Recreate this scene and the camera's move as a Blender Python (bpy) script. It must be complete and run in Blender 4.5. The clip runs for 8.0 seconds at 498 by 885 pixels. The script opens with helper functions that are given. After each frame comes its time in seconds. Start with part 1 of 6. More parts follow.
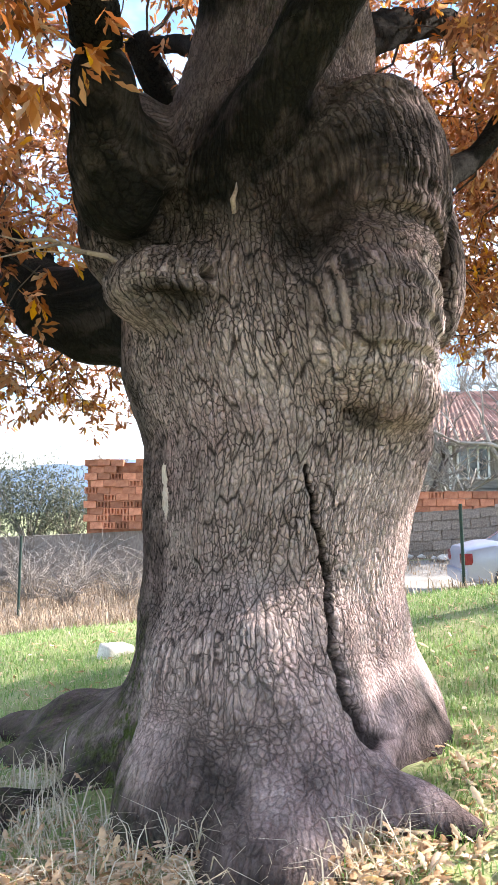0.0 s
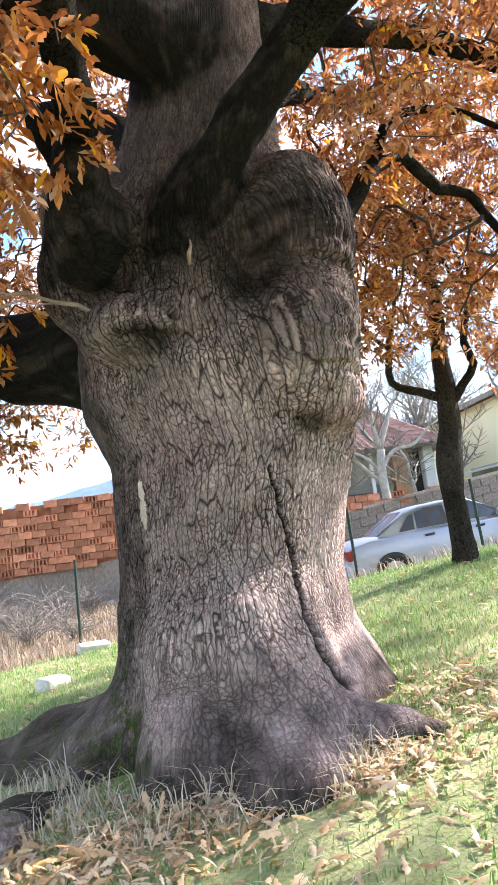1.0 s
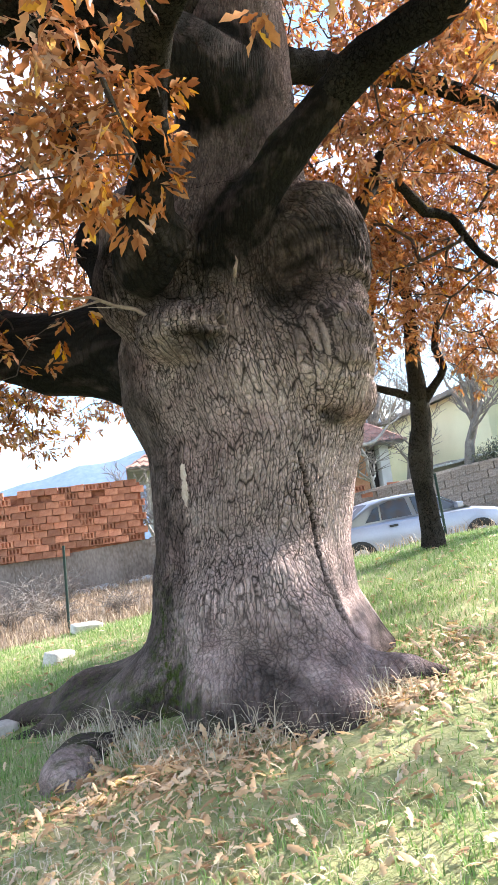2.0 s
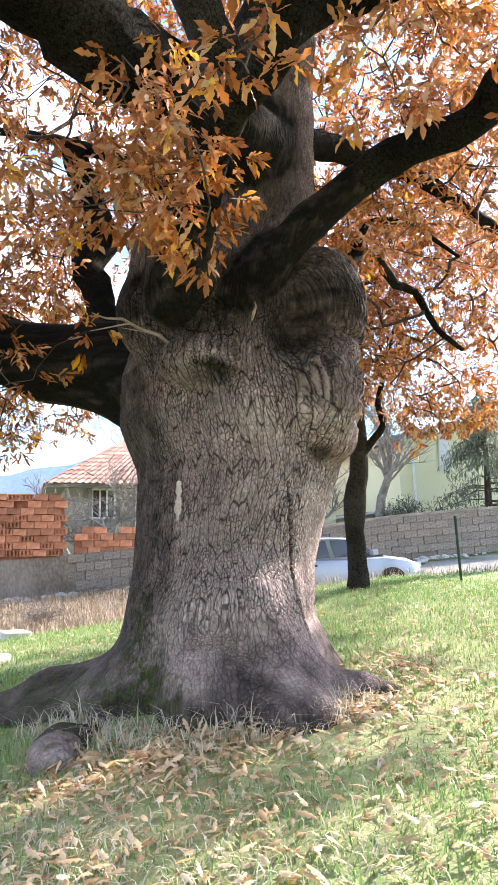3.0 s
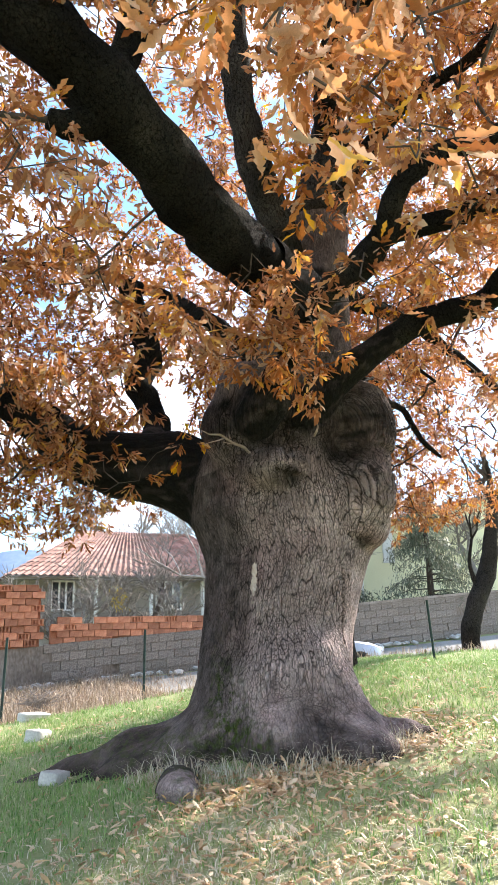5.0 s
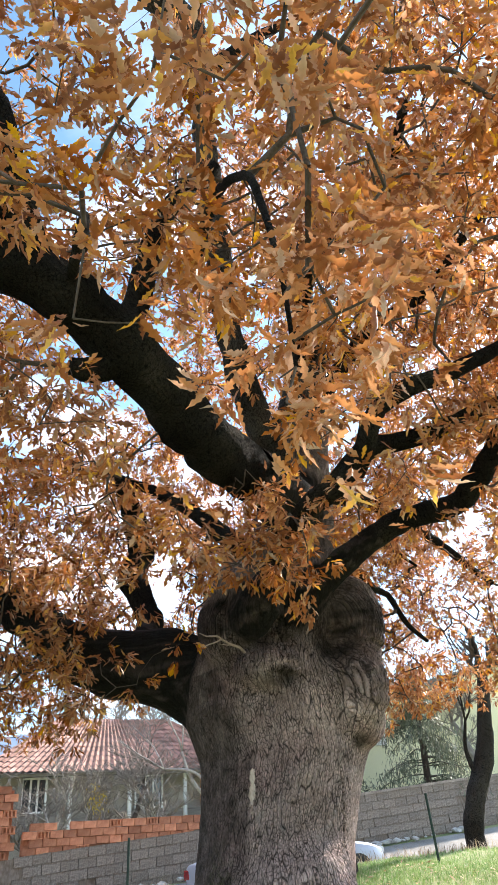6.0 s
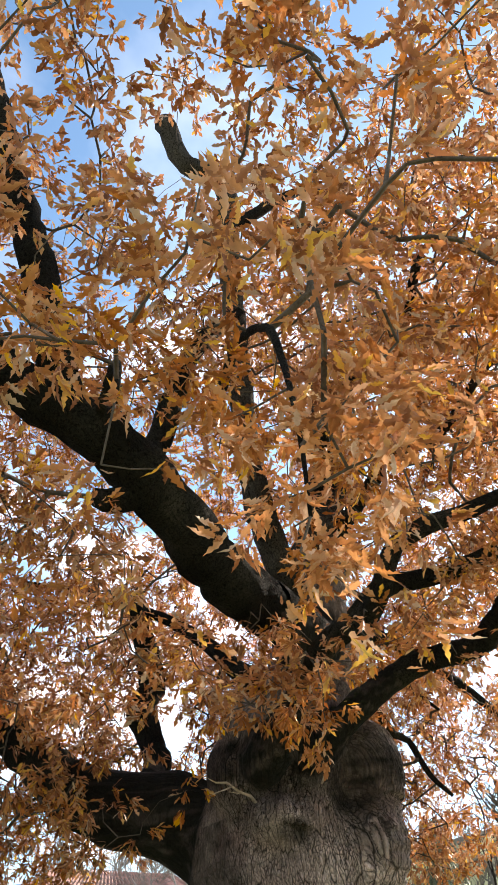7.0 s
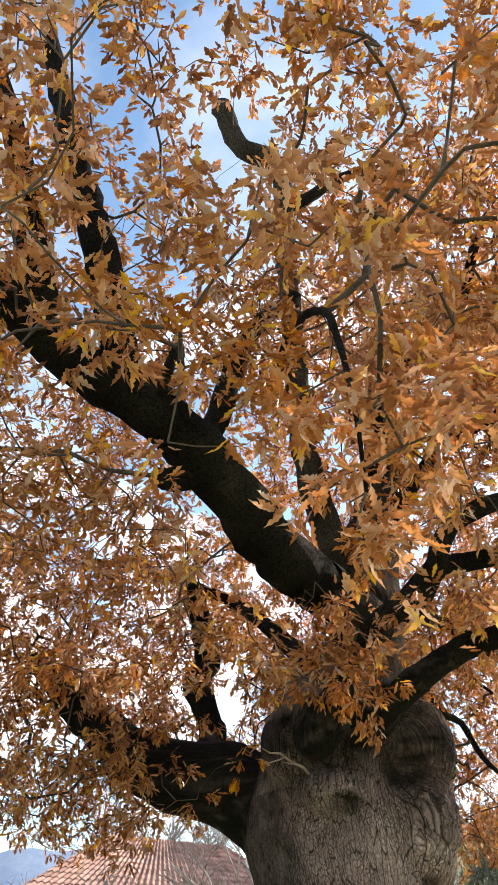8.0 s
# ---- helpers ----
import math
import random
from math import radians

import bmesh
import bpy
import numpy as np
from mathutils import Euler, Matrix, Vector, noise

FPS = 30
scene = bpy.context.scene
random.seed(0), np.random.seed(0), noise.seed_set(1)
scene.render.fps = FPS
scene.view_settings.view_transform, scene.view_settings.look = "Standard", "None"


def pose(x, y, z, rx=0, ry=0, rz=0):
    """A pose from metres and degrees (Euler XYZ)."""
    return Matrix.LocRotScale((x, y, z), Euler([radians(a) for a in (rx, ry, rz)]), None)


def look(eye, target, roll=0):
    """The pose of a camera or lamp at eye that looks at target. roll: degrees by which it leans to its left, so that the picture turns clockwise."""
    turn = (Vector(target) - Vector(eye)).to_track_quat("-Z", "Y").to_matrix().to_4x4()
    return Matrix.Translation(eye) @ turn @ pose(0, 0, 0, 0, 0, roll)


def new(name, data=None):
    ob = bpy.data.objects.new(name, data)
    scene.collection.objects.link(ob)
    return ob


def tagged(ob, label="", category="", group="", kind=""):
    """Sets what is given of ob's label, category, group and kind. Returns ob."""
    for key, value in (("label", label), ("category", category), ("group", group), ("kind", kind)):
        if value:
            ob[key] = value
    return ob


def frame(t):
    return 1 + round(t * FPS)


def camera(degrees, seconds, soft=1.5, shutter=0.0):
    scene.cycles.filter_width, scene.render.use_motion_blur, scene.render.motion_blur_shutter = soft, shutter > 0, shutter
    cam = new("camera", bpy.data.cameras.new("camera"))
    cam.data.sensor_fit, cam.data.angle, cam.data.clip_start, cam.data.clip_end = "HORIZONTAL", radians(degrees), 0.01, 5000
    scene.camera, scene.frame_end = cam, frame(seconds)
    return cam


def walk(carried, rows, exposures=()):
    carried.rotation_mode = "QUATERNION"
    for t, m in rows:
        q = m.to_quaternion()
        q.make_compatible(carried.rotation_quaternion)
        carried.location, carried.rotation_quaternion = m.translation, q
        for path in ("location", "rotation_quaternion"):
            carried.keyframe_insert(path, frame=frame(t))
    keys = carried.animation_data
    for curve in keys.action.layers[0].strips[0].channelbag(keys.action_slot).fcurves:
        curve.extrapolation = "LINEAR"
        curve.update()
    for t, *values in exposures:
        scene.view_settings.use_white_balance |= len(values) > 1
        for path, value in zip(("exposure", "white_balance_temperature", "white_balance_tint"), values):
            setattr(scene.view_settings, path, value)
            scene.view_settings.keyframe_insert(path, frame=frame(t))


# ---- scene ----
cam = camera(39.8, 8.0)
PATH = [
    (0, (0.301, 0.028, 1.415), (0.069, 2.004, 1.616), 0.0),
    (0.5, (-0.027, -0.379, 1.36), (-0.046, 1.611, 1.562), -0.2),
    (0.9, (-0.248, -0.57, 1.258), (-0.044, 1.392, 1.585), -5.8),
    (1, (-0.314, -0.628, 1.254), (-0.112, 1.343, 1.52), -7.5),
    (1.2, (-0.466, -0.705, 1.263), (-0.297, 1.273, 1.502), -4.5),
    (2.3, (-1.177, -1.277, 1.161), (-0.758, 0.661, 1.424), -7.0),
    (2.5, (-1.359, -1.268, 1.174), (-0.912, 0.656, 1.489), -4.8),
    (3, (-1.72, -1.515, 1.091), (-1.096, 0.357, 1.416), -1.2),
    (3.5, (-2.084, -1.692, 1.05), (-1.354, 0.139, 1.383), 0.0),
    (4, (-2.469, -1.757, 1.006), (-1.654, 0.031, 1.38), -0.7),
    (4.2, (-2.637, -1.851, 0.97), (-1.798, -0.093, 1.423), -0.8),
    (5.3, (-3.552, -2.481, 0.861), (-2.744, -0.787, 1.552), -3.0),
    (5.5, (-3.592, -2.587, 0.888), (-2.825, -0.934, 1.712), -1.9),
    (6, (-3.754, -2.733, 1.027), (-2.939, -1.215, 2.042), -4.5),
    (6.5, (-3.793, -2.834, 1.045), (-3.069, -1.445, 2.289), -3.3),
    (7, (-3.801, -2.852, 1.037), (-3.114, -1.505, 2.346), -2.3),
    (7.5, (-3.821, -2.875, 1.015), (-3.149, -1.517, 2.32), -1.0),
    (8, (-3.862, -2.923, 0.939), (-3.302, -1.485, 2.211), 1.7),
]
walk(cam, [(t, look(eye, target, roll)) for t, eye, target, roll in PATH],
     [(0.0, 1.78, 6450, 15), (3.0, 1.74, 6500, 14), (4.2, 1.62, 6550, 14), (5.5, 1.46, 6500, 12), (6.5, 1.24, 6900, 13), (8.0, 1.16, 7300, 15)])

# ---- light ----
SUN_EL, SUN_AZ = 35.0, 71.0          # degrees; azimuth from +y towards +x
sun_way = Vector((math.sin(radians(SUN_AZ)) * math.cos(radians(SUN_EL)),
                  math.cos(radians(SUN_AZ)) * math.cos(radians(SUN_EL)), math.sin(radians(SUN_EL))))
sun_data = bpy.data.lights.new("sun", "SUN")
sun_data.energy, sun_data.angle, sun_data.color = 5.0, radians(1.5), (1.0, 0.93, 0.83)
sun = new("sun", sun_data)
sun.matrix_world = look(sun_way * 60, (0, 0, 0))

world = bpy.data.worlds.new("sky")
scene.world = world
world.use_nodes = True
wn, wl = world.node_tree.nodes, world.node_tree.links
wn.clear()
w_out = wn.new("ShaderNodeOutputWorld")
w_bg = wn.new("ShaderNodeBackground")
w_bg2 = wn.new("ShaderNodeBackground")
w_mix = wn.new("ShaderNodeMixShader")
w_sky = wn.new("ShaderNodeTexSky")
w_sky.sky_type, w_sky.sun_disc = "NISHITA", False
w_sky.sun_elevation, w_sky.sun_rotation = radians(SUN_EL), radians(SUN_AZ)
w_sky.air_density, w_sky.dust_density, w_sky.ozone_density = 1.0, 0.6, 1.5
w_bg.inputs[1].default_value = 0.15
w_bg2.inputs[0].default_value = (0.93, 0.95, 1.0, 1)
w_bg2.inputs[1].default_value = 1.4
w_tc = wn.new("ShaderNodeTexCoord")
w_map = wn.new("ShaderNodeMapping")
w_map.inputs["Scale"].default_value = (1.6, 1.6, 3.4)
w_no = wn.new("ShaderNodeTexNoise")
w_no.inputs["Scale"].default_value, w_no.inputs["Detail"].default_value = 1.5, 6.0
w_ramp = wn.new("ShaderNodeValToRGB")
w_ramp.color_ramp.elements[0].position, w_ramp.color_ramp.elements[1].position = 0.48, 0.70
wl.new(w_tc.outputs["Generated"], w_map.inputs[0])
wl.new(w_map.outputs[0], w_no.inputs["Vector"])
wl.new(w_no.outputs[0], w_ramp.inputs[0])
w_tint = wn.new("ShaderNodeMix")
w_tint.data_type, w_tint.blend_type = "RGBA", "MULTIPLY"
w_tint.inputs[0].default_value = 1.0
w_tint.inputs[7].default_value = (0.82, 1.02, 1.05, 1)
wl.new(w_sky.outputs[0], w_tint.inputs[6])
wl.new(w_tint.outputs[2], w_bg.inputs[0])
w_sep, w_high, w_mul = wn.new("ShaderNodeSeparateXYZ"), wn.new("ShaderNodeMapRange"), wn.new("ShaderNodeMath")
w_high.inputs[1].default_value, w_high.inputs[2].default_value = 0.45, 0.85      # fewer clouds overhead
w_high.inputs[3].default_value, w_high.inputs[4].default_value = 1.0, 0.25
w_mul.operation = "MULTIPLY"
wl.new(w_tc.outputs["Generated"], w_sep.inputs[0])
wl.new(w_sep.outputs[2], w_high.inputs[0])
wl.new(w_ramp.outputs[0], w_mul.inputs[0])
wl.new(w_high.outputs[0], w_mul.inputs[1])
wl.new(w_mul.outputs[0], w_mix.inputs[0])
wl.new(w_bg.outputs[0], w_mix.inputs[1])
wl.new(w_bg2.outputs[0], w_mix.inputs[2])
wl.new(w_mix.outputs[0], w_out.inputs[0])


# ---- materials ----
def mat(name, ca, cb, scale=4.0, rough=0.85, bump=0.3, fine=40.0, metal=0.0, stretch=(1, 1, 1), rand=0.0,
        island=False, spec=0.3, bump_dist=0.02):
    """Two colours mixed by a coarse and a fine noise, with a bump of the fine one; rand: share of brightness that varies by piece."""
    m = bpy.data.materials.new(name)
    m.use_nodes = True
    n, l = m.node_tree.nodes, m.node_tree.links
    b = n["Principled BSDF"]
    tc, mp = n.new("ShaderNodeTexCoord"), n.new("ShaderNodeMapping")
    mp.inputs["Scale"].default_value = stretch
    l.new(tc.outputs["Object"], mp.inputs[0])
    n1, n2 = n.new("ShaderNodeTexNoise"), n.new("ShaderNodeTexNoise")
    n1.inputs["Scale"].default_value, n1.inputs["Detail"].default_value = scale, 5
    n2.inputs["Scale"].default_value, n2.inputs["Detail"].default_value = fine, 6
    for x in (n1, n2):
        l.new(mp.outputs[0], x.inputs["Vector"])
    add = n.new("ShaderNodeMath")
    add.operation = "MULTIPLY_ADD"
    add.inputs[1].default_value, add.inputs[2].default_value = 0.45, 0.0
    l.new(n2.outputs[0], add.inputs[0])
    add2 = n.new("ShaderNodeMath")
    add2.operation = "MULTIPLY_ADD"
    add2.inputs[1].default_value = 0.55
    l.new(n1.outputs[0], add2.inputs[0])
    l.new(add.outputs[0], add2.inputs[2])
    rp = n.new("ShaderNodeValToRGB")
    rp.color_ramp.elements[0].position, rp.color_ramp.elements[1].position = 0.36, 0.64
    rp.color_ramp.elements[0].color, rp.color_ramp.elements[1].color = (*ca, 1), (*cb, 1)
    l.new(add2.outputs[0], rp.inputs[0])
    out = rp.outputs[0]
    if rand:
        info = n.new("ShaderNodeNewGeometry" if island else "ShaderNodeObjectInfo")
        hsv, mr = n.new("ShaderNodeHueSaturation"), n.new("ShaderNodeMapRange")
        mr.inputs[3].default_value, mr.inputs[4].default_value = 1 - rand, 1 + rand
        l.new(info.outputs["Random Per Island" if island else "Random"], mr.inputs[0])
        l.new(mr.outputs[0], hsv.inputs["Value"])
        l.new(out, hsv.inputs["Color"])
        out = hsv.outputs[0]
    l.new(out, b.inputs["Base Color"])
    b.inputs["Roughness"].default_value, b.inputs["Metallic"].default_value = rough, metal
    b.inputs["Specular IOR Level"].default_value = spec
    if bump:
        bp = n.new("ShaderNodeBump")
        bp.inputs["Strength"].default_value, bp.inputs["Distance"].default_value = bump, bump_dist
        l.new(n2.outputs[0], bp.inputs["Height"])
        l.new(bp.outputs[0], b.inputs["Normal"])
    return m


def leaf_mat(name, stops, through_share=0.45, rough=0.55, island=True, clump=0.0):
    """A leaf: its colour is drawn from stops by piece, and light comes through it."""
    m = bpy.data.materials.new(name)
    m.use_nodes = True
    n, l = m.node_tree.nodes, m.node_tree.links
    b, out = n["Principled BSDF"], n["Material Output"]
    info = n.new("ShaderNodeNewGeometry" if island else "ShaderNodeObjectInfo")
    rp = n.new("ShaderNodeValToRGB")
    els = rp.color_ramp.elements
    while len(els) < len(stops):
        els.new(0.5)
    for e, (p, c) in zip(els, stops):
        e.position, e.color = p, (*c, 1)
    l.new(info.outputs["Random Per Island" if island else "Random"], rp.inputs[0])
    no, hsv, mr = n.new("ShaderNodeTexNoise"), n.new("ShaderNodeHueSaturation"), n.new("ShaderNodeMapRange")
    no.inputs["Scale"].default_value, no.inputs["Detail"].default_value = 35, 3
    mr.inputs[3].default_value, mr.inputs[4].default_value = 0.72, 1.28
    tc = n.new("ShaderNodeTexCoord")
    l.new(tc.outputs["Object"], no.inputs["Vector"])
    l.new(no.outputs[0], mr.inputs[0])
    l.new(mr.outputs[0], hsv.inputs["Value"])
    drift, away = n.new("ShaderNodeTexNoise"), n.new("ShaderNodeMapRange")
    drift.inputs["Scale"].default_value, drift.inputs["Detail"].default_value = 1.3, 2
    away.inputs[1].default_value, away.inputs[2].default_value = 0.35, 0.65
    away.inputs[3].default_value, away.inputs[4].default_value = 1.0 - clump, 1.0 + 0.6 * clump
    l.new(tc.outputs["Object"], drift.inputs["Vector"])
    l.new(drift.outputs[0], away.inputs[0])
    l.new(away.outputs[0], hsv.inputs["Saturation"])
    l.new(rp.outputs[0], hsv.inputs["Color"])
    tr, mx = n.new("ShaderNodeBsdfTranslucent"), n.new("ShaderNodeMixShader")
    l.new(hsv.outputs[0], b.inputs["Base Color"])
    l.new(hsv.outputs[0], tr.inputs["Color"])
    b.inputs["Roughness"].default_value = rough
    b.inputs["Specular IOR Level"].default_value = 0.35
    mx.inputs[0].default_value = through_share
    l.new(b.outputs[0], mx.inputs[1])
    l.new(tr.outputs[0], mx.inputs[2])
    l.new(mx.outputs[0], out.inputs["Surface"])
    return m


def bark_mat(name, low, mid, high, wide=38.0, tall=0.36):
    """Ridged bark: long jagged plates between thin dark furrows."""
    m = bpy.data.materials.new(name)
    m.use_nodes = True
    n, l = m.node_tree.nodes, m.node_tree.links
    b = n["Principled BSDF"]

    def node(kind, **sockets):
        x = n.new(kind)
        for k, v in sockets.items():
            x.inputs[k].default_value = v
        return x

    tc, mp = n.new("ShaderNodeTexCoord"), n.new("ShaderNodeMapping")
    mp.inputs["Scale"].default_value = (1, 1, tall)
    warp = node("ShaderNodeTexNoise", Scale=22.0, Detail=8.0, Roughness=0.62)
    addv, scl = n.new("ShaderNodeVectorMath"), n.new("ShaderNodeVectorMath")
    addv.operation, scl.operation = "ADD", "SCALE"
    scl.inputs[3].default_value = 0.055
    l.new(tc.outputs["Object"], warp.inputs["Vector"])
    l.new(warp.outputs["Color"], scl.inputs[0])
    l.new(tc.outputs["Object"], addv.inputs[0])
    l.new(scl.outputs[0], addv.inputs[1])
    l.new(addv.outputs[0], mp.inputs[0])
    vo, vb = n.new("ShaderNodeTexVoronoi"), n.new("ShaderNodeTexVoronoi")
    vo.feature = "DISTANCE_TO_EDGE"
    for x in (vo, vb):
        x.inputs["Scale"].default_value = wide
        l.new(mp.outputs[0], x.inputs["Vector"])
    furrow = node("ShaderNodeMapRange")
    furrow.inputs[1].default_value, furrow.inputs[2].default_value = 0.295, 0.365
    ragged, uneven = node("ShaderNodeTexNoise", Scale=34.0, Detail=7.0, Roughness=0.7), n.new("ShaderNodeMath")
    l.new(mp.outputs[0], ragged.inputs["Vector"])
    uneven.operation = "MULTIPLY_ADD"
    uneven.inputs[1].default_value = 0.55
    l.new(ragged.outputs[0], uneven.inputs[0])
    l.new(vo.outputs["Distance"], uneven.inputs[2])
    l.new(uneven.outputs[0], furrow.inputs[0])
    long_n = node("ShaderNodeTexNoise", Scale=46.0, Detail=5.0)
    l.new(mp.outputs[0], long_n.inputs["Vector"])
    ridge = node("ShaderNodeMapRange")
    ridge.inputs[1].default_value, ridge.inputs[2].default_value = 0.40, 0.56
    l.new(long_n.outputs[0], ridge.inputs[0])
    both = n.new("ShaderNodeMath")
    both.operation = "MULTIPLY_ADD"
    both.inputs[1].default_value = 0.28
    l.new(ridge.outputs[0], both.inputs[0])
    half = n.new("ShaderNodeMath")
    half.operation = "MULTIPLY"
    half.inputs[1].default_value = 0.72
    l.new(furrow.outputs[0], half.inputs[0])
    l.new(half.outputs[0], both.inputs[2])
    big = node("ShaderNodeTexNoise", Scale=1.7, Detail=5.0)
    fine = node("ShaderNodeTexNoise", Scale=120.0, Detail=6.0)
    for x in (big, fine):
        l.new(tc.outputs["Object"], x.inputs["Vector"])
    tone = n.new("ShaderNodeMath")
    tone.operation = "MULTIPLY_ADD"
    tone.inputs[1].default_value = 0.05
    sep = n.new("ShaderNodeSeparateColor")
    l.new(vb.outputs["Color"], sep.inputs[0])
    l.new(sep.outputs[0], tone.inputs[0])
    l.new(big.outputs[0], tone.inputs[2])
    rp = n.new("ShaderNodeValToRGB")
    e = rp.color_ramp.elements
    e.new(0.5)
    for el, (p, c) in zip(e, ((0.40, low), (0.60, mid), (0.80, high))):
        el.position, el.color = p, (*c, 1)
    l.new(tone.outputs[0], rp.inputs[0])
    col = rp.outputs[0]
    dk, fn = node("ShaderNodeMapRange"), node("ShaderNodeMapRange")
    dk.inputs[3].default_value, dk.inputs[4].default_value = 0.22, 1.17
    fn.inputs[1].default_value, fn.inputs[2].default_value = 0.3, 0.7
    fn.inputs[3].default_value, fn.inputs[4].default_value = 0.75, 1.22
    l.new(both.outputs[0], dk.inputs[0])
    l.new(fine.outputs[0], fn.inputs[0])
    for fac in (dk, fn):
        x = n.new("ShaderNodeMix")
        x.data_type, x.blend_type = "RGBA", "MULTIPLY"
        x.inputs[0].default_value = 1.0
        l.new(col, x.inputs[6])
        l.new(fac.outputs[0], x.inputs[7])
        col = x.outputs[2]
    l.new(col, b.inputs["Base Color"])
    b.inputs["Roughness"].default_value = 0.92
    b.inputs["Specular IOR Level"].default_value = 0.05
    hh = n.new("ShaderNodeMath")
    hh.operation = "MULTIPLY_ADD"
    hh.inputs[1].default_value = 0.25
    l.new(fine.outputs[0], hh.inputs[0])
    l.new(both.outputs[0], hh.inputs[2])
    bp = n.new("ShaderNodeBump")
    bp.inputs["Strength"].default_value, bp.inputs["Distance"].default_value = 1.0, 0.024
    l.new(hh.outputs[0], bp.inputs["Height"])
    l.new(bp.outputs[0], b.inputs["Normal"])
    return m


def bole_mat(name, low, mid, high, limb):
    """Plated bark: the plates and furrows come from the mesh, their grain, lichen, stains and painted-in shade from
    here.
    """
    m = bpy.data.materials.new(name)
    m.use_nodes = True
    n, l = m.node_tree.nodes, m.node_tree.links
    b = n["Principled BSDF"]
    tc = n.new("ShaderNodeTexCoord")

    def noise_at(scale, detail, stretch=None, roughness=0.55):
        x = n.new("ShaderNodeTexNoise")
        x.inputs["Scale"].default_value, x.inputs["Detail"].default_value, x.inputs["Roughness"].default_value = scale, detail, roughness
        if stretch:
            mp = n.new("ShaderNodeMapping")
            mp.inputs["Scale"].default_value = stretch
            l.new(tc.outputs["Object"], mp.inputs[0])
            l.new(mp.outputs[0], x.inputs["Vector"])
        else:
            l.new(tc.outputs["Object"], x.inputs["Vector"])
        return x.outputs[0]

    def spread(value, a, b_, c, d):
        x = n.new("ShaderNodeMapRange")
        for i, v in enumerate((a, b_, c, d)):
            x.inputs[i + 1].default_value = v
        l.new(value, x.inputs[0])
        return x.outputs[0]

    def mixed(fac, one, two, how="MIX"):
        x = n.new("ShaderNodeMix")
        x.data_type, x.blend_type = "RGBA", how
        for sock, v in ((0, fac), (6, one), (7, two)):
            if isinstance(v, bpy.types.NodeSocket):
                l.new(v, x.inputs[sock])
            else:
                x.inputs[sock].default_value = v
        return x.outputs[2]

    def times(one, two):
        x = n.new("ShaderNodeMath")
        x.operation = "MULTIPLY"
        l.new(one, x.inputs[0])
        l.new(two, x.inputs[1])
        return x.outputs[0]

    def stored(which):
        x = n.new("ShaderNodeAttribute")
        x.attribute_name = which
        return x.outputs["Fac"]

    rp = n.new("ShaderNodeValToRGB")
    e = rp.color_ramp.elements
    e.new(0.5)
    for el, (p, c) in zip(e, ((0.34, low), (0.52, mid), (0.72, high))):
        el.position, el.color = p, (*c, 1)
    l.new(noise_at(2.1, 6.0), rp.inputs[0])
    col = rp.outputs[0]
    # a reddish bloom and grey lichen in patches
    col = mixed(spread(noise_at(1.15, 3.0), 0.50, 0.68, 0.0, 0.55), col, (0.54, 0.33, 0.335, 1))
    col = mixed(spread(noise_at(7.5, 5.0), 0.58, 0.72, 0.0, 0.35), col, (0.36, 0.36, 0.33, 1))
    # towards near-black where shade under the limbs is mixed into the bark
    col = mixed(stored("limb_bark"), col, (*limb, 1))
    col = mixed(times(stored("moss"), spread(noise_at(16.0, 6.0), 0.44, 0.66, 0.0, 0.85)), col, (0.065, 0.085, 0.022, 1))
    at = n.new("ShaderNodeAttribute")
    at.attribute_name = "bark_uv"
    jag, jag_s, jag_a = n.new("ShaderNodeTexNoise"), n.new("ShaderNodeVectorMath"), n.new("ShaderNodeVectorMath")
    jag.inputs["Scale"].default_value, jag.inputs["Detail"].default_value, jag.inputs["Roughness"].default_value = 60.0, 6.0, 0.68
    jag_s.operation, jag_a.operation = "MULTIPLY", "ADD"
    jag_s.inputs[1].default_value = (0.017, 0.030, 0.0)
    l.new(at.outputs["Vector"], jag.inputs["Vector"])
    l.new(jag.outputs["Color"], jag_s.inputs[0])
    l.new(at.outputs["Vector"], jag_a.inputs[0])
    l.new(jag_s.outputs[0], jag_a.inputs[1])

    def plates(wide, high, feature):
        mp, x = n.new("ShaderNodeMapping"), n.new("ShaderNodeTexVoronoi")
        mp.inputs["Scale"].default_value = (1 / wide, 1 / high, 1)
        x.voronoi_dimensions, x.feature = "2D", feature
        x.inputs["Scale"].default_value = 1.0
        l.new(jag_a.outputs[0], mp.inputs[0])
        l.new(mp.outputs[0], x.inputs["Vector"])
        return x.outputs["Distance" if feature == "DISTANCE_TO_EDGE" else "Color"]

    near_edge, long_edge = plates(0.021, 0.050, "DISTANCE_TO_EDGE"), plates(0.042, 0.30, "DISTANCE_TO_EDGE")
    small, long_ = spread(near_edge, 0.015, 0.14, 1.0, 0.0), spread(long_edge, 0.01, 0.08, 1.0, 0.0)
    dome = spread(near_edge, 0.0, 0.42, 0.0, 0.9)
    deep = n.new("ShaderNodeMath")
    deep.operation = "MAXIMUM"
    l.new(times(small, spread(noise_at(5.0, 4.0), 0.36, 0.62, 0.35, 1.0)), deep.inputs[0])
    l.new(long_, deep.inputs[1])
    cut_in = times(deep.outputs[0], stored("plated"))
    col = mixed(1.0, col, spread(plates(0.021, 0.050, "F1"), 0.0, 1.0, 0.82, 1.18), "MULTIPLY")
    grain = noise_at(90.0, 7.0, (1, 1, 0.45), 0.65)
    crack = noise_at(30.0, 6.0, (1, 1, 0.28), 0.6)
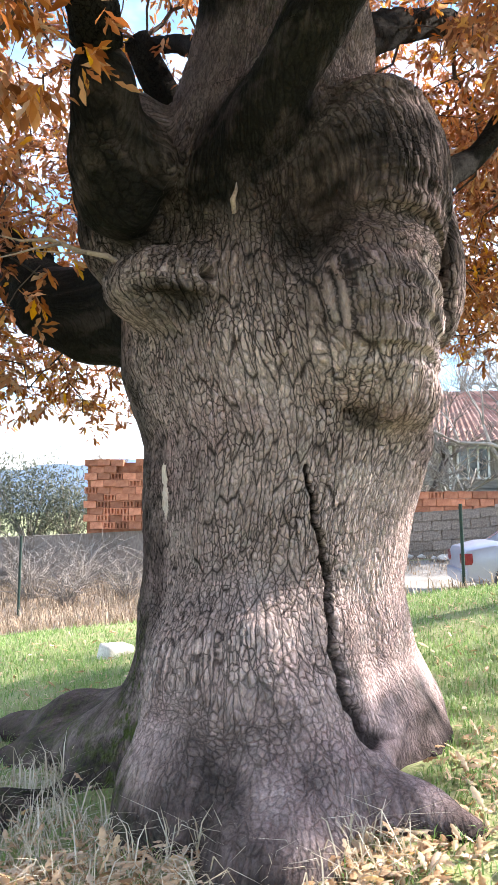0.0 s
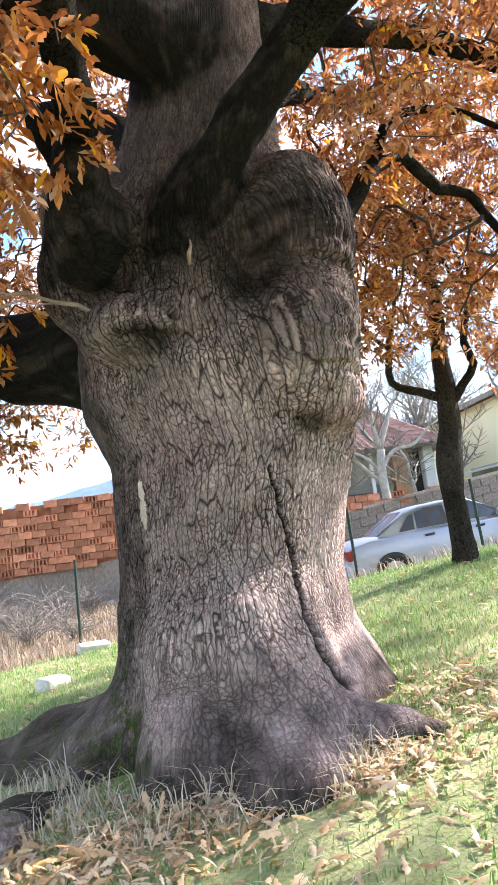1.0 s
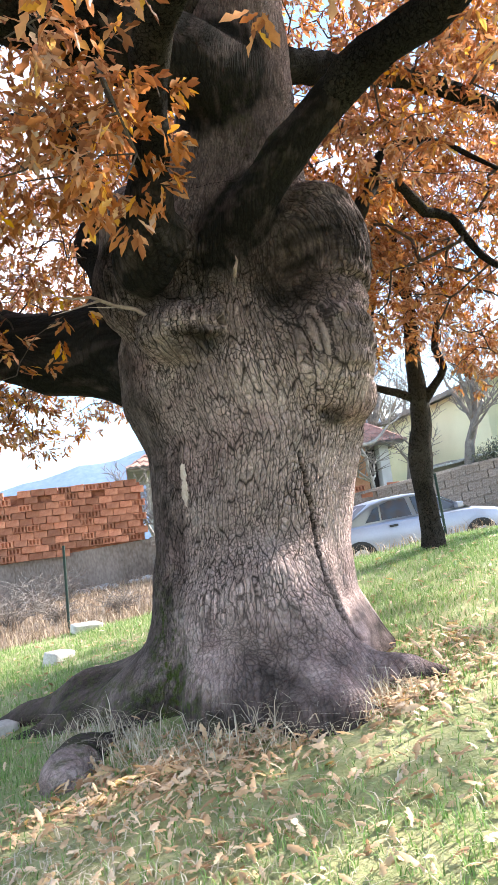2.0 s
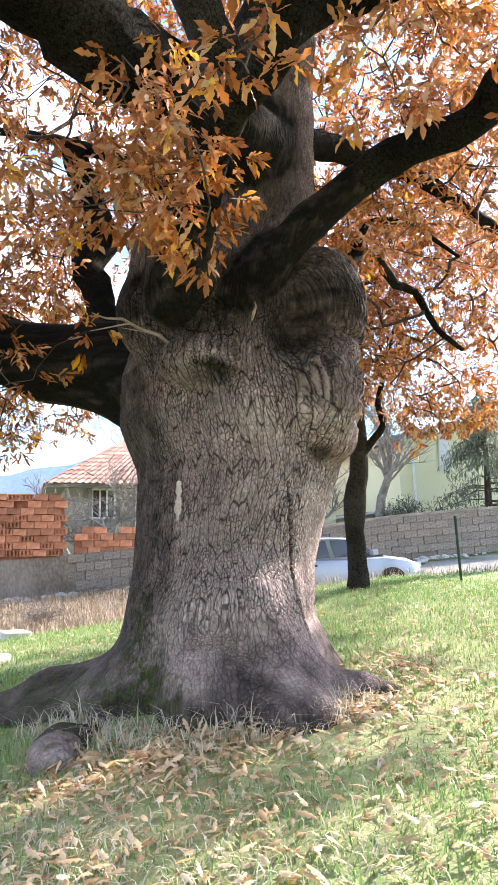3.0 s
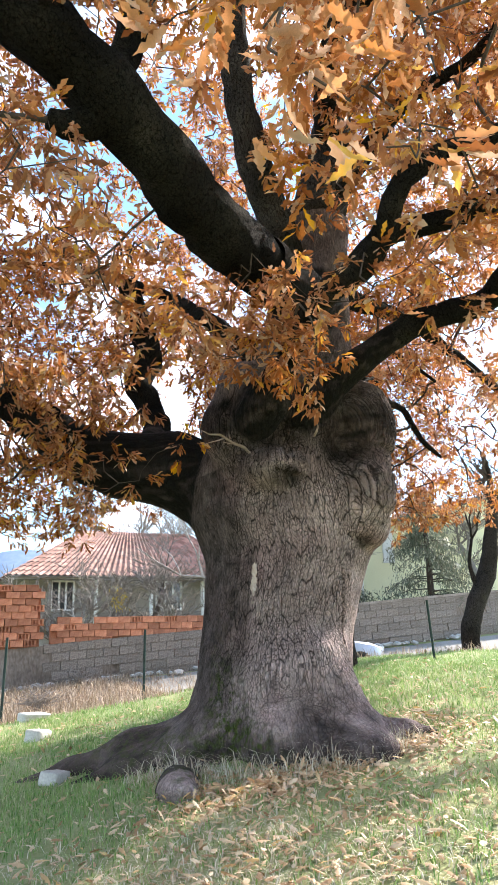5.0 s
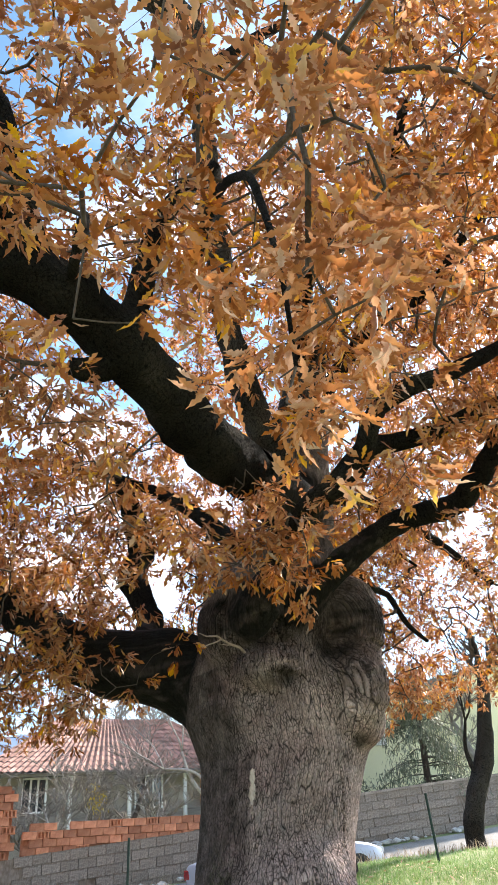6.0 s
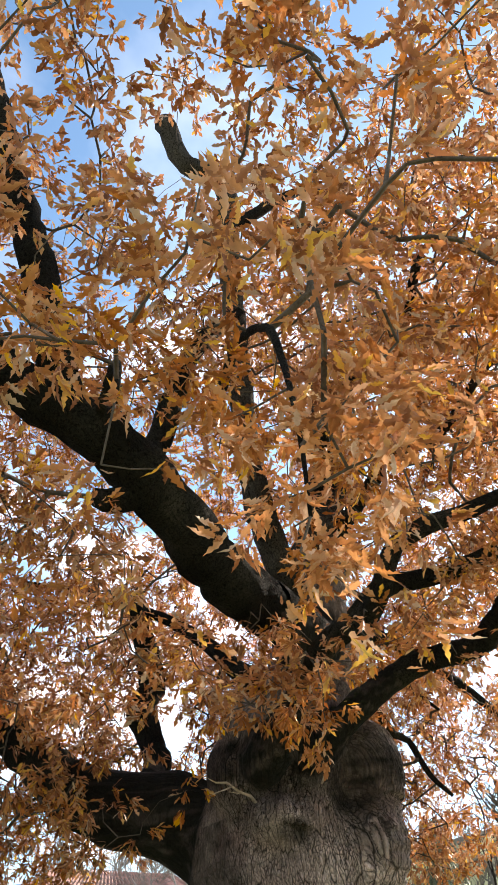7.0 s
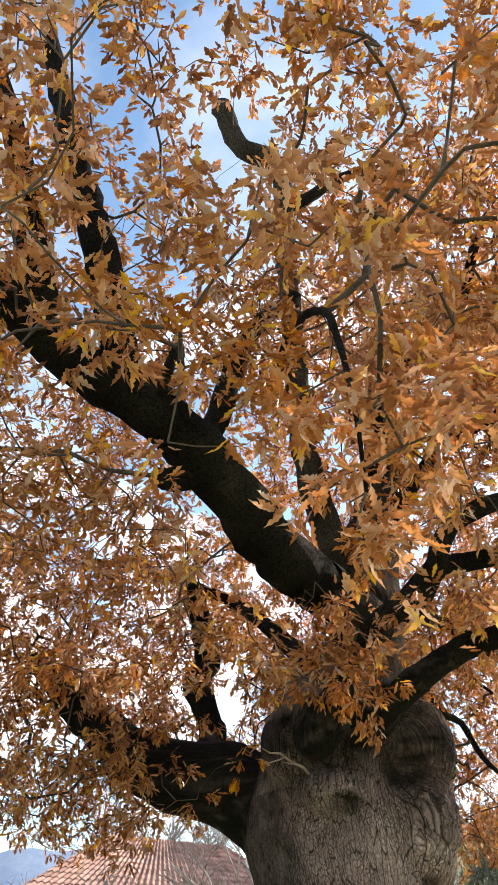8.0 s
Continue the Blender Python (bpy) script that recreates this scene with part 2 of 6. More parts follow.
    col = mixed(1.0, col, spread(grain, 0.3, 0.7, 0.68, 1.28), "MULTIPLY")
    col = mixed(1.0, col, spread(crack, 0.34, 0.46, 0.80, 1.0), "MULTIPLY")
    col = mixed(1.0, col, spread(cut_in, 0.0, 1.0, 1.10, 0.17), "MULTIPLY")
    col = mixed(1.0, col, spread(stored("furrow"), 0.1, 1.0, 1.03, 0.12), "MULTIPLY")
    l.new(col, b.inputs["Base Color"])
    b.inputs["Roughness"].default_value = 0.9
    b.inputs["Specular IOR Level"].default_value = 0.06
    tall = n.new("ShaderNodeMath")
    tall.operation = "MULTIPLY_ADD"
    tall.inputs[1].default_value = 0.55
    l.new(grain, tall.inputs[0])
    lift = n.new("ShaderNodeMath")
    lift.operation = "ADD"
    l.new(spread(cut_in, 0.0, 1.0, 0.8, 0.0), lift.inputs[0])
    l.new(times(dome, stored("plated")), lift.inputs[1])
    l.new(lift.outputs[0], tall.inputs[2])
    bp = n.new("ShaderNodeBump")
    bp.inputs["Strength"].default_value, bp.inputs["Distance"].default_value = 1.0, 0.024
    l.new(tall.outputs[0], bp.inputs["Height"])
    l.new(bp.outputs[0], b.inputs["Normal"])
    return m


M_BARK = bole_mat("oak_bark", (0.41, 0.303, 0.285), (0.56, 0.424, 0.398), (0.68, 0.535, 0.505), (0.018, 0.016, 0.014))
# limbs and leader: the crown's shade is put into these dark bark colours
M_LIMB_SHADED = bark_mat("limb_bark", (0.014, 0.0125, 0.0105), (0.027, 0.0245, 0.0205), (0.070, 0.064, 0.050), 42, 0.8)
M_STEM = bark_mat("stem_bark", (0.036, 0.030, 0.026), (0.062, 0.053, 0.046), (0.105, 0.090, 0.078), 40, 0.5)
M_LEADER_SHADED = bark_mat("shaded_leader_bark", (0.04, 0.035, 0.030), (0.075, 0.066, 0.057), (0.14, 0.125, 0.108), 40, 0.5)
M_TWIG = mat("twig_bark", (0.045, 0.034, 0.028), (0.115, 0.088, 0.072), 9, 0.9, 0.4, 60)
M_DEAD = mat("dead_wood", (0.20, 0.14, 0.115), (0.44, 0.335, 0.285), 12, 0.85, 0.4, 70)
M_SCAR = mat("bare_wood", (0.38, 0.29, 0.25), (0.66, 0.55, 0.49), 9, 0.85, 0.5, 80, stretch=(1, 1, 0.3))
M_LEAF = leaf_mat("oak_leaf", ((0.0, (0.22, 0.072, 0.026)), (0.3, (0.42, 0.152, 0.047)), (0.6, (0.58, 0.245, 0.080)), (0.78, (0.64, 0.345, 0.185)), (0.86, (0.58, 0.42, 0.31)), (0.90, (0.68, 0.35, 0.10)), (0.95, (0.78, 0.41, 0.05)), (1.0, (0.80, 0.46, 0.06))), 0.40, 0.40, clump=0.12)
M_LEAF_ONE = leaf_mat("oak_leaf_near", ((0.0, (0.37, 0.135, 0.045)), (0.4, (0.54, 0.235, 0.085)), (0.75, (0.60, 0.315, 0.16)), (1.0, (0.64, 0.43, 0.31))), island=False)
M_FALLEN = leaf_mat("fallen_leaf", ((0.0, (0.30, 0.17, 0.085)), (0.3, (0.52, 0.34, 0.19)), (0.7, (0.66, 0.48, 0.31)), (0.9, (0.68, 0.53, 0.39)), (1.0, (0.66, 0.40, 0.13))), 0.15)
M_GRASS = leaf_mat("grass_blade", ((0.0, (0.11, 0.22, 0.05)), (0.5, (0.22, 0.37, 0.10)), (0.82, (0.36, 0.46, 0.18)), (1.0, (0.60, 0.55, 0.37))), 0.35)
M_DRY = leaf_mat("dry_grass_blade", ((0.0, (0.18, 0.125, 0.085)), (0.6, (0.34, 0.255, 0.175)), (1.0, (0.54, 0.43, 0.31))), 0.2)
M_STRAW = leaf_mat("straw", ((0.0, (0.42, 0.35, 0.24)), (0.5, (0.60, 0.53, 0.40)), (1.0, (0.74, 0.68, 0.56))), 0.25)
M_TURF = mat("turf", (0.20, 0.25, 0.10), (0.40, 0.38, 0.21), 1.3, 1.0, 0.6, 45)
M_ROAD = mat("concrete_road", (0.20, 0.185, 0.165), (0.36, 0.335, 0.305), 1.2, 0.9, 0.3, 30)
M_DIRT = mat("dry_verge", (0.20, 0.155, 0.12), (0.36, 0.29, 0.22), 2.0, 1.0, 0.6, 35)


# ---- mesh helpers ----
def mesh_object(name, verts, faces, material, parent=None, label="", smooth=False):
    me = bpy.data.meshes.new(name)
    me.from_pydata([tuple(v) for v in verts], [], [tuple(f) for f in faces])
    me.materials.append(material)
    if smooth:
        me.polygons.foreach_set("use_smooth", [True] * len(me.polygons))
    me.update()
    ob = new(name, me)
    ob.parent = parent
    if label:
        ob["label"] = label
    return ob


def array_mesh(name, verts, loops, sizes, material, parent=None, smooth=False):
    """A mesh from numpy arrays: corner indices in a row, and the corner count of each face."""
    me = bpy.data.meshes.new(name)
    me.vertices.add(len(verts))
    me.vertices.foreach_set("co", np.asarray(verts, dtype=np.float32).ravel())
    me.loops.add(len(loops))
    me.loops.foreach_set("vertex_index", np.asarray(loops, dtype=np.int32))
    starts = np.concatenate(([0], np.cumsum(sizes)[:-1])).astype(np.int32)
    me.polygons.add(len(sizes))
    me.polygons.foreach_set("loop_start", starts)
    if smooth:
        me.polygons.foreach_set("use_smooth", np.ones(len(sizes), dtype=bool))
    me.update(calc_edges=True)
    me.validate()
    me.materials.append(material)
    ob = new(name, me)
    ob.parent = parent
    return ob


def part(name, bm, material, parent=None, label="", smooth=False):
    me = bpy.data.meshes.new(name)
    bm.normal_update()
    bm.to_mesh(me)
    bm.free()
    me.materials.append(material)
    if smooth:
        me.polygons.foreach_set("use_smooth", [True] * len(me.polygons))
    ob = new(name, me)
    ob.parent = parent
    if label:
        ob["label"] = label
    return ob


def box_bm(lo, hi, bevel=0.0, bm=None, m=None):
    bm = bm or bmesh.new()
    size = [b - a for a, b in zip(lo, hi)]
    mid = [(a + b) / 2 for a, b in zip(lo, hi)]
    got = bmesh.ops.create_cube(bm, size=1.0, matrix=(m or Matrix()) @ Matrix.Translation(mid) @ Matrix.Diagonal((*size, 1)))
    if bevel:
        edges = {e for v in got["verts"] for e in v.link_edges}
        bmesh.ops.bevel(bm, geom=list(edges), offset=bevel, segments=2, affect="EDGES", profile=0.7)
    return bm


def empty(name, at=(0, 0, 0), label="", category="", group=""):
    e = new(name)
    e.location = at
    tagged(e, label, category, group)
    return e


def tube(points, radii, sides=8, wobble=0.0, seed=0):
    """Vertices and faces of a round tube along points; wobble makes its section uneven."""
    p = np.array(points, dtype=float)
    r = np.array(radii, dtype=float)
    rng = np.random.RandomState(seed)
    way = np.gradient(p, axis=0)
    way /= np.maximum(np.linalg.norm(way, axis=1), 1e-9)[:, None]
    ref = np.array([0.0, 0.0, 1.0]) if abs(way[0][2]) < 0.9 else np.array([1.0, 0.0, 0.0])
    side = np.cross(way[0], ref)
    side /= np.linalg.norm(side)
    verts, faces = [], []
    lumps = 1 + wobble * (rng.rand(len(p), sides) - 0.5) * 2
    for i in range(len(p)):
        side = side - way[i] * side.dot(way[i])
        side /= max(np.linalg.norm(side), 1e-9)
        up = np.cross(way[i], side)
        for k in range(sides):
            a = 2 * math.pi * k / sides
            verts.append(p[i] + (side * math.cos(a) + up * math.sin(a)) * r[i] * lumps[i, k])
    for i in range(len(p) - 1):
        for k in range(sides):
            a, b = i * sides + k, i * sides + (k + 1) % sides
            faces.append((a, b, b + sides, a + sides))
    faces.append(tuple(range(sides))[::-1])
    faces.append(tuple((len(p) - 1) * sides + k for k in range(sides)))
    return verts, faces


def curve_points(ctrl, step=0.12):
    """Points at even steps on a smooth curve (Catmull-Rom) through rows of x, y, z, radius."""
    c = np.array(ctrl, dtype=float)
    c = np.vstack([2 * c[0] - c[1], c, 2 * c[-1] - c[-2]])
    out = []
    for i in range(1, len(c) - 2):
        n = max(2, int(np.linalg.norm(c[i + 1, :3] - c[i, :3]) / step))
        for t in np.linspace(0, 1, n, endpoint=False):
            a, b, d, e = c[i - 1], c[i], c[i + 1], c[i + 2]
            out.append(0.5 * (2 * b + (d - a) * t + (2 * a - 5 * b + 4 * d - e) * t * t + (3 * b - a - 3 * d + e) * t ** 3))
    out.append(c[-2])
    return np.array(out)


def join_tubes(list_of):
    verts, faces = [], []
    for v, f in list_of:
        o = len(verts)
        verts += list(v)
        faces += [tuple(i + o for i in g) for g in f]
    return verts, faces


# ---- ground ----
def smooth01(x):
    x = np.clip(x, 0.0, 1.0)
    return x * x * (3 - 2 * x)


def height(x, y):
    """The lie of the land: a lawn that rises to the east, a lower lane, the raised yard behind the wall."""
    x, y = np.asarray(x, float), np.asarray(y, float)
    lawn = np.where(x < 3, np.tanh(0.125 * np.clip(x, -30, 30)), 0.358 + 0.13 * np.tanh((x - 3) * 0.84)) + 0.035 * (np.clip(y, -30, 9) - 2.8)
    lawn = lawn + 0.02 * np.sin(1.3 * x + 0.6 * y) + 0.015 * np.sin(2.1 * y - 0.9 * x)
    lane = 0.02 + 0.065 * np.clip(x, -9, 22) + 0.045 * (np.clip(y, 8, 15.6) - 11) - 0.24 * smooth01((x - 0.3) / 2.0) * smooth01((15.5 - y) / 1.2)
    yard = 1.0 + 0.075 * np.clip(x, -6, 22)
    z = lawn + (lane - lawn) * smooth01((y - 8.9) / 1.5)
    z = z + (yard - z) * smooth01((y - 15.9) / 0.3)
    far = np.hypot(x, y)
    return z * (1 - smooth01((far - 60) / 200))


def sheet(name, xs, ys, lift, material):
    gx, gy = np.meshgrid(xs, ys)
    v = np.stack([gx, gy, height(gx, gy) + lift], -1).reshape(-1, 3)
    nx, ny = len(xs), len(ys)
    i = (np.arange(ny - 1)[:, None] * nx + np.arange(nx - 1)[None, :]).ravel()
    loops = np.stack([i, i + 1, i + nx + 1, i + nx], -1).ravel()
    return array_mesh(name, v, loops, np.full(len(i), 4), material, smooth=True)


far_x = [-3000, -1500, -700, -300, -150, -80, -50, -35, -25, -19, -15]
ground_x = np.concatenate([far_x, np.arange(-12, 16.01, 0.2), -np.array(far_x[::-1]) + 2])
ground_y = np.concatenate([[-3000, -1000, -300, -100, -50, -25, -15, -10], np.arange(-7, 17.01, 0.2), [18, 20, 24, 30, 40, 60, 100, 200, 500, 1200, 3000]])
ground = tagged(sheet("ground", ground_x, ground_y, 0.0, M_TURF), "sloping lawn of short green grass with bare earthy spots", "ground", kind="structure")
road = tagged(sheet("road", np.arange(1.2, 32.01, 0.4), np.arange(10.6, 15.41, 0.3), 0.012, M_ROAD), "pale worn concrete lane below a retaining wall", "road", kind="structure")
verge = tagged(sheet("verge", np.arange(-20, 1.41, 0.3), np.arange(9.3, 15.71, 0.2), 0.006, M_DIRT), "overgrown dry earth below the wall", "ground", kind="structure")


# ---- the old oak ----
oak = empty("oak_tree", (0, 4.1, 0), "huge old oak with a burred grey-brown trunk and orange-brown autumn leaves", "tree")
INV = Matrix.Translation((0, -4.1, 0))

# x, y, z, radius along each main limb
BOUGHS = {
    "front": [(-0.23, 3.37, 3.01, 0.175), (0.00, 3.11, 3.27, 0.160), (0.25, 2.85, 3.53, 0.140), (0.52, 2.58, 3.75, 0.128), (0.77, 2.24, 3.84, 0.118), (0.97, 1.87, 3.83, 0.114), (1.04, 1.52, 4.00, 0.114), (1.13, 1.17, 4.32, 0.109), (1.24, 0.81, 4.75, 0.091), (1.36, 0.45, 5.22, 0.068)],
    "middle": [(-0.72, 3.15, 2.95, 0.21), (-0.70, 3.01, 3.06, 0.193), (-0.65, 2.72, 3.28, 0.139), (-0.63, 2.43, 3.50, 0.106), (-0.64, 2.10, 3.62, 0.106), (-0.58, 1.77, 3.69, 0.106), (-0.50, 1.51, 3.74, 0.102), (-0.54, 1.22, 3.88, 0.091), (-0.52, 0.99, 4.09, 0.083), (-0.30, 0.80, 4.24, 0.079), (0.06, 0.60, 4.37, 0.071), (0.43, 0.39, 4.57, 0.059)],
    "middle_side": [(-0.54, 1.62, 3.74, 0.10), (-0.33, 1.56, 4.00, 0.098), (-0.07, 1.43, 4.10, 0.090), (0.19, 1.21, 4.12, 0.082), (0.43, 0.92, 4.18, 0.079), (0.71, 0.62, 4.24, 0.067)],
    "near_big": [(0.17, 3.34, 4.28, 0.305), (-0.34, 2.98, 4.25, 0.280), (-0.85, 2.63, 4.23, 0.270), (-1.40, 2.31, 4.24, 0.268), (-1.93, 1.98, 4.39, 0.258), (-2.47, 1.66, 4.65, 0.250), (-3.09, 1.45, 4.90, 0.230), (-3.77, 1.36, 5.07, 0.205), (-4.40, 1.18, 5.37, 0.165), (-5.03, 1.01, 5.70, 0.110)],
    "knee_stub": [(-2.40, 1.70, 4.6, 0.13), (-2.70, 1.72, 4.42, 0.11), (-2.92, 1.70, 4.38, 0.07)],
    "near_big_up": [(-2.47, 1.85, 4.72, 0.13), (-2.30, 1.64, 5.70, 0.11), (-2.15, 1.42, 6.31, 0.09), (-1.75, 1.23, 6.8, 0.06)],
    "west": [(-0.47, 4.67, 2.61, 0.508), (-0.95, 4.85, 2.86, 0.434), (-1.50, 5.08, 2.93, 0.367), (-1.85, 5.21, 3.05, 0.327), (-2.26, 5.53, 3.41, 0.263), (-2.72, 5.99, 3.91, 0.185), (-3.20, 6.50, 4.50, 0.100)],
    "west_stub": [(-1.25, 5.00, 3.05, 0.17), (-1.00, 5.35, 3.45, 0.165), (-1.00, 5.70, 3.92, 0.165), (-1.10, 5.88, 4.29, 0.178), (-0.95, 5.88, 4.59, 0.175), (-1.10, 5.76, 5.06, 0.160), (-1.36, 5.57, 5.59, 0.125)],
    "leader": [(-0.05, 3.75, 3.2, 0.66), (0.08, 3.55, 3.9, 0.48), (0.10, 3.40, 4.6, 0.41), (0.16, 3.28, 5.3, 0.34), (0.28, 3.15, 6.0, 0.28), (0.45, 3.2, 7.0, 0.19), (0.6, 3.4, 8.2, 0.12), (0.9, 3.6, 9.4, 0.06)],
    "upper_west": [(-3.15, 1.59, 4.9, 0.17), (-3.53, 1.19, 5.45, 0.165), (-3.84, 0.98, 6.2, 0.155), (-4.16, 0.83, 6.84, 0.14), (-4.48, 0.6, 7.54, 0.12), (-4.85, 0.33, 8.33, 0.08)],
    "upper_west_side": [(-3.95, 1.45, 5.25, 0.13), (-4.32, 0.94, 5.75, 0.125), (-4.7, 0.51, 6.54, 0.10), (-5.1, 0.3, 7.3, 0.07)],
    "leader_west": [(0.10, 3.40, 4.5, 0.22), (-0.44, 3.15, 5.2, 0.18), (-0.90, 2.84, 6.12, 0.16), (-1.11, 2.58, 7.13, 0.145), (-1.42, 2.15, 8.64, 0.135), (-1.69, 1.76, 10.27, 0.15), (-2.25, 1.84, 10.63, 0.14), (-2.67, 1.69, 11.29, 0.15)],
    "top_side": [(-1.55, 1.95, 9.5, 0.09), (-1.0, 1.6, 10.1, 0.08), (-0.4, 1.3, 10.6, 0.05)],
    "back_east": [(0.80, 4.1, 3.3, 0.12), (1.30, 4.6, 3.80, 0.08), (1.65, 4.85, 4.28, 0.07), (2.03, 5.06, 4.43, 0.065), (2.3, 5.1, 4.15, 0.055), (2.62, 5.19, 4.12, 0.045), (2.9, 5.2, 3.7, 0.038), (3.3, 5.3, 3.5, 0.025)],
    "back_east_side": [(1.65, 4.85, 4.28, 0.05), (1.9, 4.9, 4.75, 0.04), (2.5, 5.0, 4.85, 0.035), (3.2, 5.1, 4.6, 0.02)],
    "east": [(0.15, 3.40, 4.6, 0.16), (1.3, 4.1, 5.0, 0.11), (2.4, 4.6, 5.2, 0.09), (3.6, 4.9, 4.9, 0.07), (4.8, 5.2, 4.5, 0.045)],
    "back": [(0.1, 3.9, 3.8, 0.26), (0.6, 5.0, 5.0, 0.16), (1.4, 6.0, 5.8, 0.11), (2.6, 7.0, 6.2, 0.07)],
    "back_west": [(-0.2, 3.8, 3.8, 0.14), (-0.8, 5.2, 5.2, 0.08), (-1.8, 6.4, 6.1, 0.055), (-2.8, 7.2, 6.5, 0.035)],
    "over_lawn": [(0.2, 3.2, 5.4, 0.12), (0.7, 2.3, 6.3, 0.085), (1.2, 1.7, 6.6, 0.06), (1.5, 0.9, 7.2, 0.05), (2.1, 0.2, 7.3, 0.03)],
    "over_head": [(0.3, 3.1, 6.2, 0.16), (-0.1, 2.3, 6.9, 0.12), (0.45, 1.4, 7.5, 0.09), (0.3, 0.5, 8.1, 0.05)],
    "droop": [(-2.0, 1.2, 5.5, 0.05), (-2.25, 0.3, 5.1, 0.036), (-2.45, -0.5, 4.3, 0.026), (-2.60, -0.9, 3.5, 0.018), (-2.68, -1.10, 2.9, 0.012), (-2.72, -1.18, 2.40, 0.007)],
    "droop_west": [(-3.0, 1.5, 5.0, 0.05), (-3.15, 0.5, 4.5, 0.036), (-3.3, -0.4, 3.7, 0.024), (-3.4, -0.95, 2.9, 0.012)],
}
CURVES = {k: curve_points(v) for k, v in BOUGHS.items()}

# trunk: height, centre x, centre y, radius
CORE = np.array([(-0.500, 0.018, 4.482, 0.975), (0.000, 0.018, 4.482, 0.975), (0.300, 0.038, 4.534, 0.916), (0.600, 0.005, 4.507, 0.795),
                 (1.000, -0.044, 4.324, 0.767), (1.400, -0.007, 4.226, 0.788), (1.800, 0.055, 4.195, 0.850), (2.200, -0.031, 4.179, 0.912),
                 (2.600, -0.080, 4.122, 0.855), (3.000, -0.100, 4.054, 0.714), (3.300, -0.071, 3.891, 0.592), (3.700, 0.002, 3.679, 0.454), (4.400, 0.100, 3.450, 0.300)])
# lumps: centre, half sizes
LUMPS = [((0.538, 3.581, 3.041), (0.407, 0.686, 0.579)), ((0.478, 3.616, 2.393), (0.392, 0.697, 0.567)), ((0.555, 3.583, 2.000), (0.318, 0.399, 0.201)),
         ((-0.526, 3.305, 2.514), (0.307, 0.304, 0.198)), ((-0.740, 3.620, 2.980), (0.340, 0.360, 0.400)), ((0.965, 4.304, 2.930), (0.178, 0.298, 0.519)),
         ((-0.300, 3.140, 2.550), (0.040, 0.080, 0.090)), ((-0.620, 3.100, 3.100), (0.220, 0.220, 0.200)), ((-0.720, 3.420, 3.300), (0.270, 0.300, 0.320)),
         ((-1.520, 3.200, -0.150), (0.130, 0.190, 0.130)), ((-1.420, 3.460, -0.130), (0.120, 0.220, 0.140)), ((0.681, 3.171, 0.127), (0.110, 0.090, 0.080)),
         ((0.838, 3.079, 0.075), (0.090, 0.080, 0.070))]
# roots: x, y, z, radius
ROOTS = [[(0.153, 3.921, 0.334, 0.322), (0.428, 3.404, 0.038, 0.203), (0.646, 3.252, 0.037, 0.145), (0.841, 3.096, 0.044, 0.076)],
         [(0.253, 4.288, 0.278, 0.365), (0.732, 4.204, -0.018, 0.247), (0.939, 3.736, -0.088, 0.160)],
         [(-0.099, 3.718, 0.577, 0.546), (0.122, 3.429, 0.091, 0.335), (0.069, 2.921, -0.113, 0.339)],
         [(-0.276, 3.890, 0.392, 0.432), (-0.380, 3.450, -0.000, 0.360), (-0.450, 3.150, -0.200, 0.240)],
         [(-0.425, 4.238, 0.627, 0.466), (-0.761, 4.460, 0.129, 0.232), (-1.411, 4.709, -0.049, 0.218), (-1.950, 4.950, -0.190, 0.130), (-2.600, 5.100, -0.340, 0.090)],
         [(-0.45, 4.15, 0.28, 0.42), (-0.95, 4.20, -0.02, 0.27), (-1.55, 4.42, -0.19, 0.17), (-2.1, 4.6, -0.32, 0.10)],
         [(-0.50, 4.10, 0.15, 0.36), (-1.02, 3.90, -0.18, 0.15), (-1.300, 3.600, -0.200, 0.110), (-1.440, 3.350, -0.170, 0.120), (-1.470, 3.100, -0.240, 0.100)]]


def smin(a, b, k):
    h = np.clip(0.5 + 0.5 * (b - a) / k, 0, 1)
    return b + (a - b) * h - k * h * (1 - h)


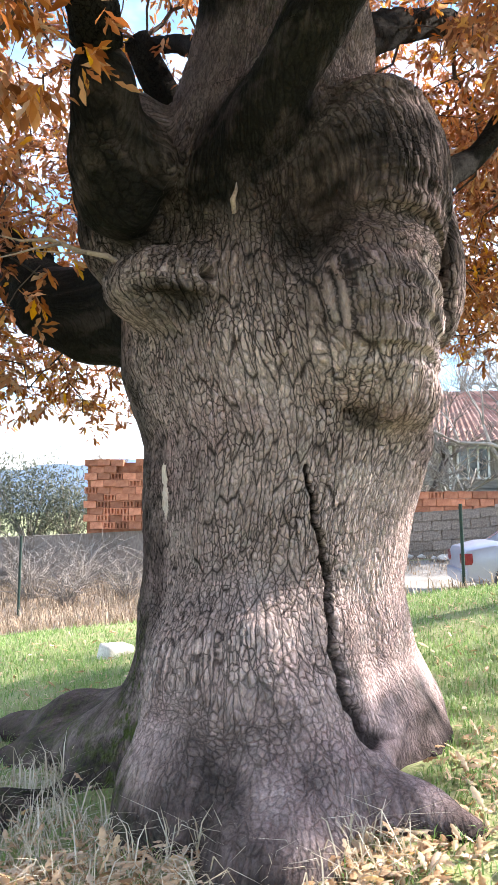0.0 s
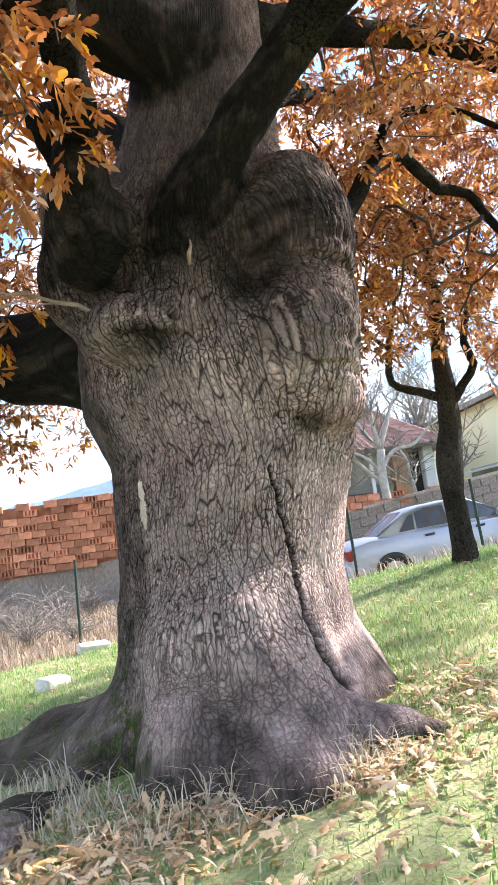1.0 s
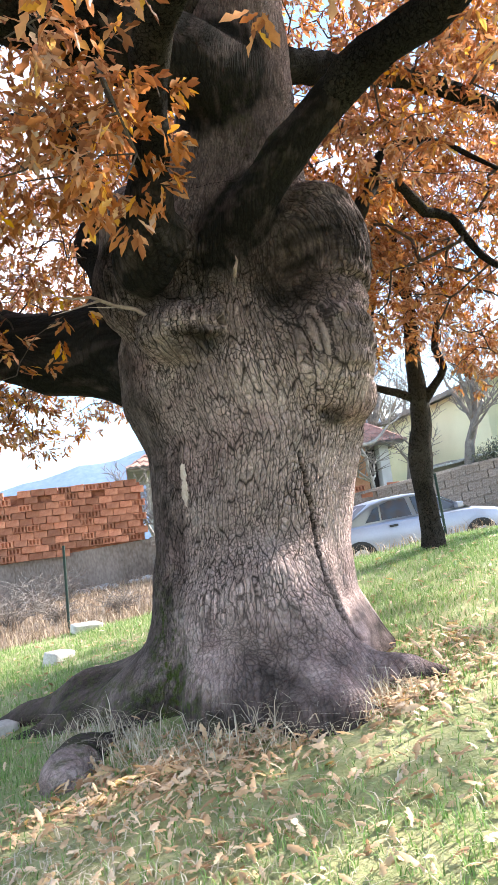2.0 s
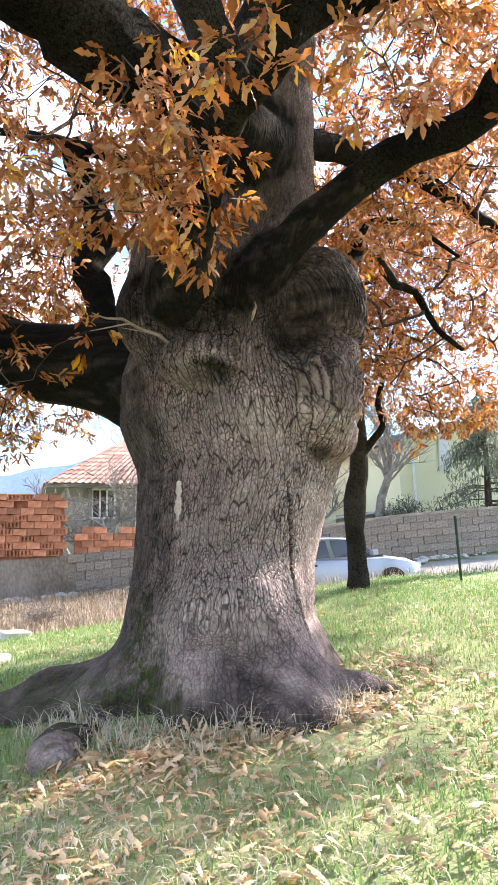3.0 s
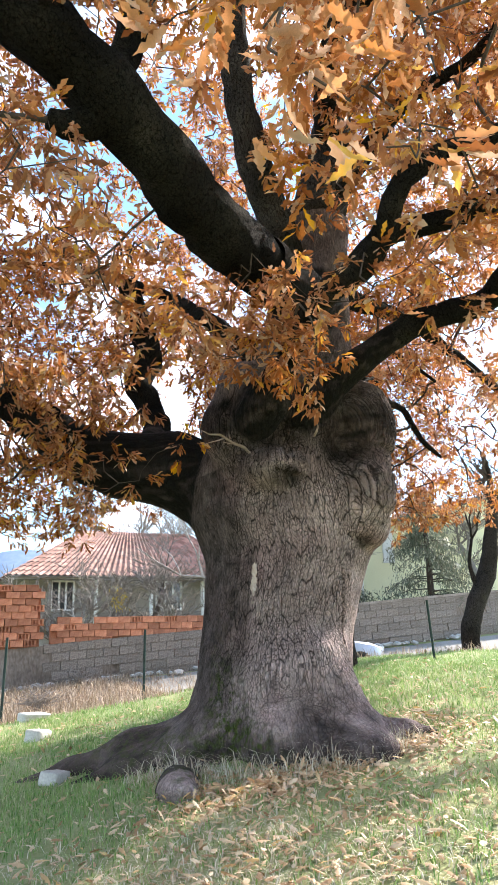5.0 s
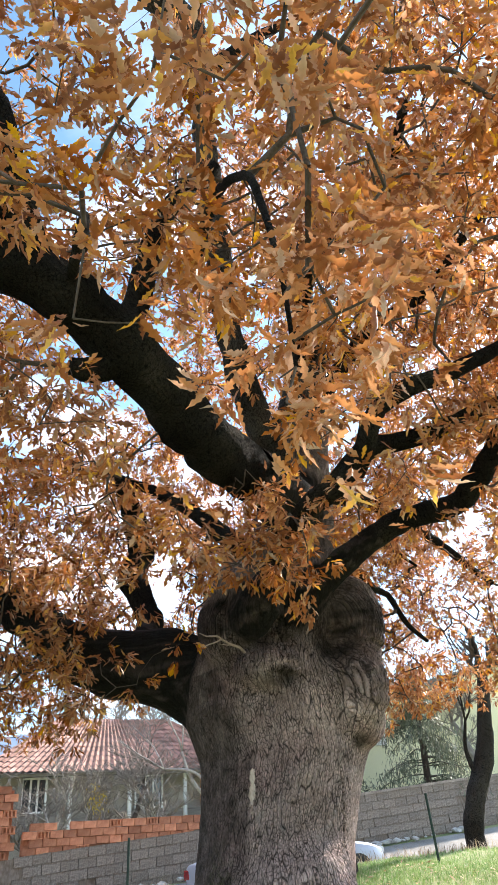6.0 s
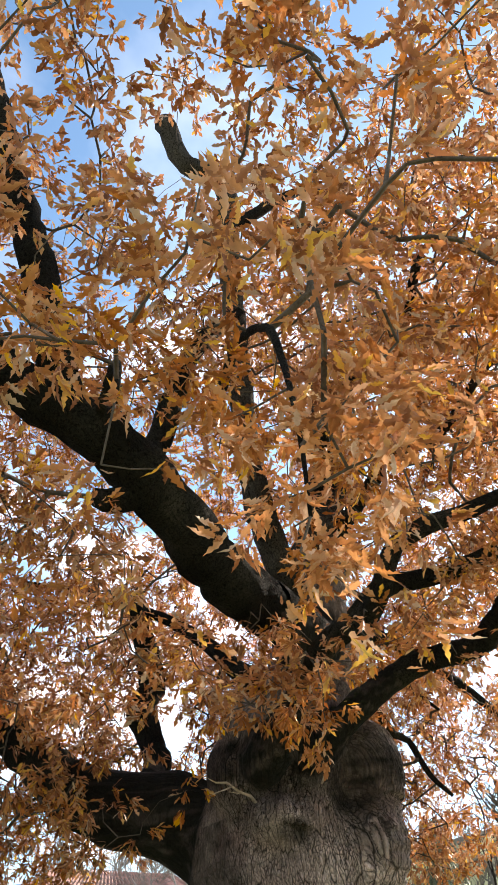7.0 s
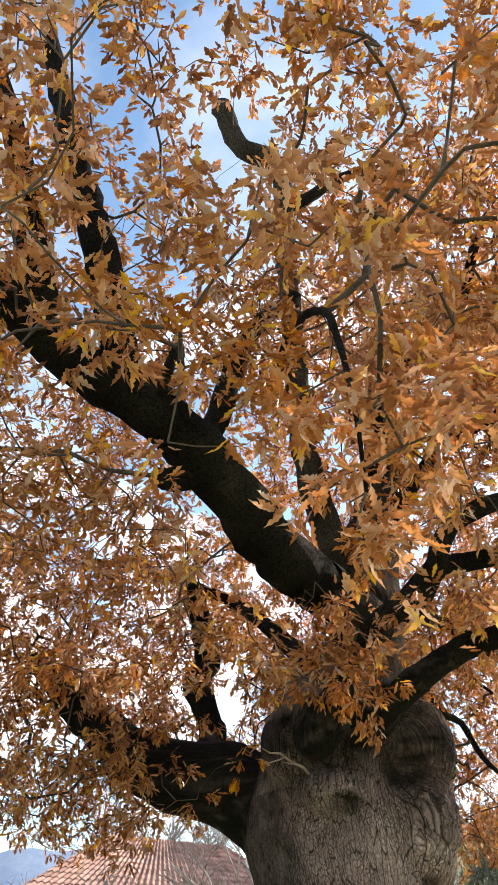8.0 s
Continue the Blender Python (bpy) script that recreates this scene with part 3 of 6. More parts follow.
def oak_field(X, Y, Z):
    """Distance (about) from the oak's bole, roots and limb stumps."""
    cx, cy, R = (np.interp(Z, CORE[:, 0], CORE[:, i]) for i in (1, 2, 3))
    ang = np.arctan2(X - cx, cy - Y)
    flute = 0.018 * np.sin(5 * ang + 1.0 + 0.5 * Z) + 0.012 * np.sin(9 * ang - 0.7 * Z)
    d = np.hypot(X - cx, (Y - cy) * 0.89) - R - flute * np.clip(2.6 - Z, 0.3, 1)
    d = np.maximum(d * 0.93, Z - 4.2)
    for (x, y, z), (a, b, c) in LUMPS:
        q = np.sqrt(((X - x) / a) ** 2 + ((Y - y) / b) ** 2 + ((Z - z) / c) ** 2)
        steep = np.sqrt(((X - x) / a ** 2) ** 2 + ((Y - y) / b ** 2) ** 2 + ((Z - z) / c ** 2) ** 2)
        d = smin(d, q * (q - 1) / np.maximum(steep, 1e-6), 0.10 if a > 0.25 else 0.05)
    for rows, k, reach in [(r, 0.16, 99) for r in ROOTS] + [(BOUGHS[n], 0.06, m) for n, m in
                           (("front", 4), ("middle", 3), ("near_big", 4), ("west", 4), ("leader", 5), ("west_stub", 2))]:
        for a, b in zip(rows[:reach], rows[1:reach]):
            a, b = np.array(a), np.array(b)
            ab = b[:3] - a[:3]
            t = np.clip(((X - a[0]) * ab[0] + (Y - a[1]) * ab[1] + (Z - a[2]) * ab[2]) / ab.dot(ab), 0, 1)
            q = np.sqrt((X - a[0] - t * ab[0]) ** 2 + (Y - a[1] - t * ab[1]) ** 2 + (Z - a[2] - t * ab[2]) ** 2) - (a[3] + t * (b[3] - a[3]))
            d = smin(d, q, k)
    return d


def surface_nets(field, lo, hi, h):
    axes = [np.arange(a, b, h) for a, b in zip(lo, hi)]
    X, Y, Z = np.meshgrid(*axes, indexing="ij", sparse=False)
    V = field(X, Y, Z).astype(np.float32)
    del X, Y, Z
    ins = V < 0
    c = [ins[i:ins.shape[0] - 1 + i, j:ins.shape[1] - 1 + j, k:ins.shape[2] - 1 + k] for i in (0, 1) for j in (0, 1) for k in (0, 1)]
    total = sum(x.astype(np.int8) for x in c)
    act = np.argwhere((total > 0) & (total < 8))
    index = -np.ones(total.shape, dtype=np.int32)
    index[tuple(act.T)] = np.arange(len(act))
    acc, cnt = np.zeros((len(act), 3)), np.zeros(len(act))
    corner = lambda o: V[act[:, 0] + o[0], act[:, 1] + o[1], act[:, 2] + o[2]]  # noqa: E731
    for ax in range(3):
        for u in (0, 1):
            for w in (0, 1):
                o = [0, 0, 0]
                o[(ax + 1) % 3], o[(ax + 2) % 3] = u, w
                p = list(o)
                p[ax] = 1
                a, b = corner(o), corner(p)
                on = (a < 0) != (b < 0)
                t = np.where(on, a / np.where(on, a - b, 1), 0)
                pos = np.tile(np.array(o, float), (len(act), 1))
                pos[:, ax] = t
                acc += pos * on[:, None]
                cnt += on
    verts = (act + acc / cnt[:, None]) * h + np.array(lo)
    quads = []
    for ax in range(3):
        u, w = (ax + 1) % 3, (ax + 2) % 3
        sl0, sl1 = [slice(None)] * 3, [slice(None)] * 3
        sl0[ax], sl1[ax] = slice(0, -1), slice(1, None)
        flip = ins[tuple(sl0)] != ins[tuple(sl1)]
        e = np.argwhere(flip)
        ok = (e[:, u] > 0) & (e[:, w] > 0) & (e[:, u] < index.shape[u]) & (e[:, w] < index.shape[w])
        e = e[ok]
        first = ins[tuple(e.T)]
        q = []
        for du, dw in ((-1, -1), (0, -1), (0, 0), (-1, 0)):
            f = e.copy()
            f[:, u] += du
            f[:, w] += dw
            q.append(index[tuple(f.T)])
        q = np.stack(q, -1)
        q[~first] = q[~first][:, ::-1]
        quads.append(q)
    q = np.concatenate(quads)
    return verts, q[(q >= 0).all(1)]


def refine(verts, quads):
    """Each quad becomes four."""
    e = np.sort(np.stack([quads, np.roll(quads, -1, 1)], -1).reshape(-1, 2), 1)
    uniq, inv = np.unique(e[:, 0].astype(np.int64) * (len(verts) + 1) + e[:, 1], return_inverse=True)
    a, b = uniq // (len(verts) + 1), uniq % (len(verts) + 1)
    n = len(verts)
    mids = (verts[a] + verts[b]) / 2
    cents = verts[quads].mean(1)
    em = (inv.reshape(-1, 4) + n)
    ce = np.arange(len(quads)) + n + len(mids)
    out = [np.stack([quads[:, i], em[:, i], ce, em[:, i - 1]], -1) for i in range(4)]
    return np.concatenate([verts, mids, cents]), np.concatenate(out)


def relax(verts, quads, times=2, share=0.5):
    i, j = quads.ravel(), np.roll(quads, -1, 1).ravel()
    for _ in range(times):
        acc, cnt = np.zeros_like(verts), np.zeros(len(verts))
        for p, q in ((i, j), (j, i)):
            for k in range(3):
                acc[:, k] += np.bincount(p, verts[q, k], len(verts))
            cnt += np.bincount(p, minlength=len(verts))
        verts = verts * (1 - share) + share * acc / np.maximum(cnt, 1)[:, None]
    return verts


def normals_of(verts, quads):
    n = np.cross(verts[quads[:, 2]] - verts[quads[:, 0]], verts[quads[:, 3]] - verts[quads[:, 1]])
    acc = np.stack([sum(np.bincount(quads[:, c], n[:, k], len(verts)) for c in range(4)) for k in range(3)], -1)
    return acc / np.maximum(np.linalg.norm(acc, axis=1), 1e-12)[:, None]


def cells(u, v, seed):
    """Distance to the nearest edge of scattered cells, and a random number for the cell."""
    iu, iv = np.floor(u).astype(int), np.floor(v).astype(int)
    f1, f2, who = np.full(u.shape, 9.0), np.full(u.shape, 9.0), np.zeros(u.shape)
    for du in (-1, 0, 1):
        for dv in (-1, 0, 1):
            a, b = iu + du, iv + dv
            h1 = np.modf(np.abs(np.sin(a * 127.1 + b * 311.7 + seed) * 43758.5453))[0]
            h2 = np.modf(np.abs(np.sin(a * 269.5 + b * 183.3 + seed) * 28571.123))[0]
            q = np.hypot(u - a - 0.15 - 0.7 * h1, v - b - 0.15 - 0.7 * h2)
            near = q < f1
            f2 = np.where(near, f1, np.minimum(f2, q))
            who = np.where(near, h1, who)
            f1 = np.where(near, q, f1)
    return f2 - f1, who


tv, tq = surface_nets(oak_field, (-2.75, 2.35, -0.45), (1.45, 5.85, 5.35), 0.036)
tv = relax(tv, tq, 2)
tv, tq = refine(tv, tq)
# the face of the bole towards the walk is meshed finer still
mid_q = tv[tq].mean(1)
front_q = (mid_q[:, 1] < 4.35) & (mid_q[:, 2] > -0.3) & (mid_q[:, 2] < 3.5) & (np.abs(mid_q[:, 0]) < 1.3) & (normals_of(tv, tq)[tq[:, 0]] @ np.array([-0.25, -1.0, 0.0]) > -0.25)
coarse = tq[~front_q]
tv, tq = refine(tv, tq[front_q])
tq = np.concatenate([tq, coarse])
tv = relax(tv, tq, 2)
tn = normals_of(tv, tq)
ccx, ccy = np.interp(tv[:, 2], CORE[:, 0], CORE[:, 1]), np.interp(tv[:, 2], CORE[:, 0], CORE[:, 2])
around = np.arctan2(tv[:, 0] - ccx, ccy - tv[:, 1])


def vnoise(u, v, seed=0.0):
    """Smooth noise from 0 to 1."""
    iu, iv = np.floor(u), np.floor(v)
    fu, fv = u - iu, v - iv
    fu, fv = fu * fu * (3 - 2 * fu), fv * fv * (3 - 2 * fv)
    h = lambda a, b: np.modf(np.abs(np.sin(a * 127.1 + b * 311.7 + seed * 74.7) * 43758.5453))[0]  # noqa: E731
    return (h(iu, iv) * (1 - fu) + h(iu + 1, iv) * fu) * (1 - fv) + (h(iu, iv + 1) * (1 - fu) + h(iu + 1, iv + 1) * fu) * fv


def rough(u, v, seed=0.0, octaves=3):
    """Several noises, each half as strong and twice as fine; about -0.5 to 0.5."""
    return sum((vnoise(u * 2 ** k, v * 2 ** k, seed + k) - 0.5) * 0.5 ** k for k in range(octaves))


# how near a vertex is to a limb: there shade is put into the colour, and the bark is tighter and smoother
shade_damp = np.zeros(len(tv))
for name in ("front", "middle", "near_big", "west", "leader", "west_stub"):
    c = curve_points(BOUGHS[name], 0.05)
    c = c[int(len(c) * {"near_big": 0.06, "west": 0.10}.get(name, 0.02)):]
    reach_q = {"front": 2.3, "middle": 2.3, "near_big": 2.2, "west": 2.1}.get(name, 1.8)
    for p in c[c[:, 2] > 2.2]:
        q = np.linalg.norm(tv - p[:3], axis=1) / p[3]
        shade_damp = np.maximum(shade_damp, np.clip((reach_q - q) / (reach_q - 1.25), 0, 1) * (1.0 if name != "leader" else 0.50))
U = around * 0.86
V = tv[:, 2] - 0.7 * np.tanh(2.2 * tn[:, 2]) * (np.hypot(tv[:, 0] - ccx, tv[:, 1] - ccy) - np.interp(tv[:, 2], CORE[:, 0], CORE[:, 3]))
lean_u = 0.05 * rough(U / 0.25, V / 0.6, 1) + 0.008 * rough(U / 0.03, V / 0.05, 2)
lean_v = 0.05 * rough(U / 0.05, V / 0.25, 3)
edge, who = cells((U + lean_u) / 0.036, (V + lean_v) / 0.13, 3.0)
edge2, _ = cells((U + lean_u * 1.2 + 0.3) / 0.075, (V + lean_v * 2) / 0.60, 8.0)
flat = 0.6 * np.clip((np.abs(tn[:, 2]) - 0.75) / 0.2, 0, 1)
bark_v = V
V = tv[:, 2]
age = np.clip((3.9 - V) / 0.8, 0.6, 1) * (1 - 0.45 * np.clip(shade_damp * 4 - 3, 0, 1))
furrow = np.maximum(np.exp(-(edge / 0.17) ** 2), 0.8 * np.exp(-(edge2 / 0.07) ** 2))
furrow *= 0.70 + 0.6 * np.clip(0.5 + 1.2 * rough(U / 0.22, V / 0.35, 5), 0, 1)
rise = -0.008 * furrow + (who - 0.5) * 0.005 + 0.005 * rough(U / 0.03, V / 0.05, 6) + 0.026 * rough(U / 0.35, V / 0.45, 7)
calm = 1 - 0.45 * np.clip((around - 0.42) / 0.2, 0, 1) * np.clip((1.75 - V) / 0.3, 0, 1) * (around < 2)
calm *= 1 - 0.35 * np.clip((-0.95 - around) / 0.14, 0, 1)
age = age * calm * (0.34 + 0.66 * np.clip((V - 0.1) / 0.75, 0, 1))
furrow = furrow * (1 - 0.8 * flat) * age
tv = tv + tn * (rise * (1 - 0.6 * flat) * age)[:, None]
# creases round the foot of the leader, rings round the great knob
up_wide = np.clip((V - 3.15) / 0.25, 0, 1) * np.clip((4.6 - V) / 0.5, 0, 1) * (tv[:, 1] < 3.6) * (np.abs(tv[:, 0]) < 0.75) * np.clip(1.6 - 2 * shade_damp, 0, 1)
tv = tv + tn * (0.011 * up_wide * np.sin(V * 95 + 9 * rough(U / 0.2, V / 0.2, 9) * 3 + 2 * tv[:, 0]))[:, None]
knob = np.sqrt(((tv[:, 0] + 0.40) / 0.22) ** 2 + ((tv[:, 2] - 2.58) / 0.19) ** 2) * (1 + 0.3 * rough(U / 0.1, V / 0.1, 4))
tv = tv + tn * ((0.018 * np.cos(knob * 9) * np.clip(1.5 - knob, 0, 1) - 0.05 * np.exp(-((tv[:, 0] + 0.44) / 0.20) ** 2 - ((tv[:, 2] - 2.40) / 0.045) ** 2)) * (tv[:, 1] < 3.6))[:, None]
# level folds round the flank of the burr
fold = np.clip((tv[:, 0] - 0.30) / 0.25, 0, 1) * np.clip((V - 1.95) / 0.2, 0, 1) * np.clip((3.05 - V) / 0.3, 0, 1) * (tv[:, 1] < 4.0)
wave = np.sin((V + 0.05 * tv[:, 0] + 0.10 * rough(U / 0.25, V / 0.3, 15)) * 2 * math.pi / 0.155)
tv = tv + tn * (0.016 * fold * (1 - np.abs(wave) ** 0.5 * (wave < 0) * 1.6))[:, None]
# the hollow between the front limb and the burr, and the smooth one under it
tv = tv - tn * (0.055 * np.exp(-((tv[:, 0] - 0.20 - 0.35 * (tv[:, 2] - 2.75)) / 0.22) ** 2 - ((tv[:, 2] - 2.74) / 0.30) ** 2) * (tv[:, 1] < 3.7))[:, None]
tv = tv - tn * (0.035 * np.exp(-((tv[:, 0] - 0.46) / 0.09) ** 2 - ((tv[:, 2] - 1.86 + 0.3 * (tv[:, 0] - 0.46)) / 0.045) ** 2) * (tv[:, 1] < 3.8))[:, None]
# creases under the folds of the burr
for cz, cxx, wide_x, deep in ((1.80, 0.52, 0.20, 0.022), (2.31, 0.70, 0.12, 0.012), (2.52, 0.72, 0.12, 0.015), (2.74, 0.74, 0.12, 0.012)):
    zz = cz + 0.05 * (tv[:, 0] - cxx) + 0.03 * rough(U / 0.12, V / 0.5, 12)
    tv = tv - tn * (deep * np.exp(-((tv[:, 0] - cxx) / wide_x) ** 2 - ((tv[:, 2] - zz) / 0.028) ** 2) * (tv[:, 1] < 3.9))[:, None]
slit = np.exp(-((tv[:, 0] - 0.93) / 0.06) ** 2 - ((tv[:, 2] - 2.80) / 0.24) ** 2 - ((tv[:, 1] - 4.02) / 0.14) ** 2)
tv = tv - tn * (0.10 * slit)[:, None]
# the long split in the bark
CRACK = np.array([(0.24, 0.62), (0.37, 0.465), (0.50, 0.385), (0.724, 0.315), (1.0, 0.29), (1.17, 0.275), (1.4, 0.225), (1.62, 0.19)])
cx_at = np.interp(tv[:, 2], CRACK[:, 0], CRACK[:, 1]) + 0.006 * np.sin(tv[:, 2] * 31) + 0.003 * np.sin(tv[:, 2] * 73)
slope = np.interp(tv[:, 2], [0.15, 0.45, 0.8, 1.7], [0.5, 0.85, 1, 1])
open_w = np.interp(tv[:, 2], [0.1, 0.35, 0.8, 1.2, 1.62], [0.016, 0.024, 0.020, 0.016, 0.010])
gap = np.clip(1.3 - np.abs(tv[:, 0] - cx_at) * slope / open_w, 0, 1) * (tv[:, 1] < ccy) * np.clip((tv[:, 2] - 0.25) / 0.08, 0, 1) * (tv[:, 2] < 1.64)
tv = tv - tn * (0.055 * gap)[:, None]
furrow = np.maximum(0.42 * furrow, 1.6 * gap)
# knot holes
for px, py, pz, pr, deep in ((0.27, 3.30, 1.92, 0.030, 0.10), (0.38, 3.30, 1.88, 0.018, 0.06), (-0.25, 3.1, 2.53, 0.03, 0.07), (-0.72, 3.2, 3.08, 0.075, 0.12), (-0.27, 3.2, 2.52, 0.035, 0.06), (-0.52, 3.25, 2.46, 0.03, 0.05), (0.11, 3.2, 2.44, 0.018, 0.03)):
    near = np.sqrt((tv[:, 0] - px) ** 2 + 0.3 * (tv[:, 1] - py) ** 2 + (tv[:, 2] - pz) ** 2)
    tv = tv - tn * (deep * np.clip(1.5 - near / pr, 0, 1))[:, None]
# shade painted into the hollows, under the knob and on the roots, with damp on the north-west ones
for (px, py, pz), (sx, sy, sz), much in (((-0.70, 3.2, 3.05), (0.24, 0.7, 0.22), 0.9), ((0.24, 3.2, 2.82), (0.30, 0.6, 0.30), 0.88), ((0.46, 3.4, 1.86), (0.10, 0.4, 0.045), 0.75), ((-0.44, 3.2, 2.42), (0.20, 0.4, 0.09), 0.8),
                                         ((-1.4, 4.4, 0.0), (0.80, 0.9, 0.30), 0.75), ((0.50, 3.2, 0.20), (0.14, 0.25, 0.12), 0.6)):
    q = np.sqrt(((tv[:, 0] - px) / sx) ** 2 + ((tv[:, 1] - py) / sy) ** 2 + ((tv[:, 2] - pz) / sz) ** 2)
    shade_damp = np.maximum(shade_damp, much * np.clip(1.6 - q, 0, 1))
shade_damp = np.maximum(shade_damp, 0.87 * np.clip((0.60 - V) / 0.5 + 0.9 * rough(U / 0.22, V / 0.3, 35), 0, 1))
# the upper bole's shade below the crown, painted in as a dark gradient
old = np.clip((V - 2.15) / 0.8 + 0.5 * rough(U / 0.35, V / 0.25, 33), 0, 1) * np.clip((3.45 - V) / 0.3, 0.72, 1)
shade_damp = np.maximum(shade_damp, 0.78 * np.clip((-0.66 - around) / 0.35 + 0.7 * rough(U / 0.15, V / 0.5, 31), 0, 1) * (around > -2.6) * (V < 2.6))
shade_damp = np.clip(np.maximum(shade_damp, 0.88 * old) + 0.18 * rough(U / 0.06, V / 0.08, 21) * (shade_damp > 0.05), 0, 1)
# less of that darkening on the bare knee of a root out on the lawn
shade_damp = shade_damp * np.where((np.hypot(tv[:, 0], tv[:, 1] - 4.1) > 1.5) & (tv[:, 1] < 3.3) & (tv[:, 2] < 0.6), 0.45, 1.0)
tv[:, 1] -= 4.1
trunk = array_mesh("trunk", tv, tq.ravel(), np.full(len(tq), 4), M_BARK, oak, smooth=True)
shade_stain = trunk.data.attributes.new("limb_bark", "FLOAT", "POINT")
if len(shade_stain.data) == len(shade_damp):
    shade_stain.data.foreach_set("value", shade_damp.astype(np.float32))
green = 1.5 * np.exp(-(((tv[:, 0] + 0.80) / 0.13) ** 2 + ((tv[:, 2] - 0.38) / 0.44) ** 2)) * (tv[:, 1] < 0)
green += 0.5 * np.exp(-((tv[:, 0] - 0.05) / 0.16) ** 2 - ((tv[:, 2] - 3.75) / 0.3) ** 2) * (tv[:, 1] < -0.2)
green += 0.9 * np.exp(-(((tv[:, 0] + 1.3) / 0.7) ** 2 + ((tv[:, 2] - 0.05) / 0.2) ** 2))
moss = trunk.data.attributes.new("moss", "FLOAT", "POINT")
if len(moss.data) == len(green):
    moss.data.foreach_set("value", green.astype(np.float32))
plated = trunk.data.attributes.new("plated", "FLOAT", "POINT")
if len(plated.data) == len(age):
    plated.data.foreach_set("value", np.clip(age * (1 - 0.5 * flat) * (1 - 0.75 * np.exp(-((tv[:, 0] - 0.30) / 0.22) ** 2 - ((tv[:, 2] - 2.92) / 0.24) ** 2)), 0, 1).astype(np.float32))
bark_uv = trunk.data.attributes.new("bark_uv", "FLOAT_VECTOR", "POINT")
if len(bark_uv.data) == len(U):
    bark_uv.data.foreach_set("vector", np.stack([U + lean_u, bark_v + lean_v, np.zeros(len(U))], -1).astype(np.float32).ravel())
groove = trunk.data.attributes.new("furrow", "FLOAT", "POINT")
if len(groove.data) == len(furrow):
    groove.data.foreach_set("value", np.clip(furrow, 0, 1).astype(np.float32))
trunk["label"] = "thick grey-brown trunk with ridged bark, burrs and a long crack"


def patch(name, centre, half, material, lift, label, ragged=0.35, seed=1.0):
    """A piece of the bole's own skin, a little proud of it."""
    c = tv[tq].mean(1) + np.array([0, 4.1, 0])
    q = ((c - np.array(centre)) / np.array(half)) ** 2
    wob = ragged * (np.sin(c[:, 2] * 37 + seed) * np.sin(c[:, 0] * 53 + seed) + np.sin(c[:, 2] * 90) * 0.5)
    some = tq[np.sqrt(q.sum(1)) + wob < 1]
    used, inv = np.unique(some, return_inverse=True)
    ob = array_mesh(name, tv[used] + normals_of(tv, tq)[used] * lift, inv.ravel(), np.full(len(some), 4), material, oak, smooth=True)
    ob["label"] = label
    return ob


patch("bark_scar", (-0.575, 3.53, 1.50), (0.020, 0.6, 0.16), M_SCAR, 0.004, "pale bare wood where the bark is gone", 0.30)

v, f = tube([(-0.135, -0.98, 2.82), (-0.13, -1.03, 2.86), (-0.115, -1.03, 2.91), (-0.118, -1.01, 2.955)], [0.010, 0.013, 0.009, 0.002], 6, 0.35, 5)
mesh_object("splinter", v, f, M_DEAD, oak, "pale splinter of bare wood")
limb_starts = {"front": 0.75, "middle": 0.6, "near_big": 0.85, "west": 1.2, "leader": 1.9}
for name, c in CURVES.items():
    run = np.concatenate([[0], np.cumsum(np.linalg.norm(np.diff(c[:, :3], axis=0), axis=1))])
    c = c[run >= limb_starts.get(name, 0.0)]
    rng = np.random.RandomState(len(name))
    c = c.copy()
    if name in limb_starts:
        c[:, 3] *= np.interp(np.arange(len(c)), [0, 4], [0.84, 1.0])
    c[1:, :3] += (rng.rand(len(c) - 1, 3) - 0.5) * c[1:, 3:4] * 0.22
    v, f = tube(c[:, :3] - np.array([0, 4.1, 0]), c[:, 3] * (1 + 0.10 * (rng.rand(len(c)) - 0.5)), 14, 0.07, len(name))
    mesh_object("limb", v, f, M_LEADER_SHADED if name in ("leader", "leader_west") else M_LIMB_SHADED, oak, smooth=True)


# branches grown towards leaf clusters
def underside(x, y):
    """How low the leaves hang over a place; south of the bole, kept above the camera's view."""
    z = 2.95 + 0.35 * np.sin(0.9 * x + 0.5) * np.cos(0.8 * y) + 0.0 * x
    z = np.where((x > -0.5) & (x < 1.8) & (y < 3.3), np.maximum(z, 1.5 + 0.88 * (y + 0.6)), z)
    z = np.where((x > 1.8), np.where(x < 3.3, 3.4, 2.65), z)
    z = np.where((x < -0.5) & (y < 0.8), np.maximum(z, 2.9 + 0.12 * np.abs(y)), z)
    z = np.where((x < -1.2) & (y > 3.6), 2.45, z)
    return z


rng = np.random.RandomState(11)
cand = rng.rand(42000, 3) * np.array([13.5, 13.5, 9.9]) + np.array([-7.2, -3.6, 2.2])
rad = ((cand[:, 0] + 0.4) / 6.6) ** 2 + ((cand[:, 1] - 3.1) / 6.4) ** 2 + ((cand[:, 2] - 5.2) / 6.6) ** 2
lumpy = np.sin(cand[:, 0] * 1.7 + 1.0) * np.sin(cand[:, 1] * 1.5 + 0.4) * np.sin(cand[:, 2] * 1.9) + 0.5 * np.sin(cand[:, 0] * 3.7) * np.sin(cand[:, 1] * 3.3 + 1)
keep = (rad < 1) & (rad > 0.10) & (cand[:, 2] > underside(cand[:, 0], cand[:, 1])) & (lumpy > -0.28)
keep &= ~((np.abs(cand[:, 0]) < 1.3) & (np.abs(cand[:, 1] - 3.6) < 1.2) & (cand[:, 2] < 4.3))
EYES = np.array([e for _, e, _, _ in PATH])
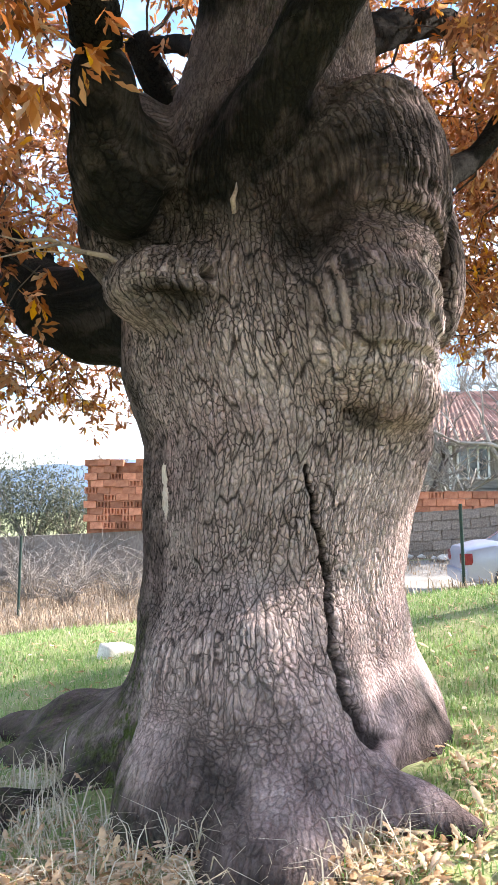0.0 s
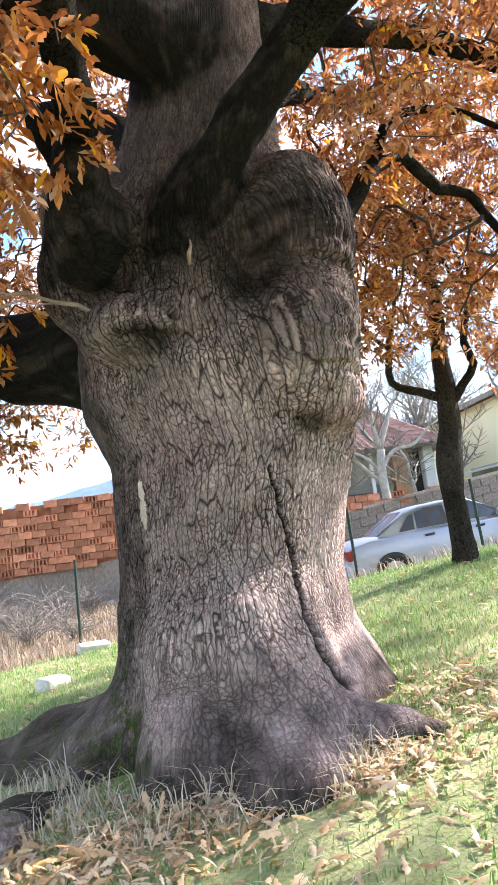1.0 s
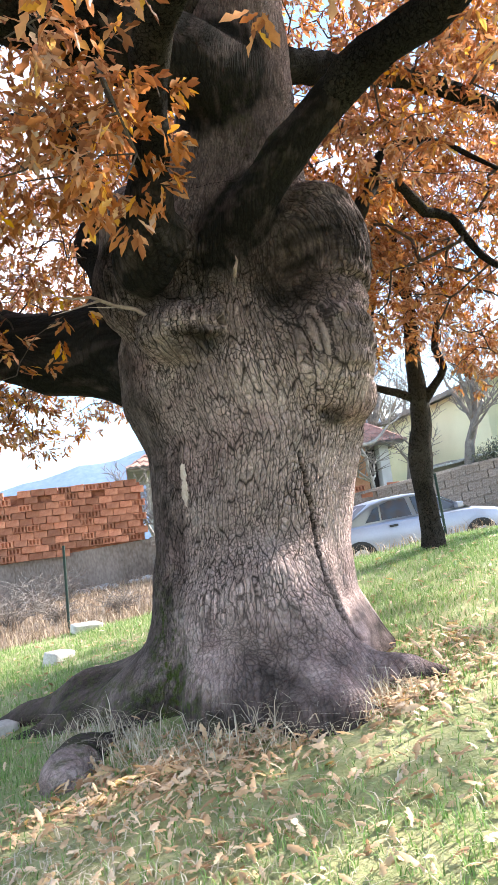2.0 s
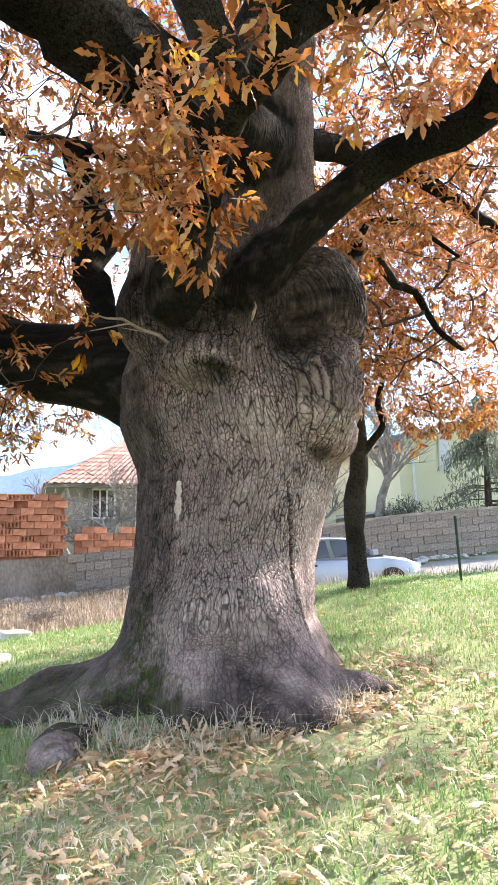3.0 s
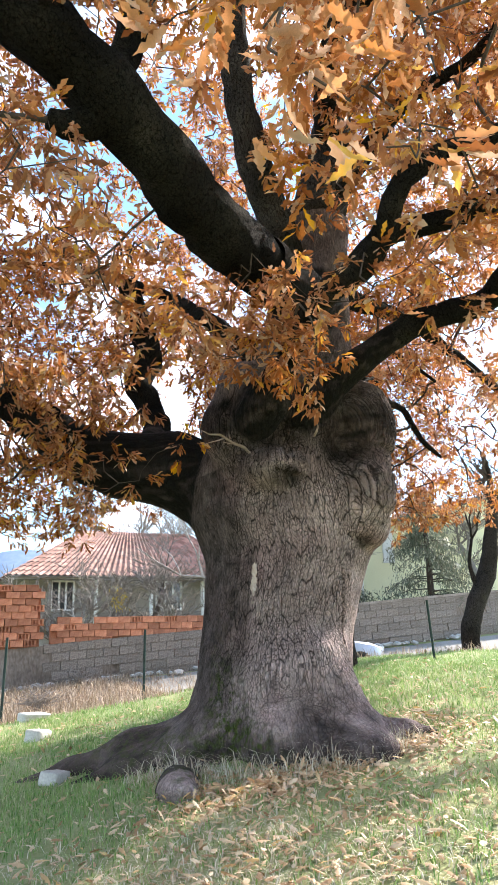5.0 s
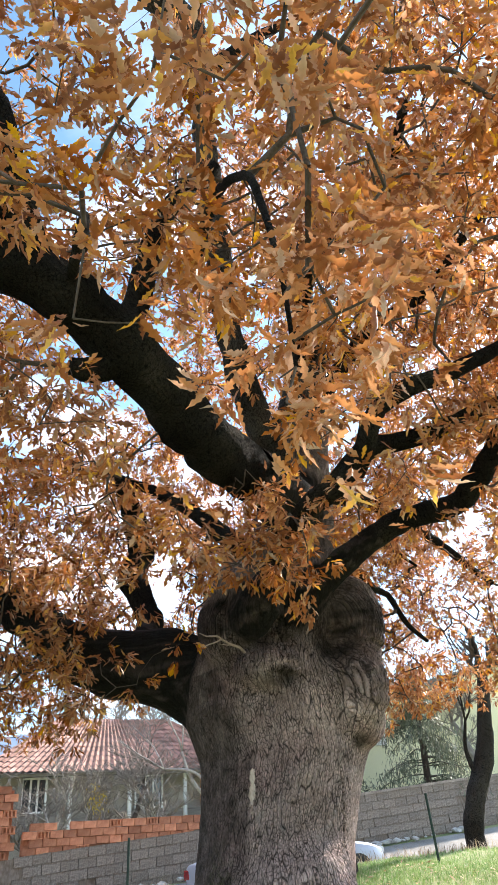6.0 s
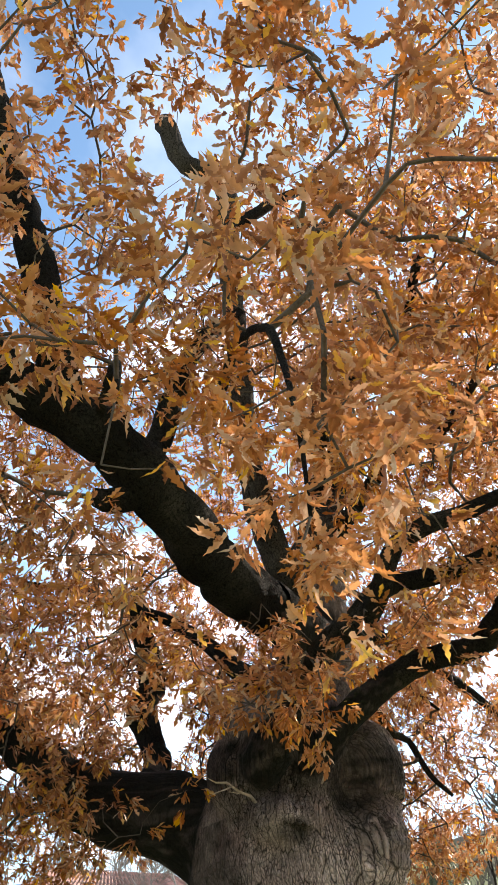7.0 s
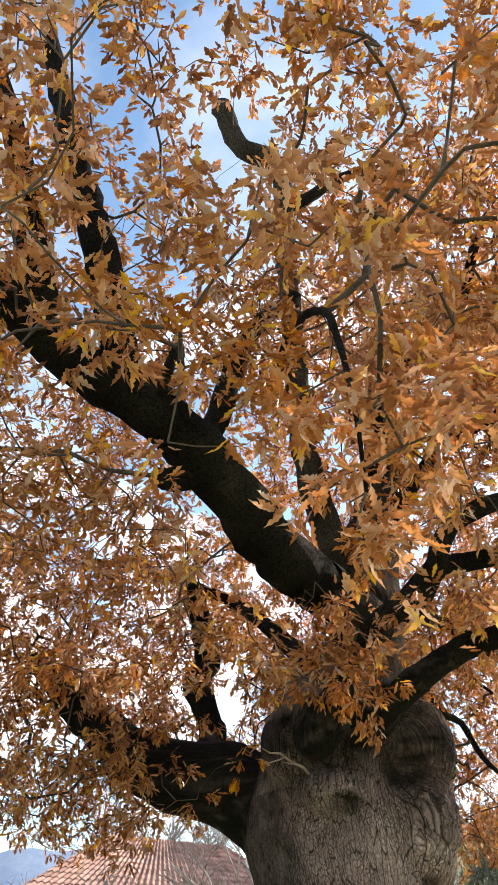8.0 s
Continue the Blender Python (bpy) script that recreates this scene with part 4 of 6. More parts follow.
keep &= np.min(np.linalg.norm(cand[:, None] - EYES[None], axis=2), axis=1) > 1.5
# leaf clusters are taken out on the sun's path, low over the east side, so that the bole's flank is lit
S = np.array(sun_way)
along = ((cand[:, 0] - 0.2) * S[0] + (cand[:, 1] - 3.9) * S[1]) / (S[0] ** 2 + S[1] ** 2)
aside = ((cand[:, 0] - 0.2) * S[1] - (cand[:, 1] - 3.9) * S[0]) / math.hypot(S[0], S[1])
lands = cand[:, 2] - along * S[2]
keep &= ~((along > 0.6) & (aside > -0.9) & (aside < np.where(lands < 0.45, 0.2, np.where(lands < 1.7, 0.55, 0.8))) & (lands > -0.1) & (lands < 3.0) & (rng.rand(len(cand)) < 0.93))
# taken out here too, so that sun reaches the front lawn
keep &= ~((aside > 0.95) & (aside < 4.0) & (lands > -0.7) & (lands < 0.35) & (along > 1.0) & (rng.rand(len(cand)) < 0.86))
# and here, so that sun reaches the low leaves near the walk's end
low_run = ((cand[:, 0] + 2.7) * S[0] + (cand[:, 1] + 1.2) * S[1]) / (S[0] ** 2 + S[1] ** 2)
low_off = np.abs((cand[:, 0] + 2.7) * S[1] - (cand[:, 1] + 1.2) * S[0]) / math.hypot(S[0], S[1])
keep &= ~((low_run > 0.5) & (low_off < 0.7) & (np.abs(cand[:, 2] - low_run * S[2] - 2.5) < 0.8) & (rng.rand(len(cand)) < 0.6))
# and on its south-east side, out of view, to let sun onto the lawn
keep &= ~((cand[:, 0] > 1.6) & (cand[:, 1] < 0.75 * cand[:, 0] - 0.1) & (rng.rand(len(cand)) < 0.85))
keep &= ~((cand[:, 2] > 7.2) & (rng.rand(len(cand)) < np.where(cand[:, 0] < -1.0, 0.72, 0.30)))
bare = np.array([p[:3] for n in ("near_big", "west", "front", "middle", "leader") for p in CURVES[n][2:-10:2]])
bare_r = np.array([p[3] for n in ("near_big", "west", "front", "middle", "leader") for p in CURVES[n][2:-10:2]])
keep[keep] &= np.min(np.linalg.norm(cand[keep][:, None] - bare[None], axis=2) - bare_r[None], axis=1) > 0.30
east_side = cand[:, 0] > 0.2 - 0.3 * (cand[:, 1] - 2)
cand = np.concatenate([cand[keep & east_side][:1650], cand[keep & ~east_side][:1450]])
stub = np.linalg.norm((cand - np.array([-2.3, 1.6, 10.6])) / np.array([0.9, 1.1, 1.0]), axis=1)
cand = cand[stub > 1]
extra = np.array([(-0.95, 2.05, 3.05), (-0.70, 2.30, 3.10), (-1.15, 2.25, 3.25), (-0.9, 1.8, 3.3), (-1.3, 1.9, 3.2), (-1.5, 2.1, 3.0), (-0.6, 2.0, 3.35), (-1.0, 2.3, 3.5), (-1.75, 2.2, 3.3),
                  (-0.85, 1.85, 2.85), (-2.0, 2.3, 3.1)])
extra = np.concatenate([extra, rng.rand(20, 3) * np.array([0.75, 0.8, 0.9]) + np.array([-1.50, 1.9, 3.05])])
# low shoots over the lawn, where the walk ends
low = np.concatenate([np.array(c) + rng.randn(k, 3) * 0.10 for c, k in (((-2.70, -1.16, 2.29), 2), ((-2.64, -1.29, 2.45), 2), ((-2.74, -1.04, 2.53), 1), ((-2.60, -1.21, 2.19), 1), ((-2.72, -1.35, 2.69), 2), ((-2.71, -1.53, 2.85), 2), ((-2.98, -1.65, 2.96), 1), ((-3.20, -1.61, 3.14), 2), ((-3.19, -0.83, 2.72), 1), ((-3.40, -0.74, 2.69), 1), ((-3.71, -0.93, 2.96), 1), ((-3.10, -0.89, 3.17), 1), ((-2.34, -1.05, 3.09), 1))])
low = low[np.min(np.linalg.norm(low[:, None] - EYES[None], axis=2), axis=1) > 0.95]
extra = np.concatenate([extra, low])
east_low = rng.rand(330, 3) * np.array([3.6, 3.6, 3.0]) + np.array([1.5, 3.9, 2.75])
east_low = east_low[east_low[:, 1] > 0.75 * east_low[:, 0] + 1.3]
along = ((east_low[:, 0] - 0.2) * S[0] + (east_low[:, 1] - 3.9) * S[1]) / (S[0] ** 2 + S[1] ** 2)
aside = ((east_low[:, 0] - 0.2) * S[1] - (east_low[:, 1] - 3.9) * S[0]) / math.hypot(S[0], S[1])
lands = east_low[:, 2] - along * S[2]
east_low = east_low[((aside > 0.8) & ((aside < 0.95) | (lands > 0.45) | (lands < -0.9))) | (aside < -0.9) | ((lands < -0.2) & (aside < 0.8)) | (lands > 2.9)]
over = rng.rand(330, 3) * np.array([3.0, 4.0, 4.2]) + np.array([-0.8, -1.3, 4.8])
over = over[over[:, 1] > 0.75 * over[:, 0] - 1.2]
h = cand - np.array([-1.37, 3.96, 3.45])
way_h = np.array([0.35, 0.97, 0.34]) / np.linalg.norm([0.35, 0.97, 0.34])
off = np.linalg.norm(h - (h @ way_h)[:, None] * way_h, axis=1)
cand = cand[~((off < 0.30 + 0.02 * np.abs(h @ way_h)) & (h @ way_h > -1.2))]
# a sight line kept clear from the camera's last place up to the broken top
way_h = np.array([-2.4, 1.8, 10.8]) - np.array([-3.85, -2.9, 1.0])
way_h /= np.linalg.norm(way_h)


def in_sight_line(p, wide):
    h = p - np.array([-3.85, -2.9, 1.0])
    run = h @ way_h
    return (np.linalg.norm(h - run[:, None] * way_h, axis=1) < wide) & (run > 3.0) & (run < 11.5)


cand, over = cand[~in_sight_line(cand, 0.45)], over[~in_sight_line(over, 0.45)]
def hides_limb(p, share):
    """Whether places lie on the camera's sight lines to the great limb, from the walk's end."""
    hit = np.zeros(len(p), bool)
    view_from = np.array([-3.8, -2.87, 1.0])
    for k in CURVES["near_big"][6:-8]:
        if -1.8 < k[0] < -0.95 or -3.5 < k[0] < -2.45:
            w = k[:3] - view_from
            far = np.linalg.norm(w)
            run = (p - view_from) @ (w / far)
            hit |= (np.linalg.norm(p - view_from - run[:, None] * (w / far), axis=1) < share * k[3] * run / far) & (run > 0.8) & (run < far + 0.1)
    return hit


cand = cand[~hides_limb(cand, 1.5)]
west_back = rng.rand(190, 3) * np.array([3.6, 4.6, 2.5]) + np.array([-5.0, 3.6, 2.65])
west_back = west_back[np.abs(west_back[:, 0] + 1.6) + 0.3 * np.abs(west_back[:, 2] - 3.3) > 0.35]
west_low = rng.rand(34, 3) * np.array([2.2, 3.0, 0.9]) + np.array([-4.0, 3.4, 2.25])
# leaf clusters added on the sun's path to shade the foot of the bole
run_e, off_e, drop_e = 3.6 + 3.6 * rng.rand(48), 0.52 + 0.22 * rng.rand(48), -0.05 + 0.85 * rng.rand(48)
h_e = np.array([S[0], S[1]]) / math.hypot(S[0], S[1])
east_shade = np.stack([0.2 + h_e[0] * run_e + h_e[1] * off_e, 3.9 + h_e[1] * run_e - h_e[0] * off_e, drop_e + run_e * S[2] / math.hypot(S[0], S[1])], -1)
# the north-east side of the crown, low and golden
north_east = rng.rand(300, 3) * np.array([5.2, 4.2, 3.3]) + np.array([1.3, 5.4, 3.40])
north_east = north_east[north_east[:, 2] < 4.4 + 0.9 * (north_east[:, 1] - 4.5)]
targets = np.concatenate([cand, extra, east_low, north_east, east_shade, over, west_low, west_back])
nodes = [p[:3] for c in CURVES.values() for p in c[len(c) // 5:]]
parent = [-1] * len(nodes)
order = np.argsort(np.min(np.linalg.norm(targets[:, None] - np.array(nodes)[None, ::4], axis=2), axis=1))
pos = np.zeros((90000, 3))
pos[:len(nodes)] = nodes
count = len(nodes)
tips = []
for t in targets[order]:
    dist = np.linalg.norm(pos[:count] - t, axis=1) + 0.25 * np.maximum(0, pos[:count, 2] - t[2])
    k = int(np.argmin(dist))
    gap_len = np.linalg.norm(pos[k] - t)
    steps = max(1, int(gap_len / 0.17))
    start, last = pos[k].copy(), k
    bend = (rng.rand(3) - 0.5) * 0.45 * min(gap_len, 0.7)
    kink = (rng.rand(4, 3) - 0.5) * min(0.32, 0.22 * gap_len)
    for s in range(1, steps + 1):
        w = s / steps
        pos[count] = start + (t - start) * w + bend * math.sin(math.pi * w) + kink[s % 4] * 0.35 * math.sin(math.pi * w) + (rng.rand(3) - 0.5) * 0.045
        parent.append(last)
        last = count
        count += 1
    tips.append(last)
parent = np.array(parent)
load = np.zeros(count)
load[tips] = 1.0
for i in range(count - 1, -1, -1):
    if parent[i] >= 0:
        load[parent[i]] += load[i] if load[i] else 0.2
thick = 0.0034 * np.maximum(load, 0.6) ** 0.42
thick = np.minimum(thick, 0.024)
sv, sl = [], []
own = np.where(parent >= 0)[0]
a, b = pos[parent[own]], pos[own]
ra, rb = np.where(parent[parent[own]] >= 0, thick[parent[own]], thick[own] * 1.15), thick[own]
way = b - a
way /= np.maximum(np.linalg.norm(way, axis=1), 1e-9)[:, None]
side = np.cross(way, np.array([0.31, 0.2, 0.93]))
side /= np.maximum(np.linalg.norm(side, axis=1), 1e-9)[:, None]
up = np.cross(way, side)
ring = []
for p, r in ((a, ra), (b, rb)):
    for k in range(4):
        an = 2 * math.pi * k / 4
        ring.append(p + (side * math.cos(an) + up * math.sin(an)) * r[:, None])
bv = np.stack(ring, 1).reshape(-1, 3) - np.array([0, 4.1, 0])
base = np.arange(len(own))[:, None] * 8
bl = np.stack([base + np.array([k, (k + 1) % 4, 4 + (k + 1) % 4, 4 + k]) for k in range(4)], 1).reshape(-1)
tagged(array_mesh("twig", bv, bl, np.full(len(own) * 4, 4), M_TWIG, oak, smooth=True), "thin dark twigs of the crown", kind="stuff")

# one oak leaf: lobed, folded on its midrib, hanging along -z from its stalk
LEAF_HALF = [(0.0, 0.0), (0.08, 0.12), (0.055, 0.26), (0.17, 0.38), (0.10, 0.50), (0.21, 0.64), (0.12, 0.76), (0.12, 0.90), (0.0, 1.0)]


def leaf_arrays(fold=0.35, curl=0.25):
    out, faces = [], []
    rib = [(0.0, 0.0), (0.0, 0.38), (0.0, 0.64), (0.0, 1.0)]
    left = LEAF_HALF[1:-1]
    for x, l in rib:
        out.append((0, curl * l * l - 0.1 * l, -l))
    for s in (1, -1):
        for x, l in left:
            out.append((s * x, abs(x) * fold + curl * l * l - 0.1 * l, -l))
    for s, o in ((0, 4), (1, 11)):
        ids = [(0, o, o + 1, o + 2, 1), (1, o + 2, o + 3, o + 4, 2), (2, o + 4, o + 5, o + 6, 3)]
        faces += [g if s else g[::-1] for g in ids]
    return np.array(out, float), faces


def plain_leaf(plain=True):
    """A leaf for the crowd: two folded lobed halves."""
    half = [(0.14, 0.28), (0.085, 0.42), (0.19, 0.62), (0.11, 0.82)] if plain else [(0.09, 0.14), (0.055, 0.24), (0.18, 0.40), (0.095, 0.51), (0.20, 0.67), (0.10, 0.83)]
    k = len(half)
    out = [(0, 0, 0), (0, 0.15, -1)]
    for s in (1, -1):
        out += [(s * x * 0.86, x * 0.55 + 0.32 * l * l - 0.12 * l, -l) for x, l in half]
    return np.array(out, float), [(1, *range(k + 1, 1, -1), 0), (0, *range(k + 2, 2 * k + 2), 1)]


def fine_leaf(lobes=4.5, bend=0.32, fold=0.5):
    """A leaf seen close: wavy lobes on both sides of a bent midrib."""
    out, faces = [], []
    for l in np.linspace(0, 1, 15):
        full = math.sin(math.pi * min(1.0, 0.06 + 0.98 * l ** 0.85)) ** 0.8
        w = 0.175 * full * (0.72 + 0.28 * math.sin(2 * math.pi * lobes * l - 0.6))
        y = bend * l * l - 0.10 * l + 0.02 * math.sin(9 * l)
        out += [(-w, y + w * fold, -l + 0.25 * w), (0, y, -l), (w, y + w * fold, -l + 0.25 * w)]
    for i in range(14):
        a = 3 * i
        faces += [(a, a + 1, a + 4, a + 3), (a + 1, a + 2, a + 5, a + 4)]
    return np.array(out, float), faces


def scatter_leaves(name, at, size, heading, material, parent=None, shape=None, origin=(0, 0, 0)):
    """Many leaves in one mesh: a place, a length and a 3 x 3 turn for each."""
    tmpl, faces = shape or leaf_arrays()
    v = np.einsum("nij,kj->nki", heading, tmpl) * size[:, None, None] + at[:, None, :] - np.array(origin)
    n, k = len(at), len(tmpl)
    flat_f = np.concatenate([np.array(f) for f in faces])
    loops = (np.arange(n)[:, None] * k + flat_f[None]).ravel()
    return array_mesh(name, v.reshape(-1, 3), loops, np.tile([len(f) for f in faces], n), material, parent)


def turns(rng, n, tilt=0.9):
    """Random turns: any heading, tilted from hanging by about tilt."""
    a, b, c = rng.rand(n) * 2 * math.pi, tilt * (0.75 + 0.5 * rng.randn(n)), rng.randn(n) * 0.6
    ca, sa, cb, sb, cc, sc = np.cos(a), np.sin(a), np.cos(b), np.sin(b), np.cos(c), np.sin(c)
    o, z = np.ones(n), np.zeros(n)
    Rz = np.stack([ca, -sa, z, sa, ca, z, z, z, o], -1).reshape(n, 3, 3)
    Rx = np.stack([o, z, z, z, cb, -sb, z, sb, cb], -1).reshape(n, 3, 3)
    Rt = np.stack([cc, -sc, z, sc, cc, z, z, z, o], -1).reshape(n, 3, 3)
    return Rz @ Rx @ Rt


def along_ways(rng, ways, roll=0.6):
    """Turns that lay each leaf along its own way, its blade mostly level across."""
    d = ways / np.maximum(np.linalg.norm(ways, axis=1), 1e-9)[:, None]
    x = np.cross(d, np.array([0.0, 0.0, 1.0])) + rng.randn(len(d), 3) * 0.12
    x -= d * (x * d).sum(1)[:, None]
    x /= np.maximum(np.linalg.norm(x, axis=1), 1e-9)[:, None]
    y = np.cross(-d, x)
    a = rng.randn(len(d)) * roll
    ca, sa = np.cos(a)[:, None], np.sin(a)[:, None]
    return np.stack([x * ca + y * sa, y * ca - x * sa, -d], -1)


tip_pos = pos[tips]
per = 52
n_leaf = len(tip_pos) * per
# leaves sit in tufts on a few short shoots round every tip
shoot = rng.randn(len(tip_pos), 6, 3)
shoot /= np.linalg.norm(shoot, axis=2)[:, :, None]
shoot[:, :, 2] *= 0.7
which = np.tile(np.arange(per) % 6, (len(tip_pos), 1))
reach = 0.10 + 0.24 * rng.rand(len(tip_pos), 6)
ends = tip_pos[:, None] + shoot * reach[:, :, None]
at = np.take_along_axis(ends, which[:, :, None], 1) + rng.randn(len(tip_pos), per, 3) * 0.022
at = at.reshape(-1, 3)
outward = np.take_along_axis(shoot, which[:, :, None], 1).reshape(-1, 3)
size = 0.075 + 0.06 * rng.rand(n_leaf)
fan = rng.randn(n_leaf, 3)
fan /= np.linalg.norm(fan, axis=1)[:, None]
R = along_ways(rng, 0.55 * outward + 0.75 * fan + np.array([0, 0, -0.60]))
fold_away = (at[:, 2] > underside(at[:, 0], at[:, 1]) - 0.35) | ((at[:, 0] < -1.9) & (at[:, 1] < 0.2) & (at[:, 2] > 1.62))
fold_away &= np.min(np.linalg.norm(at[:, None] - EYES[None], axis=2), axis=1) > 0.85
fold_away &= ~in_sight_line(at, 0.32) & ~hides_limb(at, 0.75)
at, size, R = at[fold_away], size[fold_away], R[fold_away]
near_zone = np.linalg.norm((at - np.array([-2.72, -1.18, 2.5])) / np.array([0.7, 0.5, 0.7]), axis=1)
near_ids = np.argsort(near_zone)[:300]
rest = np.ones(len(at), bool)
rest[near_ids] = False
clear = np.ones(len(at), bool)
for i0 in range(0, len(at), 20000):
    gap_b = np.linalg.norm(at[i0:i0 + 20000, None] - bare[None, ::2], axis=2) - bare_r[None, ::2]
    clear[i0:i0 + 20000] = gap_b.min(1) > 0.10
rest &= clear
close = np.linalg.norm(at - np.array([-3.2, -1.6, 2.0]), axis=1) < 4.3
nearest = np.linalg.norm(at - np.array([-3.0, -1.3, 2.5]), axis=1) < 1.9
for some, shape in ((rest & nearest, fine_leaf()), (rest & close & ~nearest, plain_leaf(False)), (rest & ~close, plain_leaf())):
    tagged(scatter_leaves("foliage", at[some], size[some], R[some], M_LEAF, oak, shape, (0, 4.1, 0)), "dense orange-brown lobed oak leaves", kind="stuff")
one_v, one_f = fine_leaf()
leaf_mesh = bpy.data.meshes.new("leaf")
leaf_mesh.from_pydata([tuple(v) for v in one_v], [], one_f)
leaf_mesh.materials.append(M_LEAF_ONE)
leaf_mesh.polygons.foreach_set("use_smooth", [True] * len(leaf_mesh.polygons))
for i in near_ids:
    ob = new("leaf", leaf_mesh)
    ob.parent = oak
    m = Matrix([list(r) for r in R[i]]).to_4x4()
    ob.matrix_local = Matrix.Translation(at[i] - np.array([0, 4.1, 0])) @ m @ Matrix.Scale(float(size[i]) * 0.92, 4)

# the pale dead twig on the bole
v, f = join_tubes([tube(np.array([(-0.48, 3.52, 2.58), (-0.66, 3.36, 2.62), (-0.80, 3.28, 2.70), (-0.93, 3.25, 2.72), (-1.08, 3.20, 2.77), (-1.20, 3.16, 2.75), (-1.30, 3.10, 2.76)]) - (0, 4.1, 0), [0.020, 0.015, 0.016, 0.012, 0.011, 0.007, 0.002], 8, 0.25, 2),
                   tube(np.array([(-1.02, 3.22, 2.75), (-1.12, 3.12, 2.69), (-1.20, 3.10, 2.66), (-1.32, 3.02, 2.60)]) - (0, 4.1, 0), [0.009, 0.007, 0.005, 0.002], 6, 0.2, 3),
                   tube(np.array([(-0.90, 3.25, 2.71), (-0.98, 3.16, 2.68), (-1.10, 3.10, 2.67)]) - (0, 4.1, 0), [0.006, 0.004, 0.002], 5, 0.2, 4)])
mesh_object("dead_twig", v, f, M_DEAD, oak, "broken pale dead twig", smooth=True)


# ---- more materials ----
M_ORANGE = mat("orange_brick", (0.36, 0.125, 0.07), (0.60, 0.27, 0.16), 6, 0.95, 0.6, 60, rand=0.38)
M_BLOCK = mat("grey_block", (0.125, 0.10, 0.082), (0.40, 0.335, 0.29), 1.4, 0.95, 0.8, 24, rand=0.12)
M_WALL = mat("weathered_concrete", (0.145, 0.112, 0.09), (0.33, 0.268, 0.228), 1.1, 0.95, 0.6, 22, stretch=(1, 1, 0.45))
M_DOOR_SHADE = mat("doorway_shade", (0.02, 0.018, 0.016), (0.05, 0.045, 0.04), 5, 1.0, 0.2, 30)
M_RENDER = mat("yellow_render", (0.70, 0.66, 0.42), (0.82, 0.78, 0.54), 0.7, 0.9, 0.2, 30)
M_WHITE = mat("white_paint", (0.66, 0.65, 0.63), (0.82, 0.81, 0.79), 3, 0.6, 0.2, 40)
M_TIMBER = mat("weathered_timber", (0.16, 0.14, 0.125), (0.30, 0.27, 0.24), 5, 0.9, 0.4, 50, stretch=(0.3, 1, 3))
M_HOUSE = mat("old_plaster", (0.28, 0.25, 0.22), (0.46, 0.42, 0.37), 1.2, 0.95, 0.3, 30)
M_RUST = mat("orange_plaster", (0.38, 0.19, 0.10), (0.52, 0.28, 0.16), 1.5, 0.95, 0.3, 30)
M_TILE = mat("roof_tile", (0.27, 0.145, 0.115), (0.46, 0.275, 0.225), 2.0, 0.9, 0.4, 30, island=True, rand=0.3)
M_POST = mat("green_post_paint", (0.012, 0.03, 0.025), (0.03, 0.055, 0.045), 12, 0.6, 0.2, 60)
M_STONE = mat("pale_stone", (0.40, 0.385, 0.36), (0.62, 0.60, 0.57), 6, 0.9, 0.5, 40, rand=0.15)
M_CAR = mat("silver_paint", (0.33, 0.35, 0.43), (0.37, 0.39, 0.47), 1.5, 0.32, 0.0, 30, metal=0.35, spec=0.5)
M_TYRE = mat("tyre_rubber", (0.018, 0.018, 0.018), (0.035, 0.034, 0.033), 10, 0.85, 0.2, 60)
M_RIM = mat("wheel_metal", (0.32, 0.32, 0.33), (0.48, 0.48, 0.49), 6, 0.4, 0.0, 30, metal=0.7)
M_TRIM = mat("black_trim", (0.02, 0.02, 0.022), (0.04, 0.04, 0.042), 8, 0.55, 0.0, 30)
M_LAMP = mat("red_lens", (0.15, 0.008, 0.012), (0.24, 0.015, 0.018), 8, 0.2, 0.0, 30, spec=0.5)
M_CLEAR = mat("clear_lens", (0.6, 0.6, 0.6), (0.75, 0.75, 0.75), 8, 0.15, 0.0, 30, spec=0.5)
M_PALEBARK = mat("pale_bark", (0.24, 0.215, 0.19), (0.52, 0.48, 0.44), 6, 0.9, 0.4, 50)
M_GREYTWIG = mat("grey_twig", (0.14, 0.12, 0.105), (0.30, 0.265, 0.235), 7, 0.9, 0.3, 40)
M_NEEDLE = leaf_mat("conifer_needle", ((0.0, (0.09, 0.11, 0.07)), (0.6, (0.17, 0.185, 0.125)), (1.0, (0.28, 0.28, 0.21))), 0.2)
M_YELLOW = leaf_mat("yellow_leaf", ((0.0, (0.55, 0.38, 0.04)), (1.0, (0.72, 0.55, 0.08))), 0.4)


def glass(name, tint, rough=0.05):
    m = bpy.data.materials.new(name)
    m.use_nodes = True
    b = m.node_tree.nodes["Principled BSDF"]
    b.inputs["Base Color"].default_value = (*tint, 1)
    b.inputs["Roughness"].default_value = rough
    b.inputs["Specular IOR Level"].default_value = 0.8
    return m


M_GLASS = glass("dark_window_glass", (0.03, 0.035, 0.04))
M_CARGLASS = glass("car_glass", (0.045, 0.05, 0.055), 0.04)
M_SHEEN = glass("rear_screen", (0.22, 0.25, 0.30), 0.06)

# ---- the retaining wall along the lane ----
WALL_Y = 15.8


def wall_top(x):
    return float(np.interp(x, [-14, -5.4, -0.7, 3.7, 8.4, 13, 22], [0.55, 0.93, 1.20, 1.50, 2.10, 2.44, 3.0]))


def wall_foot(x):
    return float(np.interp(x, [-14, -0.64, 1.24, 9.5, 11.5, 22], [-0.45, 0.25, 0.38, 0.88, 1.05, 1.7]))


